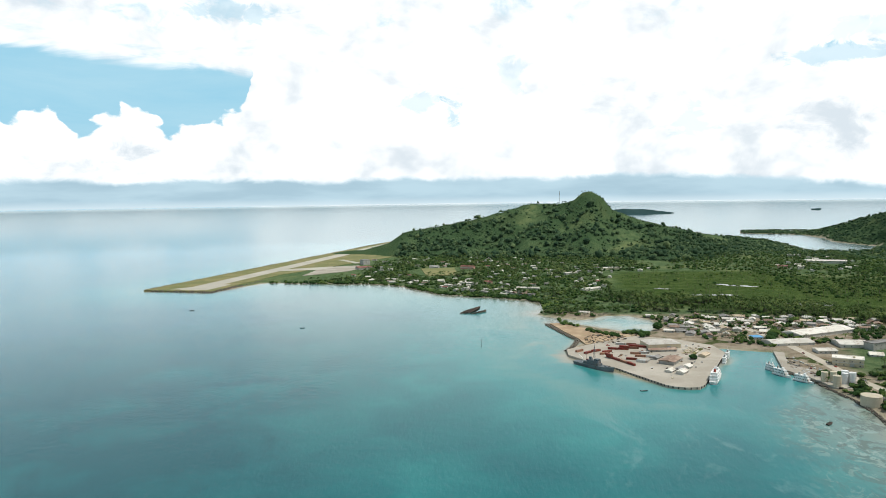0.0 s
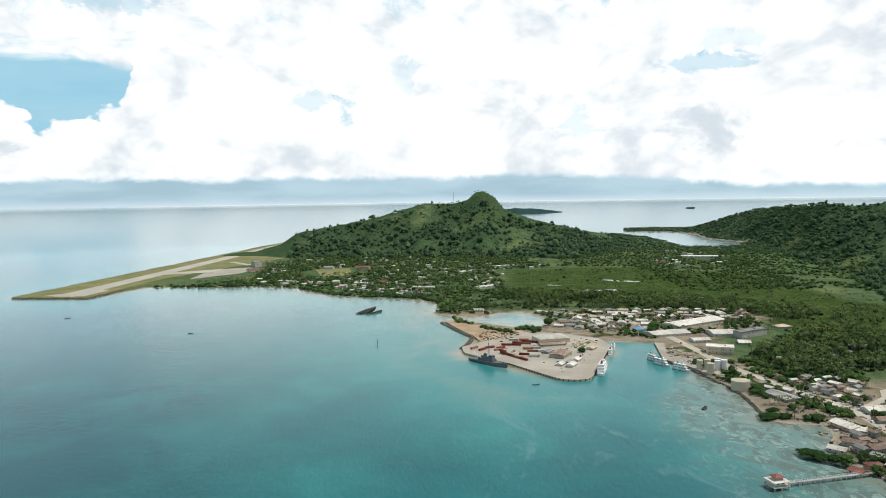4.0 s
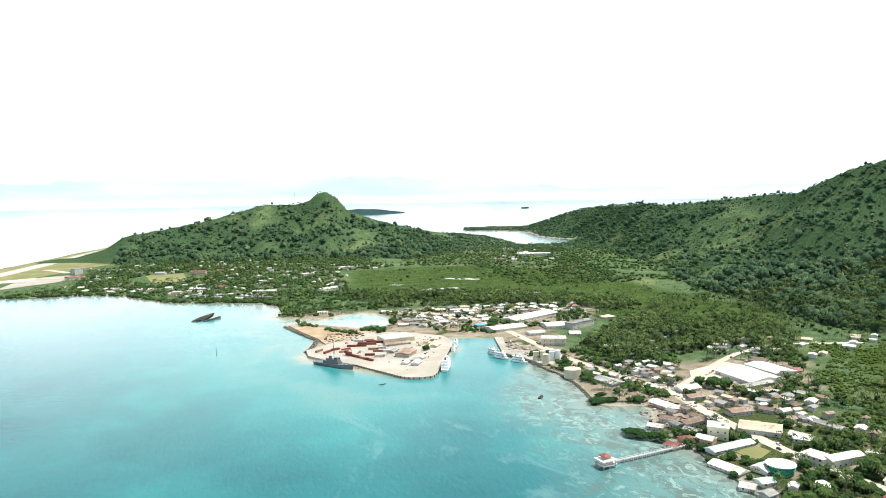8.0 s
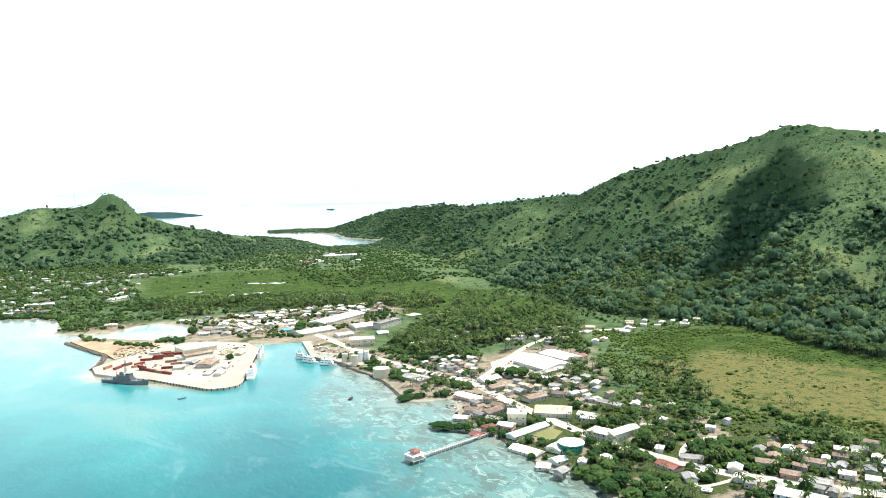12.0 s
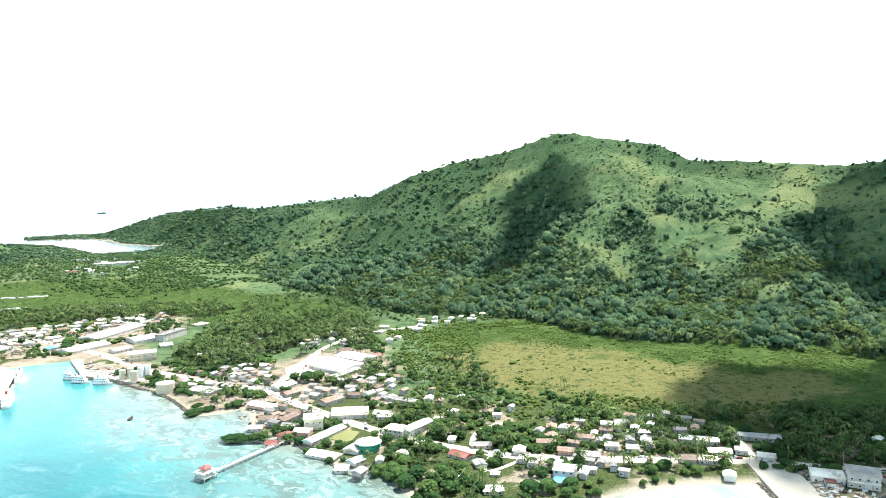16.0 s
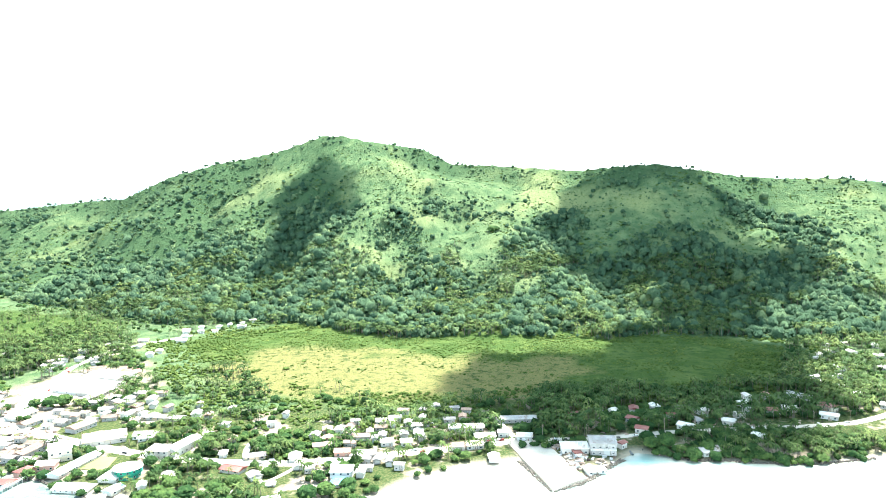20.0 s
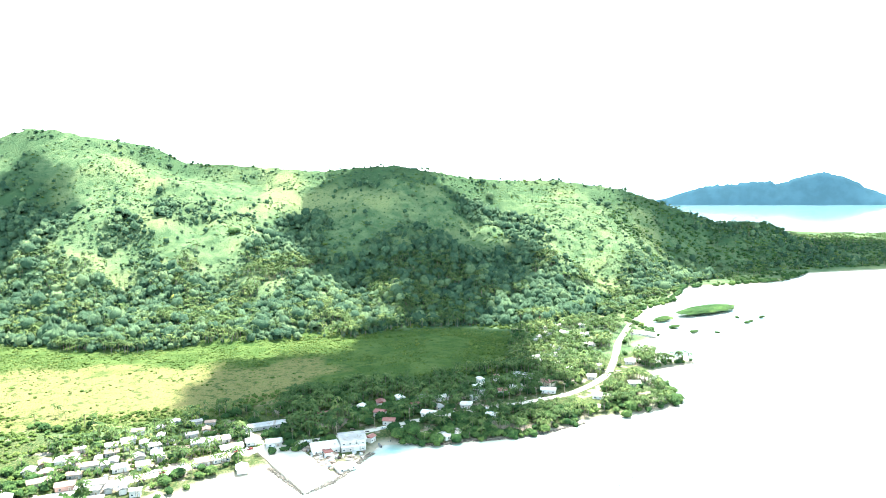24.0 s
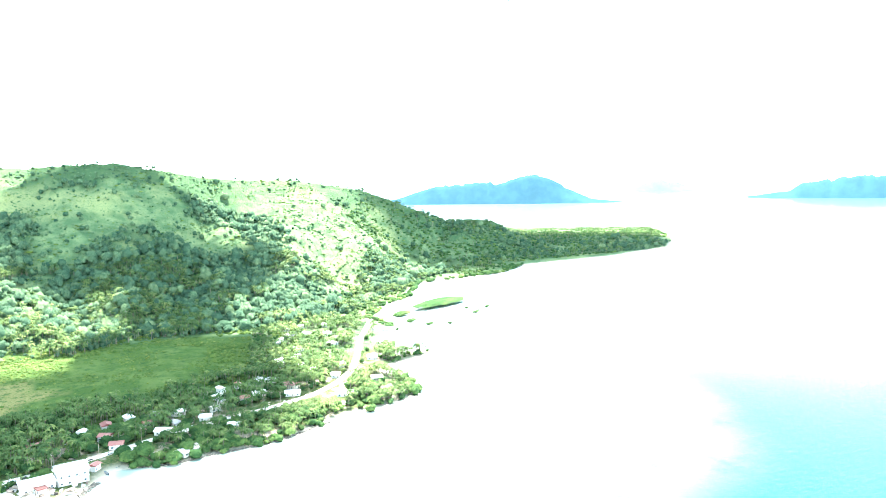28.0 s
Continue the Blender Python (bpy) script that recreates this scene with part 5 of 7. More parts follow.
def patrol_ship(x, y, turn):
    ob = thing("patrol_ship", pose(x, y, 0, 0, 0, turn), "grey naval patrol ship with a lattice mast moored at the wharf", "ship")
    part("hull", hull(58, 9.5, -1.5, 3.2, 2.6), HULL_GREY, ob)
    part("boot_stripe", Solid().box(-26, 15, -4.3, 4.3, -0.6, 0.15), DARK_PAINT, ob)
    part("deckhouse", Solid().box(-14, 9, -3.4, 3.4, 3.3, 6.2, 0, 0.3).box(-8, 7.5, -2.9, 2.9, 6.22, 8.4, 0, 0.3), HULL_GREY, ob)
    part("bridge", Solid().box(1.5, 7.2, -2.6, 2.6, 8.42, 10.8, 0, 0.4), HULL_GREY, ob)
    part("bridge_window", Solid().box(6.6, 7.12, -2.2, 2.2, 9.4, 10.2).box(2, 6.6, -2.5, -2.35, 9.4, 10.2), GLASS, ob)
    part("funnel", Solid().box(-7, -3.6, -1.3, 1.3, 8.42, 11.6, 0, 0.25), HULL_GREY, ob)
    mast = Solid()
    for px, py in ((-0.8, -0.8), (0.8, -0.8), (0.8, 0.8), (-0.8, 0.8)):
        mast.loft([(px - 0.1, py - 0.1, 10.7), (px + 0.1, py - 0.1, 10.7), (px + 0.1, py + 0.1, 10.7), (px - 0.1, py + 0.1, 10.7)],
                  [(px * 0.2 - 0.1, py * 0.2 - 0.1, 24), (px * 0.2 + 0.1, py * 0.2 - 0.1, 24), (px * 0.2 + 0.1, py * 0.2 + 0.1, 24), (px * 0.2 - 0.1, py * 0.2 + 0.1, 24)])
    for z in (13, 15.5, 18, 20.5, 23):
        mast.box(-0.7, 0.7, -0.7, 0.7, z, z + 0.15)
    mast.box(-0.15, 0.15, -3, 3, 19, 19.2).drum(0, 0, 24, 28, 0.12, sides=6)
    part("mast", mast, HULL_GREY, ob)
    part("mast", Solid().drum(-12, 0, 6.2, 17, 0.25, 0.12, 8).box(-12.1, -11.9, -2.2, 2.2, 14, 14.2), HULL_GREY, ob)
    part("crane", Solid().drum(-17, 0, 3.3, 8, 0.4, sides=8).loft([(-17.3, -0.3, 7.6), (-17.3, 0.3, 7.6), (-16.7, 0.3, 7.6), (-16.7, -0.3, 7.6)], [(-24.2, -0.2, 11.5), (-24.2, 0.2, 11.5), (-23.8, 0.2, 11.5), (-23.8, -0.2, 11.5)]), WHITE_PAINT, ob)
    part("lifeboat", hull(6, 2.2, 0, 1.2, 0.4), RED_STEEL, ob).matrix_basis = pose(-11, 2.2, 6.3)
    part("gun", Solid().drum(16, 0, 4.1, 5.4, 1.1, 0.9, 10).box(16.5, 19.6, -0.12, 0.12, 4.9, 5.1), HULL_GREY, ob)
    part("winch", Solid().box(21, 22.5, -0.9, 0.9, 4.9, 5.7), DARK_PAINT, ob)
    for side in (-1, 1):
        part("railing", Solid().box(-28, -15, side * 4.0 - 0.04, side * 4.0 + 0.04, 4.2, 4.28), WHITE_PAINT, ob)


patrol_ship(166, 768, -55)


def ferry(x, y, turn, length, label, size=1.0):
    ob = thing("ferry", pose(x, y, 0, 0, 0, turn), label, "ship", "vessels in the harbour")
    b = length * 0.2
    d = length * 0.07
    part("hull", hull(length, b, -1.2, d, d * 0.5), WHITE_PAINT, ob)
    part("boot_stripe", Solid().box(-length * 0.45, length * 0.2, -b * 0.44, b * 0.44, -0.5, 0.3), HULL_GREY, ob)
    z = d + 0.05
    for k, (a, c) in enumerate(((-0.42, 0.26), (-0.40, 0.2), (-0.36, 0.12))[: 3 if length > 25 else 2]):
        w = b * (0.46 - 0.04 * k)
        h = 2.4
        house = part("deckhouse", Solid().box(length * a, length * c, -w, w, z, z + h).box(length * a - 0.3, length * c + 0.4, -w - 0.3, w + 0.3, z + h + 0.01, z + h + 0.2), WHITE_PAINT, ob)
        band_solid = Solid()
        for j in range(8):
            px = length * (a + (c - a) * (j + 0.25) / 8)
            for side in (-1, 1):
                band_solid.box(px, px + length * (c - a) / 16, side * w - 0.05, side * w + 0.05, z + 1.0, z + 1.8)
        part("window_band", band_solid, GLASS, house)
        z += h + 0.22
    part("wheelhouse", Solid().box(length * 0.0, length * 0.1, -b * 0.25, b * 0.25, z, z + 2.2, 0, 0.2), WHITE_PAINT, ob)
    part("funnel", Solid().box(-length * 0.25, -length * 0.18, -1.0, 1.0, z, z + 2.6, 0, 0.15), RED_STEEL if length > 25 else GREY_WALL, ob)
    part("mast", Solid().drum(0, 0, z, z + 7, 0.14, 0.08, 6), WHITE_PAINT, ob)


ferry(278, 709, 61.5, 42, "white inter-island ferry with three decks moored at the wharf")
ferry(318, 786, 61.5, 20, "small white work boat moored at the wharf")
ferry(331, 810, 61.5, 20, "small white work boat moored at the wharf")
ferry(352, 722, -70, 24, "white fishing vessel moored at the worn quay")
ferry(362, 697, -60, 22, "white fishing vessel moored at the worn quay")
ferry(352, 745, -75, 18, "white fishing vessel moored at the worn quay")


def skiff(x, y, turn, label="small open motor boat on the lagoon"):
    ob = thing("motor_boat", pose(x, y, 0, 0, 0, turn), label, "boat", "small boats")
    part("hull", hull(7, 1.9, -0.3, 0.7, 0.4), HULL_GREY, ob)
    part("thwart", Solid().box(-1.5, -1.0, -0.9, 0.9, 0.85, 0.95).box(0.5, 1.0, -0.8, 0.8, 0.85, 0.95), WOOD, ob)
    part("outboard", Solid().box(-4.4, -4.0, -0.2, 0.2, 0.2, 1.5), DARK_PAINT, ob)


for x, y, turn in ((-440, 1218, 20), (-211, 1034, 170), (194, 672, 10), (515, 18, 60), (506, 22, 20)):
    skiff(x, y, turn)


def wreck():
    ob = thing("shipwreck", pose(44, 1152, 0, 0, 0, 37), "dark rusted shipwreck broken into two halves in the shallows", "wreck")
    # the bow half lies on its side, its stem raised; the stern half is awash behind it
    part("bow_section", hull(42, 9, -2.5, 2.6, 1.2, 0.6), RUSTY_IRON, ob).matrix_basis = pose(4, 4, 1.2, 24, -11, 0)
    part("stern_section", hull(36, 8, -2.5, 1.4, 0.6, 0.5), RUSTY_IRON, ob).matrix_basis = pose(12, -7, 0.3, -12, -4, 4)
    part("rib", Solid().box(-12, -11.4, -3.2, 3.2, 0.4, 2.2).box(-7, -6.4, -3.2, 3.2, 0.4, 1.8), RUSTY_IRON, ob)


wreck()
ob = thing("channel_marker", pose(47, 883, 0), "slender dark channel marker post in the lagoon", "marker")
part("post", Solid().drum(0, 0, -3, 8, 0.35, 0.25, 8), RUSTY_IRON, ob)
part("top_mark", Solid().drum(0, 0, 8, 9.2, 0.7, 0.1, 8), RUSTY_IRON, ob)
ob = thing("wrecked_boat", pose(316, 566, 0.1, 12, 0, 40), "dark broken boat stranded on the reef", "wreck")
part("hull", hull(9, 3, -0.6, 0.9, 0.4), RUSTY_IRON, ob)
part("mast", Solid().drum(-1, 0.3, 0.7, 2.6, 0.12, sides=6), RUSTY_IRON, ob)


def antenna(az_deg, r, high):
    x, y = r * math.sin(radians(az_deg)), r * math.cos(radians(az_deg))
    ob = thing("radio_mast", standing(x, y), "tall thin lattice radio mast on the hilltop", "mast")
    s = Solid()
    for px, py in ((-1, -0.6), (1, -0.6), (0, 1.2)):
        s.loft([(px * 1.2 - 0.2, py - 0.2, 0), (px * 1.2 + 0.2, py - 0.2, 0), (px * 1.2, py + 0.2, 0)], [(px * 0.6 - 0.2, py * 0.5 - 0.2, high), (px * 0.6 + 0.2, py * 0.5 - 0.2, high), (px * 0.6, py * 0.5 + 0.2, high)])
    part("lattice", s, GREY_WALL, ob)
    for k in range(8):
        z = high * (k + 0.5) / 8
        part("brace", Solid().box(-1.0, 1.0, -0.7, -0.5, z, z + 0.25), GREY_WALL, ob)


antenna(9.45, 2690, 48)

# ---------------------------------------------------------------- plants in masses
rng = np.random.default_rng(7)


def crown_template(lumps, seed, spread=1.0, flat=0.75, leaf=1.0):
    """A crown about 1 m in radius: many small ragged leaf clumps heaped over one another."""
    r = np.random.default_rng(seed)
    octa = np.array([(1, 0, 0), (0, 1, 0), (-1, 0, 0), (0, -1, 0), (0, 0, 1), (0, 0, -1)], float)
    octa, tri = octa[:5] - (0, 0, 0.35), np.array([(0, 1, 4), (1, 2, 4), (2, 3, 4), (3, 0, 4)])
    verts, faces = [], []
    a, b = 0.5257, 0.8507
    core = np.array([(-a, b, 0), (a, b, 0), (-a, -b, 0), (a, -b, 0), (0, -a, b), (0, a, b), (0, -a, -b), (0, a, -b), (b, 0, -a), (b, 0, a), (-b, 0, -a), (-b, 0, a)])
    verts.append(core * (0.95 * spread, 0.95 * spread, 0.72 * flat) * r.uniform(0.75, 1.15, (12, 1)) + (0, 0, 0.62 * flat + 0.1))
    faces.append(np.array([(0, 11, 5), (0, 5, 1), (0, 1, 7), (0, 7, 10), (0, 10, 11), (1, 5, 9), (5, 11, 4), (11, 10, 2), (7, 1, 8),
                           (3, 9, 4), (3, 4, 2), (3, 8, 9), (4, 9, 5), (2, 4, 11), (6, 2, 10), (9, 8, 1)]))
    for k in range(lumps):
        turn, h = r.uniform(0, 6.28), r.uniform(0.15, 1) ** 0.8
        out = spread * math.sqrt(max(1 - h * h * 0.8, 0.05)) * r.uniform(0.45, 1.0)
        size = leaf * r.uniform(0.22, 0.42) * (1.1 if k < lumps / 3 else 0.8)
        a = r.uniform(0, 6.28)
        spin = np.array([[math.cos(a), -math.sin(a), 0], [math.sin(a), math.cos(a), 0], [0, 0, 1]])
        shape = octa * size * r.uniform(0.6, 1.35, (5, 1)) * (1.1, 1.1, 1.0)
        verts.append(shape @ spin.T + (out * math.cos(turn), out * math.sin(turn), 0.35 + h * flat))
        faces.append(tri + 12 + 5 * k)
    return np.concatenate(verts), np.concatenate(faces)


def palm_template(fronds, seed, segments=2):
    """A coconut palm 1 m high: a bent tapered trunk and arching fronds. The last value says which faces are trunk."""
    r = np.random.default_rng(seed)
    lean = r.uniform(-0.08, 0.08, 2)
    verts, faces = [], []
    for k, (h, w) in enumerate([(0, 0.022), (0.93, 0.012)]):
        for c in range(3):
            a = c * 2.094
            verts.append((lean[0] * h * h + w * math.cos(a), lean[1] * h * h + w * math.sin(a), h))
        if k:
            for c in range(3):
                i, j = 3 * (k - 1) + c, 3 * (k - 1) + (c + 1) % 3
                faces += [(i, j, j + 3), (i, j + 3, i + 3)]
    trunk = len(faces)
    top = np.array([lean[0], lean[1], 0.94])
    for k in range(fronds):
        a = 6.283 * k / fronds + r.uniform(-0.25, 0.25)
        tilt, size = r.uniform(-0.1, 0.9), r.uniform(0.34, 0.46)
        d, side = np.array([math.cos(a), math.sin(a), 0]), np.array([-math.sin(a), math.cos(a), 0])
        base = len(verts)
        for s in range(segments + 1):
            u = s / segments
            p = top + d * size * u + np.array([0, 0, size * (tilt * u - 0.75 * u * u)])
            w = 0.088 * (1 - 0.7 * u) if s else 0.03
            drop = np.array([0, 0, -0.022])
            verts += [tuple(p - side * w + drop), tuple(p + side * w)]
        for s in range(segments):
            i = base + 2 * s
            faces += [(i, i + 1, i + 3), (i, i + 3, i + 2)]
    return np.array(verts), np.array(faces), trunk


def scatter(name, templates, places, sizes, heights, mats, label, category, trunks=None, squash=1.0):
    """One mass of plants, standing at places (x, y, z), as one mesh."""
    all_v, all_f, all_m, all_t, base = [], [], [], [], 0
    pick = rng.integers(0, len(templates), len(places))
    turns = rng.uniform(0, 6.283, len(places))
    for k, (tv, tf) in enumerate(templates):
        who = np.flatnonzero(pick == k)
        if not len(who):
            continue
        c, s = np.cos(turns[who])[:, None], np.sin(turns[who])[:, None]
        x, y, z = tv[:, 0][None], tv[:, 1][None], tv[:, 2][None]
        w, h = sizes[who][:, None], heights[who][:, None]
        v = np.stack([(c * x - s * y) * w + places[who, 0:1], (s * x + c * y) * w + places[who, 1:2], z * h + places[who, 2:3]], -1)
        all_v.append(v.reshape(-1, 3))
        all_f.append((tf[None] + (np.arange(len(who)) * len(tv))[:, None, None] + base).reshape(-1, 3))
        m = np.zeros(len(tf), int)
        if trunks:
            m[: trunks[k]] = 1
        all_m.append(np.tile(m, len(who)))
        all_t.append(np.repeat(rng.uniform(0, 1, len(who)), len(tv)))
        base += len(who) * len(tv)
    me = mesh_of(name, np.concatenate(all_v), np.concatenate(all_f), np.concatenate(all_m))
    give(me, "tone", np.concatenate(all_t))
    for m in mats:
        me.materials.append(m)
    return tagged(new(name, me), label, category, kind="stuff")


def random_land(count, az0, az1, r0, r1):
    """Places spread evenly over a sector of the plan, their distance from the shore, and their height up the hills."""
    a = np.radians(rng.uniform(az0, az1, count))
    r = np.sqrt(rng.uniform(r0**2, r1**2, count))
    x, y = r * np.sin(a), r * np.cos(a)
    d = coast_distance(x, y)
    return x, y, d, r, hill(x, y)[1]


CROWNS_FAR = [crown_template(3, k) for k in range(5)]
CROWNS_NEAR = [crown_template(9, 20 + k) for k in range(6)]
CROWNS_HILL = [crown_template(7, 60 + k, 1.0, 0.9, 1.0) for k in range(6)]
TUFTS = [crown_template(0, 90 + k) for k in range(4)]
PALMS = [palm_template(9, 40 + k) for k in range(6)]


# woods on the hills: deep in their stands, thinning to lone trees on the grass
x, y, d, r, u = (np.concatenate(v) for v in zip(random_land(62000, -7, 134, 880, 3050), random_land(34000, 40, 119, 880, 1500)))
wood = woodland(x, y, u)
az_here = np.degrees(np.arctan2(x, y))
keep = (d > 6) & (u > 0) & (u < 1.02) & (rng.uniform(0, 1, len(x)) < np.clip(wood * 1.1 - 0.04, 0.06, 0.92))
keep &= ~((r > 2150) & (az_here > 23) & (az_here < 31.5) & (rng.uniform(0, 1, len(x)) < 0.6))
keep &= ~((x < -150) & (y > 1400) & (x < -190 + 0.22 * (y - 1600)))
x, y, r, a, wood, u_here = x[keep], y[keep], r[keep], az_here[keep], wood[keep], u[keep]
z = land_height(x, y) - 1.0
size = np.clip(rng.lognormal(1.02, 0.52, len(x)), 1.1, 7.5) * (0.72 + 0.42 * wood) * (1 + 0.15 * (r > 1800))
size = np.where(rng.uniform(0, 1, len(x)) < 0.10, size * 1.35, size) * np.where((a > 22) & (a < 32), 0.75, 1) * np.where(a < 22, 1.1, 1) * np.where(u_here > 0.88, 0.66, 1)
size = np.where(np.hypot(x - 545, y - 2590) < 75, size * 0.5, size)
near = r < 1500
for mask, tpl in ((near, CROWNS_HILL), (~near, CROWNS_FAR)):
    p = np.stack([x, y, z], -1)[mask]
    scatter("hill_woods", tpl, p, size[mask], size[mask] * rng.uniform(1.1, 1.75, mask.sum()), [FOREST], "dark green broadleaf woods covering the hill slopes", "woods")

# bushes under and between the trees
x, y, d, r, u = random_land(120000, -6, 122, 880, 2750)
keep = (d > 8) & (u > 0) & (u < 1.04) & (rng.uniform(0, 1, len(x)) < 0.16 + 0.84 * smooth(0.44, 0.62, fbm(x, y, 60, 4, 57)))
x, y = x[keep], y[keep]
size = rng.lognormal(0.42, 0.38, len(x))
scatter("hill_bushes", TUFTS, np.stack([x, y, land_height(x, y) - 0.5], -1), size, size * rng.uniform(0.8, 1.4, len(x)), [BUSH], "green bushes and young trees on the grassy slopes", "bushes")

# woods on the far shore of the bay
x, y, d, r, u = random_land(9000, 22, 40, 2300, 3750)
keep = (d > 4) & ((r > 2950) | (rng.uniform(0, 1, len(x)) < 0.5))
x, y = x[keep], y[keep]
size = rng.uniform(4.0, 7.5, len(x))
scatter("bay_woods", CROWNS_FAR, np.stack([x, y, land_height(x, y) - 0.8], -1), size, size * 0.9, [FOREST], "dark green woods and mangroves round the far bay", "woods")

# low scrub between the trees and over the marsh
x, y, d, r, u = random_land(90000, 20, 118, 520, 2100)
clump = fbm(x, y, 60, 4, 61)
keep = (d > 12) & (rng.uniform(0, 1, len(x)) < np.where(u > 0, smooth(0.40, 0.60, clump) * 0.9, smooth(0.42, 0.62, clump) * (0.95 - 0.8 * zone(x, y, STRAW_AREA, 30))))
keep &= (u < 1.0) & ((u > 0) | (zone(x, y, MARSH_AREA, 12) + zone(x, y, NORTH_MARSH, 12) > 0.3)) & ~taken(x, y, 1)
x, y, u = x[keep], y[keep], u[keep]
size = rng.lognormal(-0.15, 0.45, len(x)) * np.where(u > 0, 1.5, 1.0)
scatter("scrub", TUFTS, np.stack([x, y, land_height(x, y) - 0.3], -1), size, size * 0.7, [SHRUB], "light green scrub and tall grass tufts", "scrub")

# rushes and young bushes crowding the green marsh
x, y, d, r, u = random_land(46000, 48, 102, 560, 960)
keep = (zone(x, y, MARSH_AREA, 8) > 0.5) & (u < 0.02) & (rng.uniform(0, 1, len(x)) < smooth(0.36, 0.62, fbm(x, y, 45, 4, 63)) * (1 - 0.88 * zone(x, y, STRAW_AREA, 25)))
x, y = x[keep], y[keep]
size = rng.lognormal(-0.1, 0.4, len(x))
scatter("marsh_scrub", TUFTS, np.stack([x, y, land_height(x, y) - 0.25], -1), size, size * rng.uniform(0.5, 1.0, len(x)), [SHRUB], "light green rushes and young bushes on the marsh", "scrub")

# bright green thickets round the rim of the field and behind the village
x, y, d, r, u = random_land(52000, 26, 108, 440, 1150)
rim = np.abs(coast_distance(x, y, MARSH_AREA))
behind = coast_distance(x, y, [(440, 380), (545, 420), (560, 300), (560, 200), (640, 120), (600, 60), (480, 170), (430, 260), (430, 300)])
keep = (d > 14) & (u < 0.03) & ((rim < 48) | (behind > -6)) & (rng.uniform(0, 1, len(x)) < smooth(0.36, 0.6, fbm(x, y, 28, 3, 83))) & ~taken(x, y, 1.5)
for line, half in ROADS:
    keep &= road_distance(x, y, line) > half + 2
x, y = x[keep], y[keep]
size = rng.uniform(0.9, 2.7, len(x))
scatter("thicket", [crown_template(3, 95 + k) for k in range(4)], np.stack([x, y, land_height(x, y) - 0.4], -1), size, size * rng.uniform(0.8, 1.3, len(x)), [SHRUB], "bright green bushes and banana thickets round the marsh", "bushes")

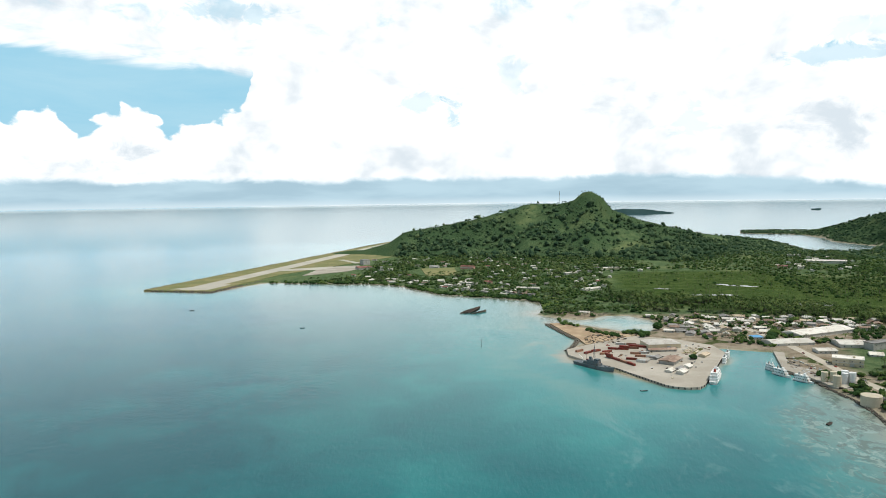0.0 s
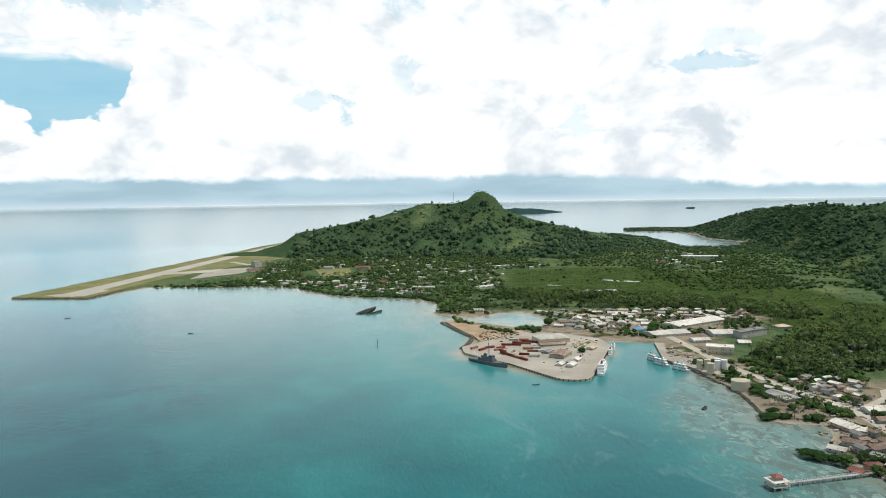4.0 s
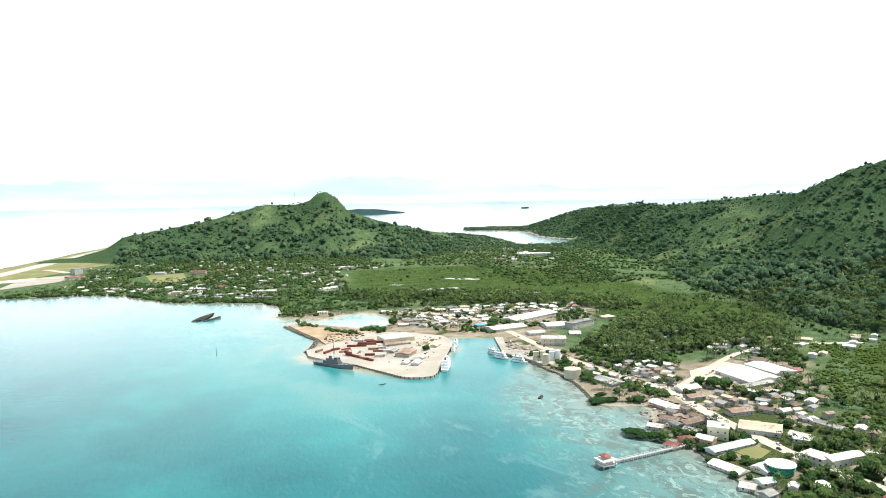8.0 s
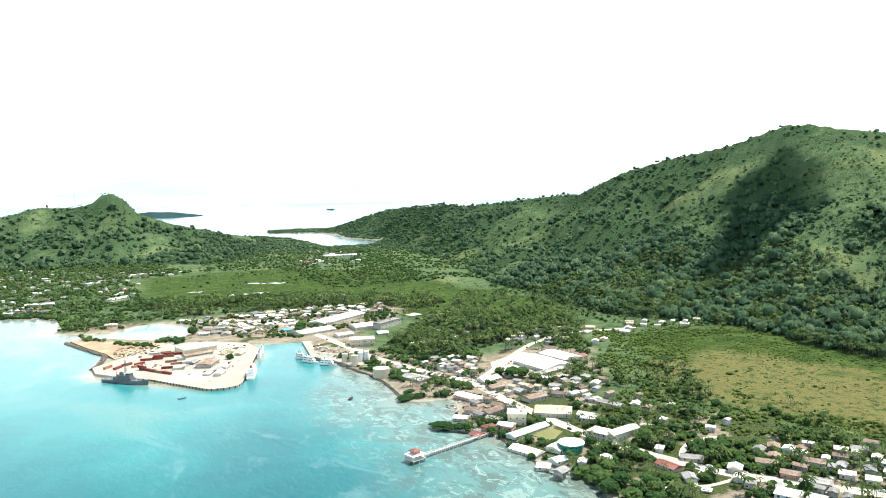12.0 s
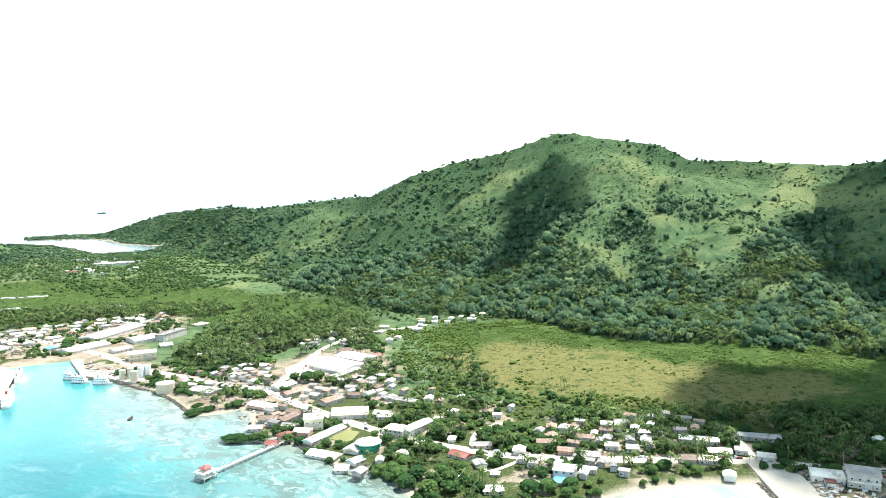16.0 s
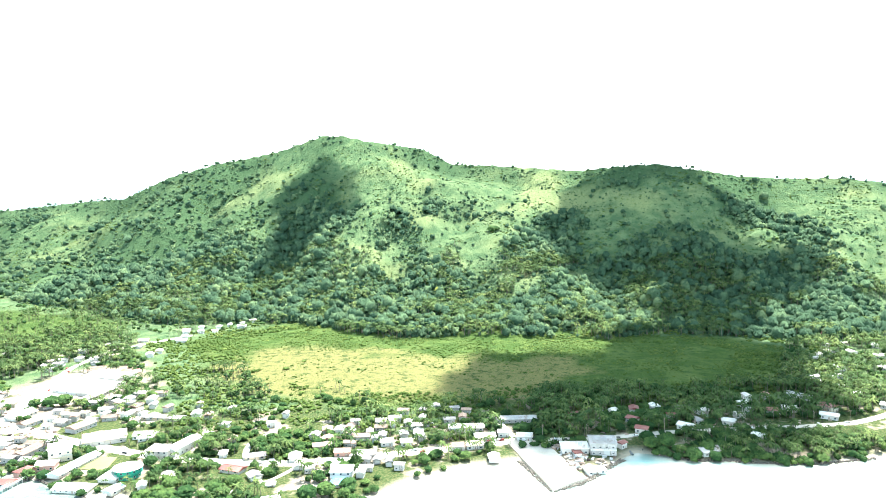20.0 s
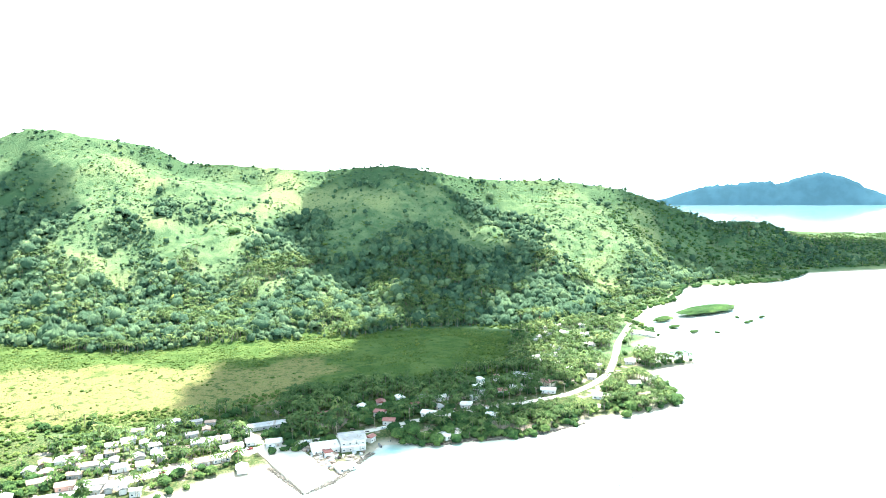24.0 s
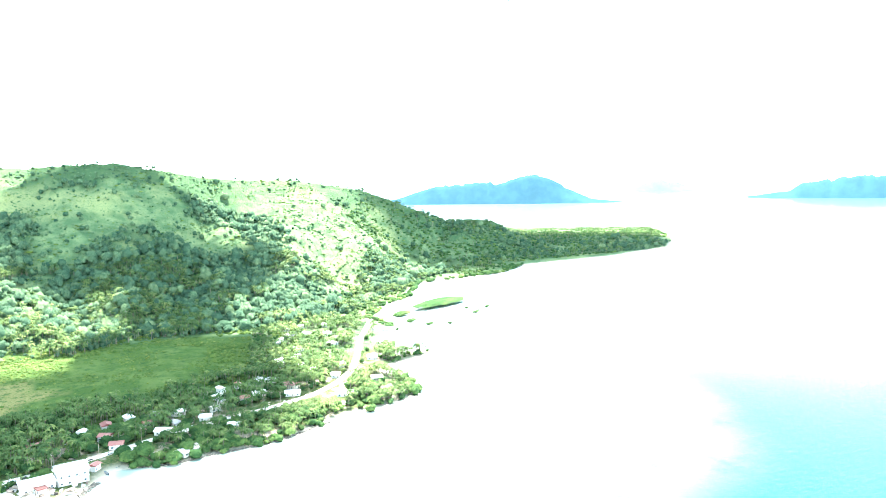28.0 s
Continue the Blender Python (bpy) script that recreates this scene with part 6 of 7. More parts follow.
GROVES = [  # quarter, palms, broadleaf trees, palm height
    ([(450, 610), (470, 740), (640, 850), (770, 760), (720, 640), (640, 600), (540, 610)], 1000, 520, 12),
    ([(300, 1330), (330, 1130), (480, 1080), (600, 1010), (660, 940), (760, 900), (720, 1020), (600, 1180), (440, 1260)], 1500, 120, 11),
    ([(-320, 1590), (-100, 1560), (60, 1350), (170, 1296), (330, 1320), (380, 1720), (560, 1780), (520, 2060), (250, 2160), (-100, 2240), (-190, 2000), (-200, 1700)], 1700, 3300, 12),
    ([(440, 330), (520, 300), (560, 250), (600, 300), (540, 330), (640, 430), (600, 500), (520, 500), (440, 400)], 200, 110, 10),
    ([(350, 250), (330, 215), (380, 180), (470, 120), (560, 110), (600, 150), (540, 240), (440, 330), (390, 320)], 240, 120, 10),
    ([(530, 130), (640, 100), (700, -60), (720, -180), (640, -160), (590, -60), (545, 30), (520, 80)], 900, 420, 10),
    ([(505, 20), (535, 0), (580, -100), (570, -160), (530, -120), (512, -40)], 200, 190, 9),
    ([(690, -100), (900, -140), (980, -230), (900, -300), (760, -240), (640, -190), (690, -170)], 900, 260, 10),
    ([(550, -160), (630, -185), (668, -225), (600, -238), (560, -200)], 260, 60, 9),
    ([(690, -250), (716, -312), (734, -304), (726, -262), (760, -284), (800, -276), (720, -240)], 130, 40, 10),
    ([(1240, -510), (1300, -720), (1450, -840), (1500, -1150), (1620, -1420), (1950, -1740), (2300, -1950), (2480, -1600), (2300, -1200), (1800, -700), (1500, -430)], 1200, 4600, 12),
    ([(940, -320), (1180, -460), (1280, -520), (1300, -420), (1000, -260)], 350, 250, 9),
    ([(660, 1250), (900, 1250), (1100, 1750), (1250, 2250), (1150, 2300), (700, 2080), (560, 1760), (760, 1720)], 900, 1500, 11),
    ([(800, 1250), (1000, 1700), (1180, 2150), (1290, 2190), (1490, 2290), (1620, 2600), (1750, 2500), (1350, 1700), (1050, 1150)], 300, 1900, 10),
    ([(880, 760), (1000, 820), (1150, 560), (1120, 250), (1080, -80), (960, -100), (900, 60), (870, 300), (930, 560)], 1700, 0, 11),
    ([(870, 520), (760, 600), (840, 820), (870, 1000), (950, 1100), (1000, 900), (930, 640)], 420, 160, 9),
    ([(560, 760), (640, 690), (760, 680), (860, 790), (870, 960), (760, 1000), (640, 940), (560, 860)], 480, 80, 10),
    ([(430, 1140), (640, 960), (880, 900), (900, 1150), (900, 1500), (760, 1700), (430, 1700), (350, 1340)], 480, 60, 9),
    ([(380, 700), (420, 640), (430, 560), (400, 520), (370, 520), (385, 600)], 30, 40, 8),
    ([(440, 470), (560, 540), (600, 620), (700, 640), (640, 560), (520, 470)], 160, 160, 9),
    ([(172, 1036), (212, 1028), (240, 990), (284, 962), (262, 940), (236, 954), (204, 988)], 25, 170, 7),
    ([(310, 1080), (470, 1060), (625, 1010), (590, 900), (480, 870), (400, 850), (345, 900)], 150, 300, 8),
    ([(385, 720), (480, 700), (520, 620), (500, 560), (430, 500), (375, 520), (385, 620)], 110, 330, 7.5),
    ([(345, 430), (420, 440), (440, 360), (480, 250), (420, 200), (350, 250), (350, 340)], 110, 220, 7.5),
    ([(480, 170), (560, 140), (600, 40), (640, -60), (590, -90), (530, 0), (500, 60)], 130, 150, 8),
    ([(180, 1250), (180, 1140), (330, 1110), (350, 1320), (200, 1290)], 190, 200, 9),
    ([(150, 1130), (176, 1116), (240, 1085), (300, 1090), (190, 1160)], 60, 30, 8),
]
palm_p, palm_h, tree_p, tree_s = [], [], [], []
for loop, palms, trees, tall in GROVES:
    lo, hi = np.min(loop, 0), np.max(loop, 0)
    for count, points, sizes, kind in ((palms, palm_p, palm_h, 0), (trees, tree_p, tree_s, 1)):
        q = rng.uniform(lo, hi, (count * 6, 2))
        ok = (coast_distance(q[:, 0], q[:, 1], loop) > -3) & (coast_distance(q[:, 0], q[:, 1]) > 3) & ~taken(q[:, 0], q[:, 1], 1.5)
        for line, half in ROADS:
            ok &= road_distance(q[:, 0], q[:, 1], line) > half + 2.5
        ok &= fbm(q[:, 0], q[:, 1], 35, 3, 70 + kind) > 0.40
        q = q[ok][:count]
        points.append(np.column_stack([q, land_height(q[:, 0], q[:, 1]) - 0.2]))
        sizes.append(rng.uniform(0.75, 1.2, len(q)) * (tall if kind == 0 else 3.4))
# trees that crowd the water's edge
for line, count in ((NORTH_SHORE[:12], 420), (TOWN_SHORE[9:15], 60), (TOWN_SHORE[22:], 90), (SOUTH_SHORE[:3], 60), (SOUTH_SHORE[10:20], 420)):
    k = rng.integers(0, len(line) - 1, count)
    p0, p1 = np.array(line, float)[k], np.array(line, float)[k + 1]
    q = p0 + (p1 - p0) * rng.uniform(0, 1, (count, 1)) + rng.uniform(-9, 9, (count, 2))
    q = q[(coast_distance(q[:, 0], q[:, 1]) > -2) & ~taken(q[:, 0], q[:, 1], 2)]
    tree_p.append(np.column_stack([q, land_height(q[:, 0], q[:, 1]) - 0.4]))
    tree_s.append(rng.uniform(2.4, 5.2, len(q)))
# palms that climb the lowest slopes
x, y, d, r, u = random_land(30000, 44, 119, 880, 1400)
keep = (u > 0) & (u < 0.46) & (fbm(x, y, 60, 3, 77) > 0.48 + 0.25 * u) & (rng.uniform(0, 1, len(x)) < 0.75)
palm_p.append(np.column_stack([x[keep], y[keep], land_height(x[keep], y[keep]) - 0.3]))
palm_h.append(rng.uniform(9, 14, keep.sum()))
# a row along the earth causeway
q = np.array([(169, 1054), (183, 1010), (207, 965), (232, 930)], float)
k = rng.uniform(0, 3, 46)
q = np.column_stack([np.interp(k, range(4), q[:, 0]), np.interp(k, range(4), q[:, 1])]) + rng.uniform(-5, 5, (46, 2))
tree_p.append(np.column_stack([q, np.full(46, 1.8)]))
tree_s.append(rng.uniform(2.2, 4.2, 46))
palm_p, palm_h, tree_p, tree_s = (np.concatenate(v) for v in (palm_p, palm_h, tree_p, tree_s))
lone = (np.hypot(palm_p[:, 0], palm_p[:, 1]) < 620) & (rng.uniform(0, 1, len(palm_p)) < 0.14)
lone_tree = (np.hypot(tree_p[:, 0], tree_p[:, 1]) < 680) & (rng.uniform(0, 1, len(tree_p)) < 0.17)
m = ~lone
scatter("palm_grove", [t[:2] for t in PALMS], palm_p[m], palm_h[m], palm_h[m], [PALM_LEAF, BARK], "coconut palms in dense groves on the coastal flat", "palms", [t[2] for t in PALMS])
far_off = np.hypot(tree_p[:, 0], tree_p[:, 1]) > 1150
for m, tpl, wide in ((~lone_tree & ~far_off, CROWNS_NEAR, 1.0), (far_off, CROWNS_FAR, 1.25)):
    scatter("tree_grove", tpl, tree_p[m], tree_s[m] * wide, tree_s[m] * rng.uniform(0.9, 1.4, m.sum()), [GARDEN], "broadleaf trees standing between the palms and houses", "trees")


# ---------------------------------------------------------------- single trees and palms near the town
def palm_thing(seed):
    v, f, cut = palm_template(13, 100 + seed, 3)
    ob = thing("coconut_palm", pose(0, 0, 0), "tall coconut palm with arching fronds and a thin bent trunk", "palm", "palms of the town")
    for name, faces, mat in (("trunk", f[:cut], BARK), ("crown", f[cut:], PALM_LEAF)):
        me = mesh_of(name, v, faces)
        me.materials.append(mat)
        part(name, me, None, ob)
    return ob


def tree_thing(seed):
    v, f = crown_template(150, 200 + seed, 1.0, 0.85, 0.52)
    ob = thing("broadleaf_tree", pose(0, 0, 0), "dark green spreading broadleaf tree beside the houses", "tree", "trees of the town")
    me = mesh_of("crown", v, f)
    me.materials.append(GARDEN)
    part("crown", me, None, ob)
    s = Solid().drum(0, 0, -0.05, 0.5, 0.09, 0.06, 7)
    for k in range(4):
        a = k * 1.6 + seed
        s.loft([(0.04 * math.cos(a + t), 0.04 * math.sin(a + t), 0.42) for t in (0, 2.1, 4.2)], [(0.45 * math.cos(a) + 0.02 * math.cos(t), 0.45 * math.sin(a) + 0.02 * math.sin(t), 0.85) for t in (0, 2.1, 4.2)])
    part("trunk", s, BARK, ob)
    return ob


def plant(prototypes, places, sizes):
    first = [True] * len(prototypes)
    for p, s in zip(places, sizes):
        k = rnd.randrange(len(prototypes))
        m = pose(*p, 0, 0, rnd.uniform(0, 360))
        ob = prototypes[k] if first[k] else copy_thing(prototypes[k], m)
        first[k] = False
        ob.matrix_world = m @ Matrix.Diagonal((s, s, s * rnd.uniform(0.9, 1.15), 1))


plant([palm_thing(k) for k in range(4)], palm_p[lone], palm_h[lone])
BIG_TREES = [(478, 520, 9), (484, 512, 8), (352, 408, 5), (343, 426, 6), (362, 300, 6), (352, 303, 5), (346, 308, 5), (349, 378, 3), (341, 352, 3.5), (345, 290, 8), (338, 280, 7), (350, 280, 7), (362, 268, 7), (356, 258, 6),
             (374, 262, 6), (338, 262, 7), (346, 250, 7), (430, 905, 9), (424, 898, 8), (414, 882, 7), (600, 400, 6), (380, 200, 7), (372, 208, 7), (392, 190, 6), (516, 8, 7), (520, -2, 7), (526, 12, 6), (517, -30, 6), (524, -60, 6), (300, 975, 8), (1261, 307, 9), (1266, 300, 8), (262, 920, 5), (270, 926, 6), (284, 791, 5)]
tree_places = [(x, y, ground_at(x, y)) for x, y, s in BIG_TREES] + [tuple(p) for p in tree_p[lone_tree]]
plant([tree_thing(k) for k in range(5)], tree_places, [s for x, y, s in BIG_TREES] + list(tree_s[lone_tree] * 1.3))


YELLOW_LEAF = foliage("yellow_flowering_foliage", (0.16, 0.17, 0.03), (0.26, 0.25, 0.04), (0.34, 0.31, 0.06))
v, f = crown_template(60, 260, 1.0, 0.85)
ob = thing("broadleaf_tree", pose(1031, 335, ground_at(1031, 335)), "tree with bright yellow-green foliage at the foot of the hill", "tree")
me = mesh_of("crown", v * 9, f)
me.materials.append(YELLOW_LEAF)
part("crown", me, None, ob)
part("trunk", Solid().drum(0, 0, -0.5, 5, 0.8, 0.5, 7), BARK, ob)


def thicket(x, y, rx, ry, high, turn, lumps, seed, label):
    """A mangrove thicket standing in the shallows."""
    v, f = crown_template(int(lumps * 2.2), seed, 1.0, 0.6, 0.5)
    v = v * (1, 1, 1)
    me = mesh_of("foliage", v * (rx, ry, high), f)
    me.materials.append(MANGROVE)
    ob = thing("mangrove_thicket", pose(x, y, -0.2, 0, 0, turn), label, "mangrove", "mangroves in the shallows")
    part("foliage", me, None, ob)
    s = Solid()
    r = random.Random(seed)
    for _ in range(10):
        a, u = r.uniform(0, 6.28), r.uniform(0.2, 0.8)
        px, py = rx * u * math.cos(a), ry * u * math.sin(a)
        s.drum(px, py, -0.6, high * 0.6, 0.15, 0.1, 5)
    part("roots", s, BARK, ob)


for k, (x, y, rx, ry, high, turn, lumps) in enumerate([(331, 443, 13, 8, 6, -60, 110), (340, 432, 8, 6, 6, 0, 60), (354, 530, 12, 7, 5, 10, 90), (366, 527, 8, 6, 5, 0, 50), (368, 545, 7, 5, 4, 0, 40), (346, 380, 4, 3, 4, 0, 30),
                                                      (1000, -440, 62, 22, 9, -58, 420), (945, -355, 22, 10, 6, -50, 110), (893, -350, 11, 6, 5, -60, 60), (863, -364, 9, 5, 4, -60, 50), (858, -392, 5, 4, 3, 0, 25), (950, -462, 6, 4, 4, 0, 30), (912, -458, 9, 4, 4, -60, 40), (948, -497, 8, 4, 4, -60, 40), (925, -470, 5, 3, 3, 0, 24)]):
    thicket(x, y, rx, ry, high, turn, lumps, 300 + k, "low dense mangrove thicket standing in the shallow water")

# ---------------------------------------------------------------- clouds that shade the hills
CLOUD, cn, cb = material("cumulus_cloud", 1.0, 0.0, 0.0)
cb.inputs["Base Color"].default_value = (0.9, 0.9, 0.9, 1)
cpos = cn.add("ShaderNodeTexCoord").outputs["Object"]
rim = cn.add("ShaderNodeVectorMath", {0: cn.scaled(cpos, 1, 1, 0)})
rim.operation = "LENGTH"
rim = cn.math("ADD", rim.outputs["Value"], cn.math("MULTIPLY", cn.math("SUBTRACT", cn.noise(cpos, 2.4, 5.0, 0.6), 0.5), 1.3))
cn.put(cb.inputs["Alpha"], cn.step(rim, 1.1, 0.55, 0.0, 0.93))


def cloud(az_deg, r, rx, ry, turn, seed):
    """A cumulus cloud 900 m up, which throws its shade on the place at that azimuth and distance."""
    x, y = r * math.sin(radians(az_deg)), r * math.cos(radians(az_deg))
    z = ground_at(x, y)
    p = Vector((x, y, z)) + SUN_WAY * ((900 - z) / SUN_WAY.z)
    v, f = crown_template(40, seed, 0.95, 0.8)
    me = mesh_of("cloud", v, f)
    me.materials.append(CLOUD)
    ob = tagged(new("backdrop_cloud", me), "white fair-weather cumulus cloud high over the island", "cloud", "clouds", "structure")
    ob.matrix_world = pose(p.x, p.y, p.z, 0, 0, turn) @ Matrix.Diagonal((rx * 1.15, ry * 1.15, 60, 1))


cloud(63.0, 1530, 75, 120, -30, 401)
cloud(61.5, 1420, 60, 55, 20, 405)
cloud(59.8, 1330, 45, 45, 20, 406)
cloud(88.6, 1430, 165, 185, 0, 402)
cloud(86.5, 1240, 95, 95, 40, 408)
cloud(94.5, 1200, 140, 150, 0, 409)
cloud(87.5, 665, 190, 180, 0, 403)
cloud(93.5, 850, 120, 120, 0, 410)
cloud(93.0, 1030, 90, 75, 25, 411)
# out of view, added to darken the southern headland
cloud(121, 2080, 380, 640, 30, 407)
cloud(80.5, 720, 90, 75, 0, 404)


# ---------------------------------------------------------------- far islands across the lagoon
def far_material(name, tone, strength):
    """Distant land; the haze before it is painted in as pale bluish colour and glow."""
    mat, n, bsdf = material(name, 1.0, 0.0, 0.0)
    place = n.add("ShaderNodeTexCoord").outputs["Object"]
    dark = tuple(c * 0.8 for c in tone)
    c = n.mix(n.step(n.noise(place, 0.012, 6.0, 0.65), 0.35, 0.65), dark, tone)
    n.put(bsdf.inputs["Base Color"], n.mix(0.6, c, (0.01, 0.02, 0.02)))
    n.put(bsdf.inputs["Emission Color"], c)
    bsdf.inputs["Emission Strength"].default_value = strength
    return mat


def far_island(name, az0, az1, base, crest, mat, label):
    """Land on the horizon: its crest as pairs of azimuth and angle above the eye, its shore at the angle base."""
    far = np.linspace(3200, 4950, 800)
    r = float(far[np.argmin(np.abs((sea_level(far) - EYE[2]) / far - math.tan(radians(base))))])
    az = np.linspace(az0, az1, 120)
    top = np.interp(az, [c[0] for c in crest], [c[1] for c in crest])
    top = top + 0.05 * (fbm(az * 40, az * 0, 12, 4, 3) - 0.5)
    rows = np.linspace(0, 1, 12)
    x, y, z = [], [], []
    z_low = EYE[2] + r * math.tan(radians(base))
    for u in rows:
        dist = r + 160 * u
        h = EYE[2] + (r + 80) * np.tan(np.radians(np.maximum(top, base))) - z_low
        shape = np.minimum(1, 2 * u) if u <= 0.5 else 2 * (1 - u)
        bump = 1 + 0.25 * (fbm(az * 60, az * 0 + u * 60, 20, 3, 4) - 0.5) * (u != 0.5)
        x.append(dist * np.sin(np.radians(az)))
        y.append(dist * np.cos(np.radians(az)))
        z.append(z_low - 3 + (h + 3) * shape**0.8 * bump)
    me = sheet(name, np.array(x), np.array(y), np.array(z))
    me.materials.append(mat)
    me.polygons.foreach_set("use_smooth", np.ones(len(me.polygons), bool))
    tagged(new(name, me), label, "island", kind="structure")


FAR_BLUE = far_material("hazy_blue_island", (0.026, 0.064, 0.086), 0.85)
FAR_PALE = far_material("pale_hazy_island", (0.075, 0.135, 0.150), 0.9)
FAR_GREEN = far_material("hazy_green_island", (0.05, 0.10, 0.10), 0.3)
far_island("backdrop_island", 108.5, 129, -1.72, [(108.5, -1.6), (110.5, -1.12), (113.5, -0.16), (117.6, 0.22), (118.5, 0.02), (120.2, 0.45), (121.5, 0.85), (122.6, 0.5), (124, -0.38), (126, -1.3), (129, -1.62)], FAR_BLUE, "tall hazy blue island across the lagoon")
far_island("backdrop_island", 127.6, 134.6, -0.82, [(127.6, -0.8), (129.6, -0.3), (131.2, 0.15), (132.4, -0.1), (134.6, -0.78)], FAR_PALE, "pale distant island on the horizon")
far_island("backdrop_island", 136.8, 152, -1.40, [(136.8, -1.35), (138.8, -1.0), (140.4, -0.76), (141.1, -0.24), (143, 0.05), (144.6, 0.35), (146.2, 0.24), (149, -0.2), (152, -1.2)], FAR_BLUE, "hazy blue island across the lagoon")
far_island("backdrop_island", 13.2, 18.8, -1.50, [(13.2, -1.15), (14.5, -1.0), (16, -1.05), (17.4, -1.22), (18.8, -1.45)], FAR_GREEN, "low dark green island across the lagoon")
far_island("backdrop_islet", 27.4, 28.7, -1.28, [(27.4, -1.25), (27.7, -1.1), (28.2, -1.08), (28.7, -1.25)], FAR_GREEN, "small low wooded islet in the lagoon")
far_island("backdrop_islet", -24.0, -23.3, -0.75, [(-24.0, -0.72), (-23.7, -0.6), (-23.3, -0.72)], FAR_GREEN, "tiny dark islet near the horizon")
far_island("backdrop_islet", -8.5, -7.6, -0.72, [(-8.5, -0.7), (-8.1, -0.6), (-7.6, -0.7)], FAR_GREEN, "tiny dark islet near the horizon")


# ---------------------------------------------------------------- vehicles and small things
def car_proto(mat, word, van=False):
    ob = thing("van" if van else "car", pose(0, 0, 0), f"{word} {'van' if van else 'car'} parked beside the road", "car", "vehicles of the town")
    s = Solid().box(-2.1, 2.1, -0.85, 0.85, 0.35, 0.95, 0, 0.06)
    part("body", s, mat, ob)
    part("cabin", Solid().loft([(-1.7, -0.8, 0.96), (1.0, -0.8, 0.96), (1.0, 0.8, 0.96), (-1.7, 0.8, 0.96)], [(-1.4, -0.65, 1.9 if van else 1.5), (0.4, -0.65, 1.9 if van else 1.5), (0.4, 0.65, 1.9 if van else 1.5), (-1.4, 0.65, 1.9 if van else 1.5)]), mat, ob)
    part("windscreen", Solid().loft([(1.02, -0.7, 1.0), (1.06, -0.7, 1.0), (1.06, 0.7, 1.0), (1.02, 0.7, 1.0)], [(0.46, -0.6, 1.46), (0.5, -0.6, 1.46), (0.5, 0.6, 1.46), (0.46, 0.6, 1.46)]), GLASS, ob)
    for x in (-1.35, 1.35):
        for y in (-0.86, 0.72):
            w = Solid()
            ring = [(x + 0.34 * math.cos(k * 0.785), 0.34 + 0.34 * math.sin(k * 0.785)) for k in range(8)]
            w.loft([(a, y, b) for a, b in ring], [(a, y + 0.16, b) for a, b in ring])
            part("wheel", w, DARK_PAINT, ob)
    return ob


CARS = [car_proto(WHITE_PAINT, "white"), car_proto(PALE_STEEL, "silver grey"), car_proto(RED_STEEL, "dark red"), car_proto(DARK_PAINT, "black"), car_proto(WHITE_PAINT, "white", True)]
first = [True] * len(CARS)
for line, half, count in ((MAIN_STREET, 4.5, 34), (STORE_STREET, 4.0, 8), (SHORE_STREET[:10], 3.6, 10)):
    for _ in range(count):
        i = rnd.randrange(len(line) - 1)
        (ax, ay), (bx, by) = line[i], line[i + 1]
        u, d = rnd.uniform(0.1, 0.9), math.hypot(bx - ax, by - ay)
        side = rnd.choice((-1, 1)) * rnd.uniform(0.45, 0.9) * half
        x, y = ax + (bx - ax) * u + (by - ay) / d * side, ay + (by - ay) * u - (bx - ax) / d * side
        k = rnd.randrange(len(CARS))
        m = standing(x, y, math.degrees(math.atan2(by - ay, bx - ax)) + rnd.choice((0, 180)), 0.28)
        ob = CARS[k] if first[k] else copy_thing(CARS[k], m)
        first[k] = False
        ob.matrix_world = m
for k, (x, y, turn) in enumerate([(505, 560, 30), (512, 563, 30), (519, 567, 30), (527, 570, 28), (490, 548, 60), (300, 860, 10), (310, 845, 50), (205, 870, 0), (275, 770, 60), (255, 770, 20), (398, 790, 70), (396, 770, 80), (392, 740, 70)]):
    copy_thing(CARS[k % len(CARS)], pose(x, y, (2.6 if x < 330 else max(ground_at(x, y), 2.35) + 0.1), 0, 0, turn))


def heap(name, loop, count, size, mats, label, category, seed, base=None):
    """Scattered scrap, timber and goods: uneven boxes lying about."""
    r = random.Random(seed)
    s = Solid()
    xs, ys = [p[0] for p in loop], [p[1] for p in loop]
    tries = np.array([(r.uniform(min(xs), max(xs)), r.uniform(min(ys), max(ys))) for _ in range(count * 5)])
    tries = tries[coast_distance(tries[:, 0], tries[:, 1], loop) > 0][:count]
    levels = land_height(tries[:, 0], tries[:, 1])
    for (x, y), level in zip(tries, levels):
        a, b, h = r.uniform(0.4, 1) * size, r.uniform(0.25, 0.7) * size, r.uniform(0.2, 0.7) * size
        z = level - 0.1 if base is None else base
        t = r.uniform(0, 3.14)
        c, sn = math.cos(t), math.sin(t)
        low = [(x + c * px - sn * py, y + sn * px + c * py, z) for px, py in ((-a, -b), (a, -b), (a, b), (-a, b))]
        high = [(px + r.uniform(-0.2, 0.2) * size, py + r.uniform(-0.2, 0.2) * size, z + h * r.uniform(0.6, 1.3)) for px, py, _ in low]
        s.loft(low, high, r.randrange(len(mats)))
    tagged(new(name, s.mesh(name, *mats)), label, category, kind="stuff")


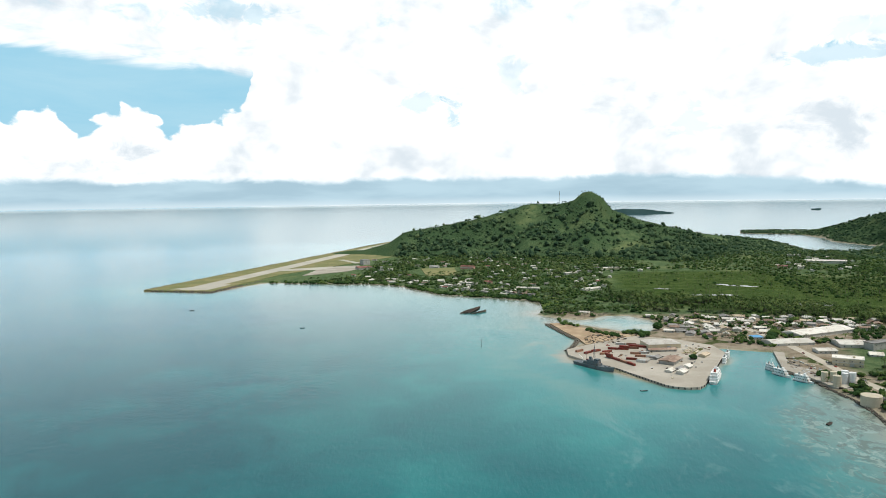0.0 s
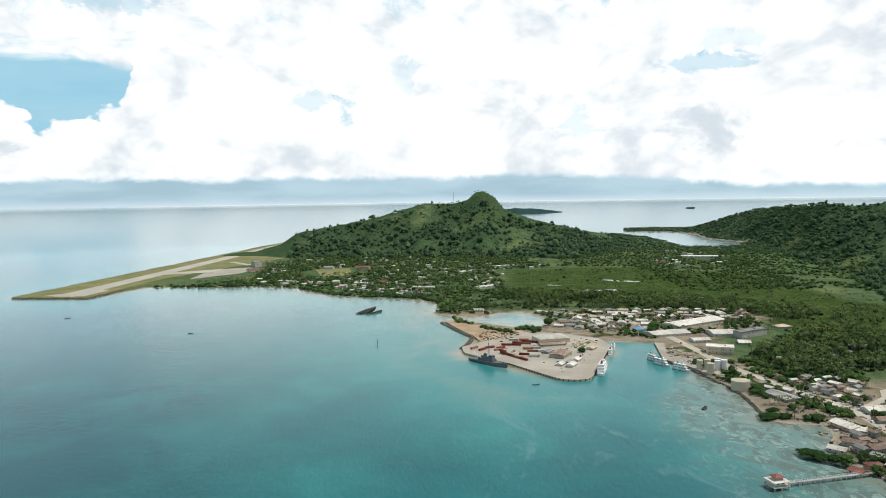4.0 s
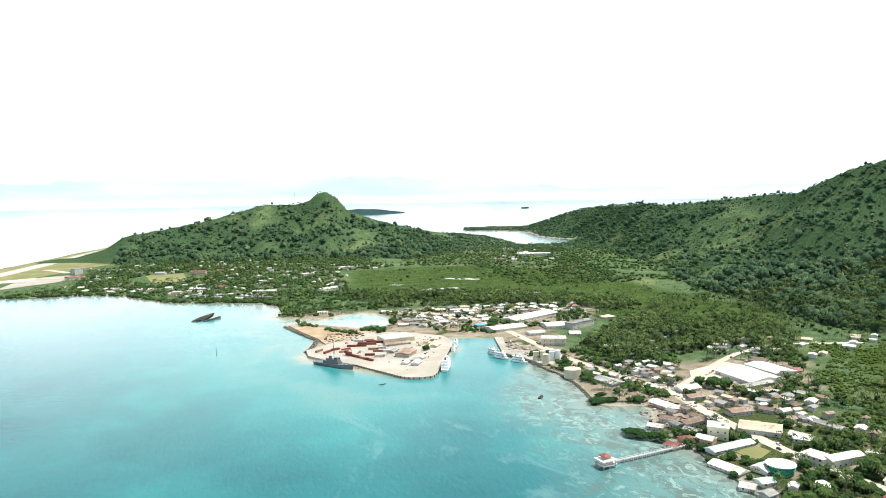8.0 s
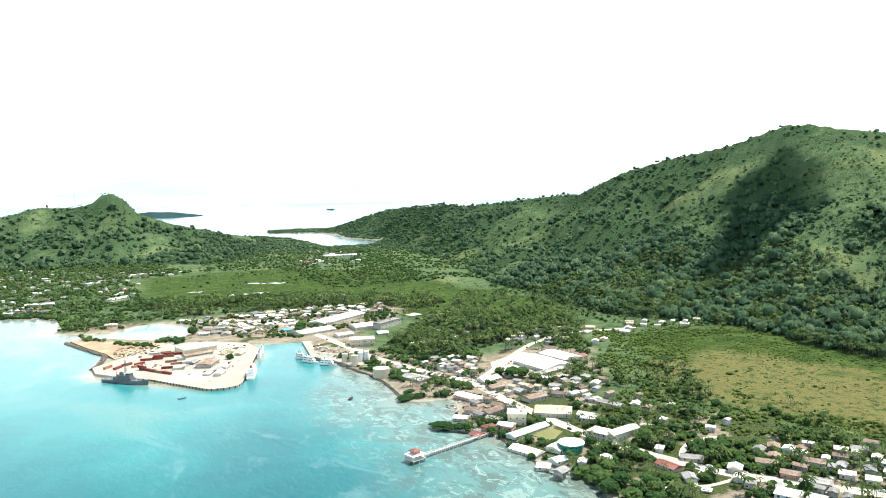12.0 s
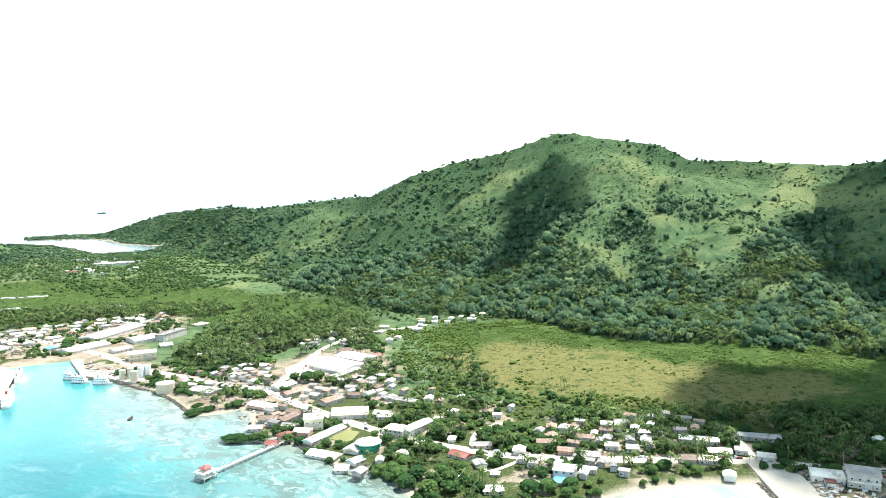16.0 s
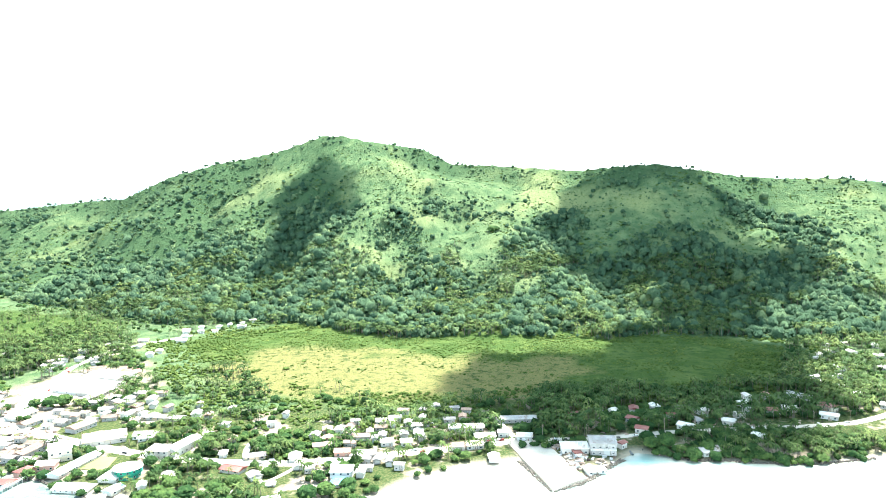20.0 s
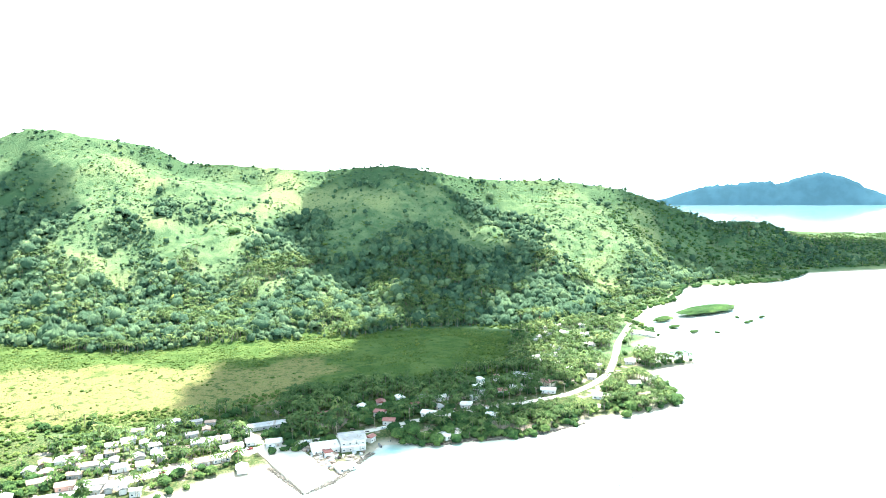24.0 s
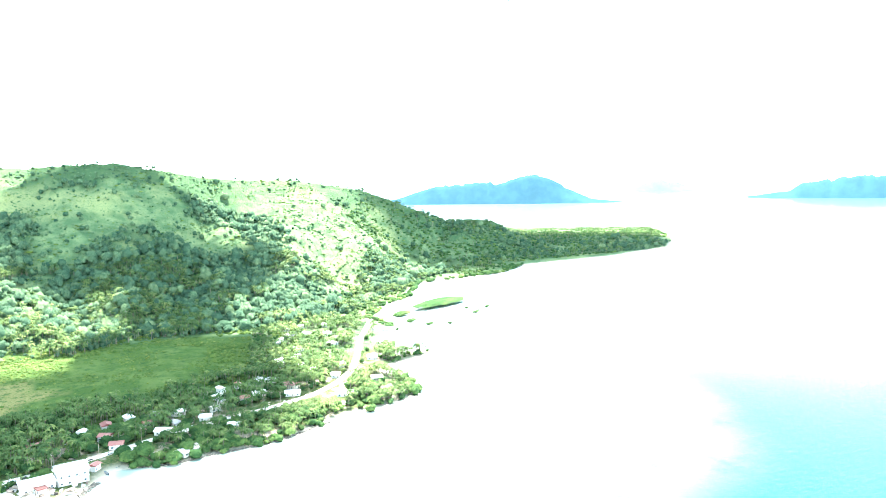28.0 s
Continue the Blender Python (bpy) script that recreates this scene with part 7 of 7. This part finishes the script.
SCRAP = (RUST_ROOF, GREY_WALL, WOOD, PALE_STEEL, RUSTY_IRON)
heap("scrap_heap", [(508, 84), (450, 50), (470, 38), (492, 30), (508, 52)], 150, 2.2, SCRAP, "scrap, timber and rubble lying in the jetty yard", "scrap", 1)
heap("yard_goods", [(175, 842), (205, 862), (300, 890), (325, 850), (300, 790), (262, 730), (235, 700), (215, 760)], 90, 1.8, SCRAP + (BROWN_STEEL, TAN_TANK), "pallets, machines and goods standing on the wharf", "goods", 2, 2.6)
heap("yard_goods", [(372, 770), (396, 820), (402, 760), (404, 700), (380, 660), (376, 700)], 110, 2.2, SCRAP + (TAN_TANK,), "scrap and goods heaped along the worn quay", "goods", 3)
heap("yard_goods", [(340, 1085), (470, 1060), (600, 1010), (560, 940), (420, 930), (350, 905), (310, 960)], 420, 2.6, SCRAP + (RUST_ROOF, GREY_ROOF, WOOD), "sheds, fences and clutter between the houses", "clutter", 4)
heap("yard_goods", [(360, 500), (430, 610), (470, 600), (450, 530), (420, 430), (362, 420)], 220, 2.0, SCRAP + (RUST_ROOF, GREY_ROOF), "sheds, fences and clutter between the houses", "clutter", 5)
heap("yard_goods", [(420, 250), (520, 230), (560, 120), (480, 120), (430, 180), (400, 200)], 170, 1.6, SCRAP + (RUST_ROOF, WOOD), "huts, fences and clutter in the village yards", "clutter", 6)
heap("yard_goods", [(520, 60), (600, 50), (650, -120), (600, -130), (540, 0)], 90, 1.6, SCRAP + (RUST_ROOF, WOOD), "huts, fences and clutter in the village yards", "clutter", 7)
heap("wharf_stack", [(292, 812), (312, 842), (300, 850), (280, 818)], 60, 2.4, (TAN_TANK, LAWN, TAN_ROOF), "yellow machines and stacked goods on the wharf", "goods", 8, 2.6)
heap("rubble", [(215, 880), (250, 925), (262, 930), (240, 950), (190, 940), (182, 890)], 120, 2.0, (DIRT, DARK_STONE, WOOD), "heaps of earth and rubble on the causeway", "rubble", 9, 2.3)


def weir(line, label):
    """A fish weir: short stakes set in the shallows."""
    s = Solid()
    r = random.Random(len(line) + int(line[0][0]))
    for (ax, ay), (bx, by) in zip(line, line[1:]):
        d = math.hypot(bx - ax, by - ay)
        for k in range(int(d / 2.2)):
            u = k / (d / 2.2)
            s.drum(ax + (bx - ax) * u + r.uniform(-0.5, 0.5), ay + (by - ay) * u + r.uniform(-0.5, 0.5), -0.8, r.uniform(0.5, 1.2), 0.35, 0.25, 5)
    tagged(new("fish_weir", s.mesh("fish_weir", DARK_STONE)), label, "fish weir", kind="stuff")


weir([(1237, -585), (1170, -600), (1125, -619), (1087, -673)], "low dark line of stakes and stones in the shallows")
weir([(1092, -520), (1040, -505), (990, -512), (953, -516), (962, -560), (989, -587)], "low dark line of stakes and stones in the shallows")
weir([(405, -60), (400, -110), (440, -150)], "low dark line of stakes and stones in the shallows")
weir([(335, 262), (318, 255), (300, 262)], "low dark line of stakes and stones in the shallows")
for x, y, turn in ((335, 285, 20), (322, 268, 80), (312, 262, 50)):
    skiff(x, y, turn, "small open boat lying in the shallow water")


def power_pole(x, y, turn):
    ob = thing("power_pole", standing(x, y, turn), "slender grey power pole with cross arms beside the road", "pole", "power poles")
    part("shaft", Solid().drum(0, 0, 0, 10, 0.16, 0.1, 6), WOOD, ob)
    part("cross_arm", Solid().box(-1.1, 1.1, -0.07, 0.07, 9.2, 9.35), WOOD, ob)
    part("insulator", Solid().drum(-1.0, 0, 9.36, 9.6, 0.08, sides=5).drum(1.0, 0, 9.36, 9.6, 0.08, sides=5), WHITE_PAINT, ob)


for (ax, ay), (bx, by) in zip(MAIN_STREET[6:], MAIN_STREET[7:]):
    power_pole(ax + 5.2, ay, math.degrees(math.atan2(by - ay, bx - ax)) + 90)
for (ax, ay), (bx, by) in zip(SHORE_STREET[1:12], SHORE_STREET[2:13]):
    power_pole(ax + 4.2, ay + 1.5, math.degrees(math.atan2(by - ay, bx - ax)) + 90)
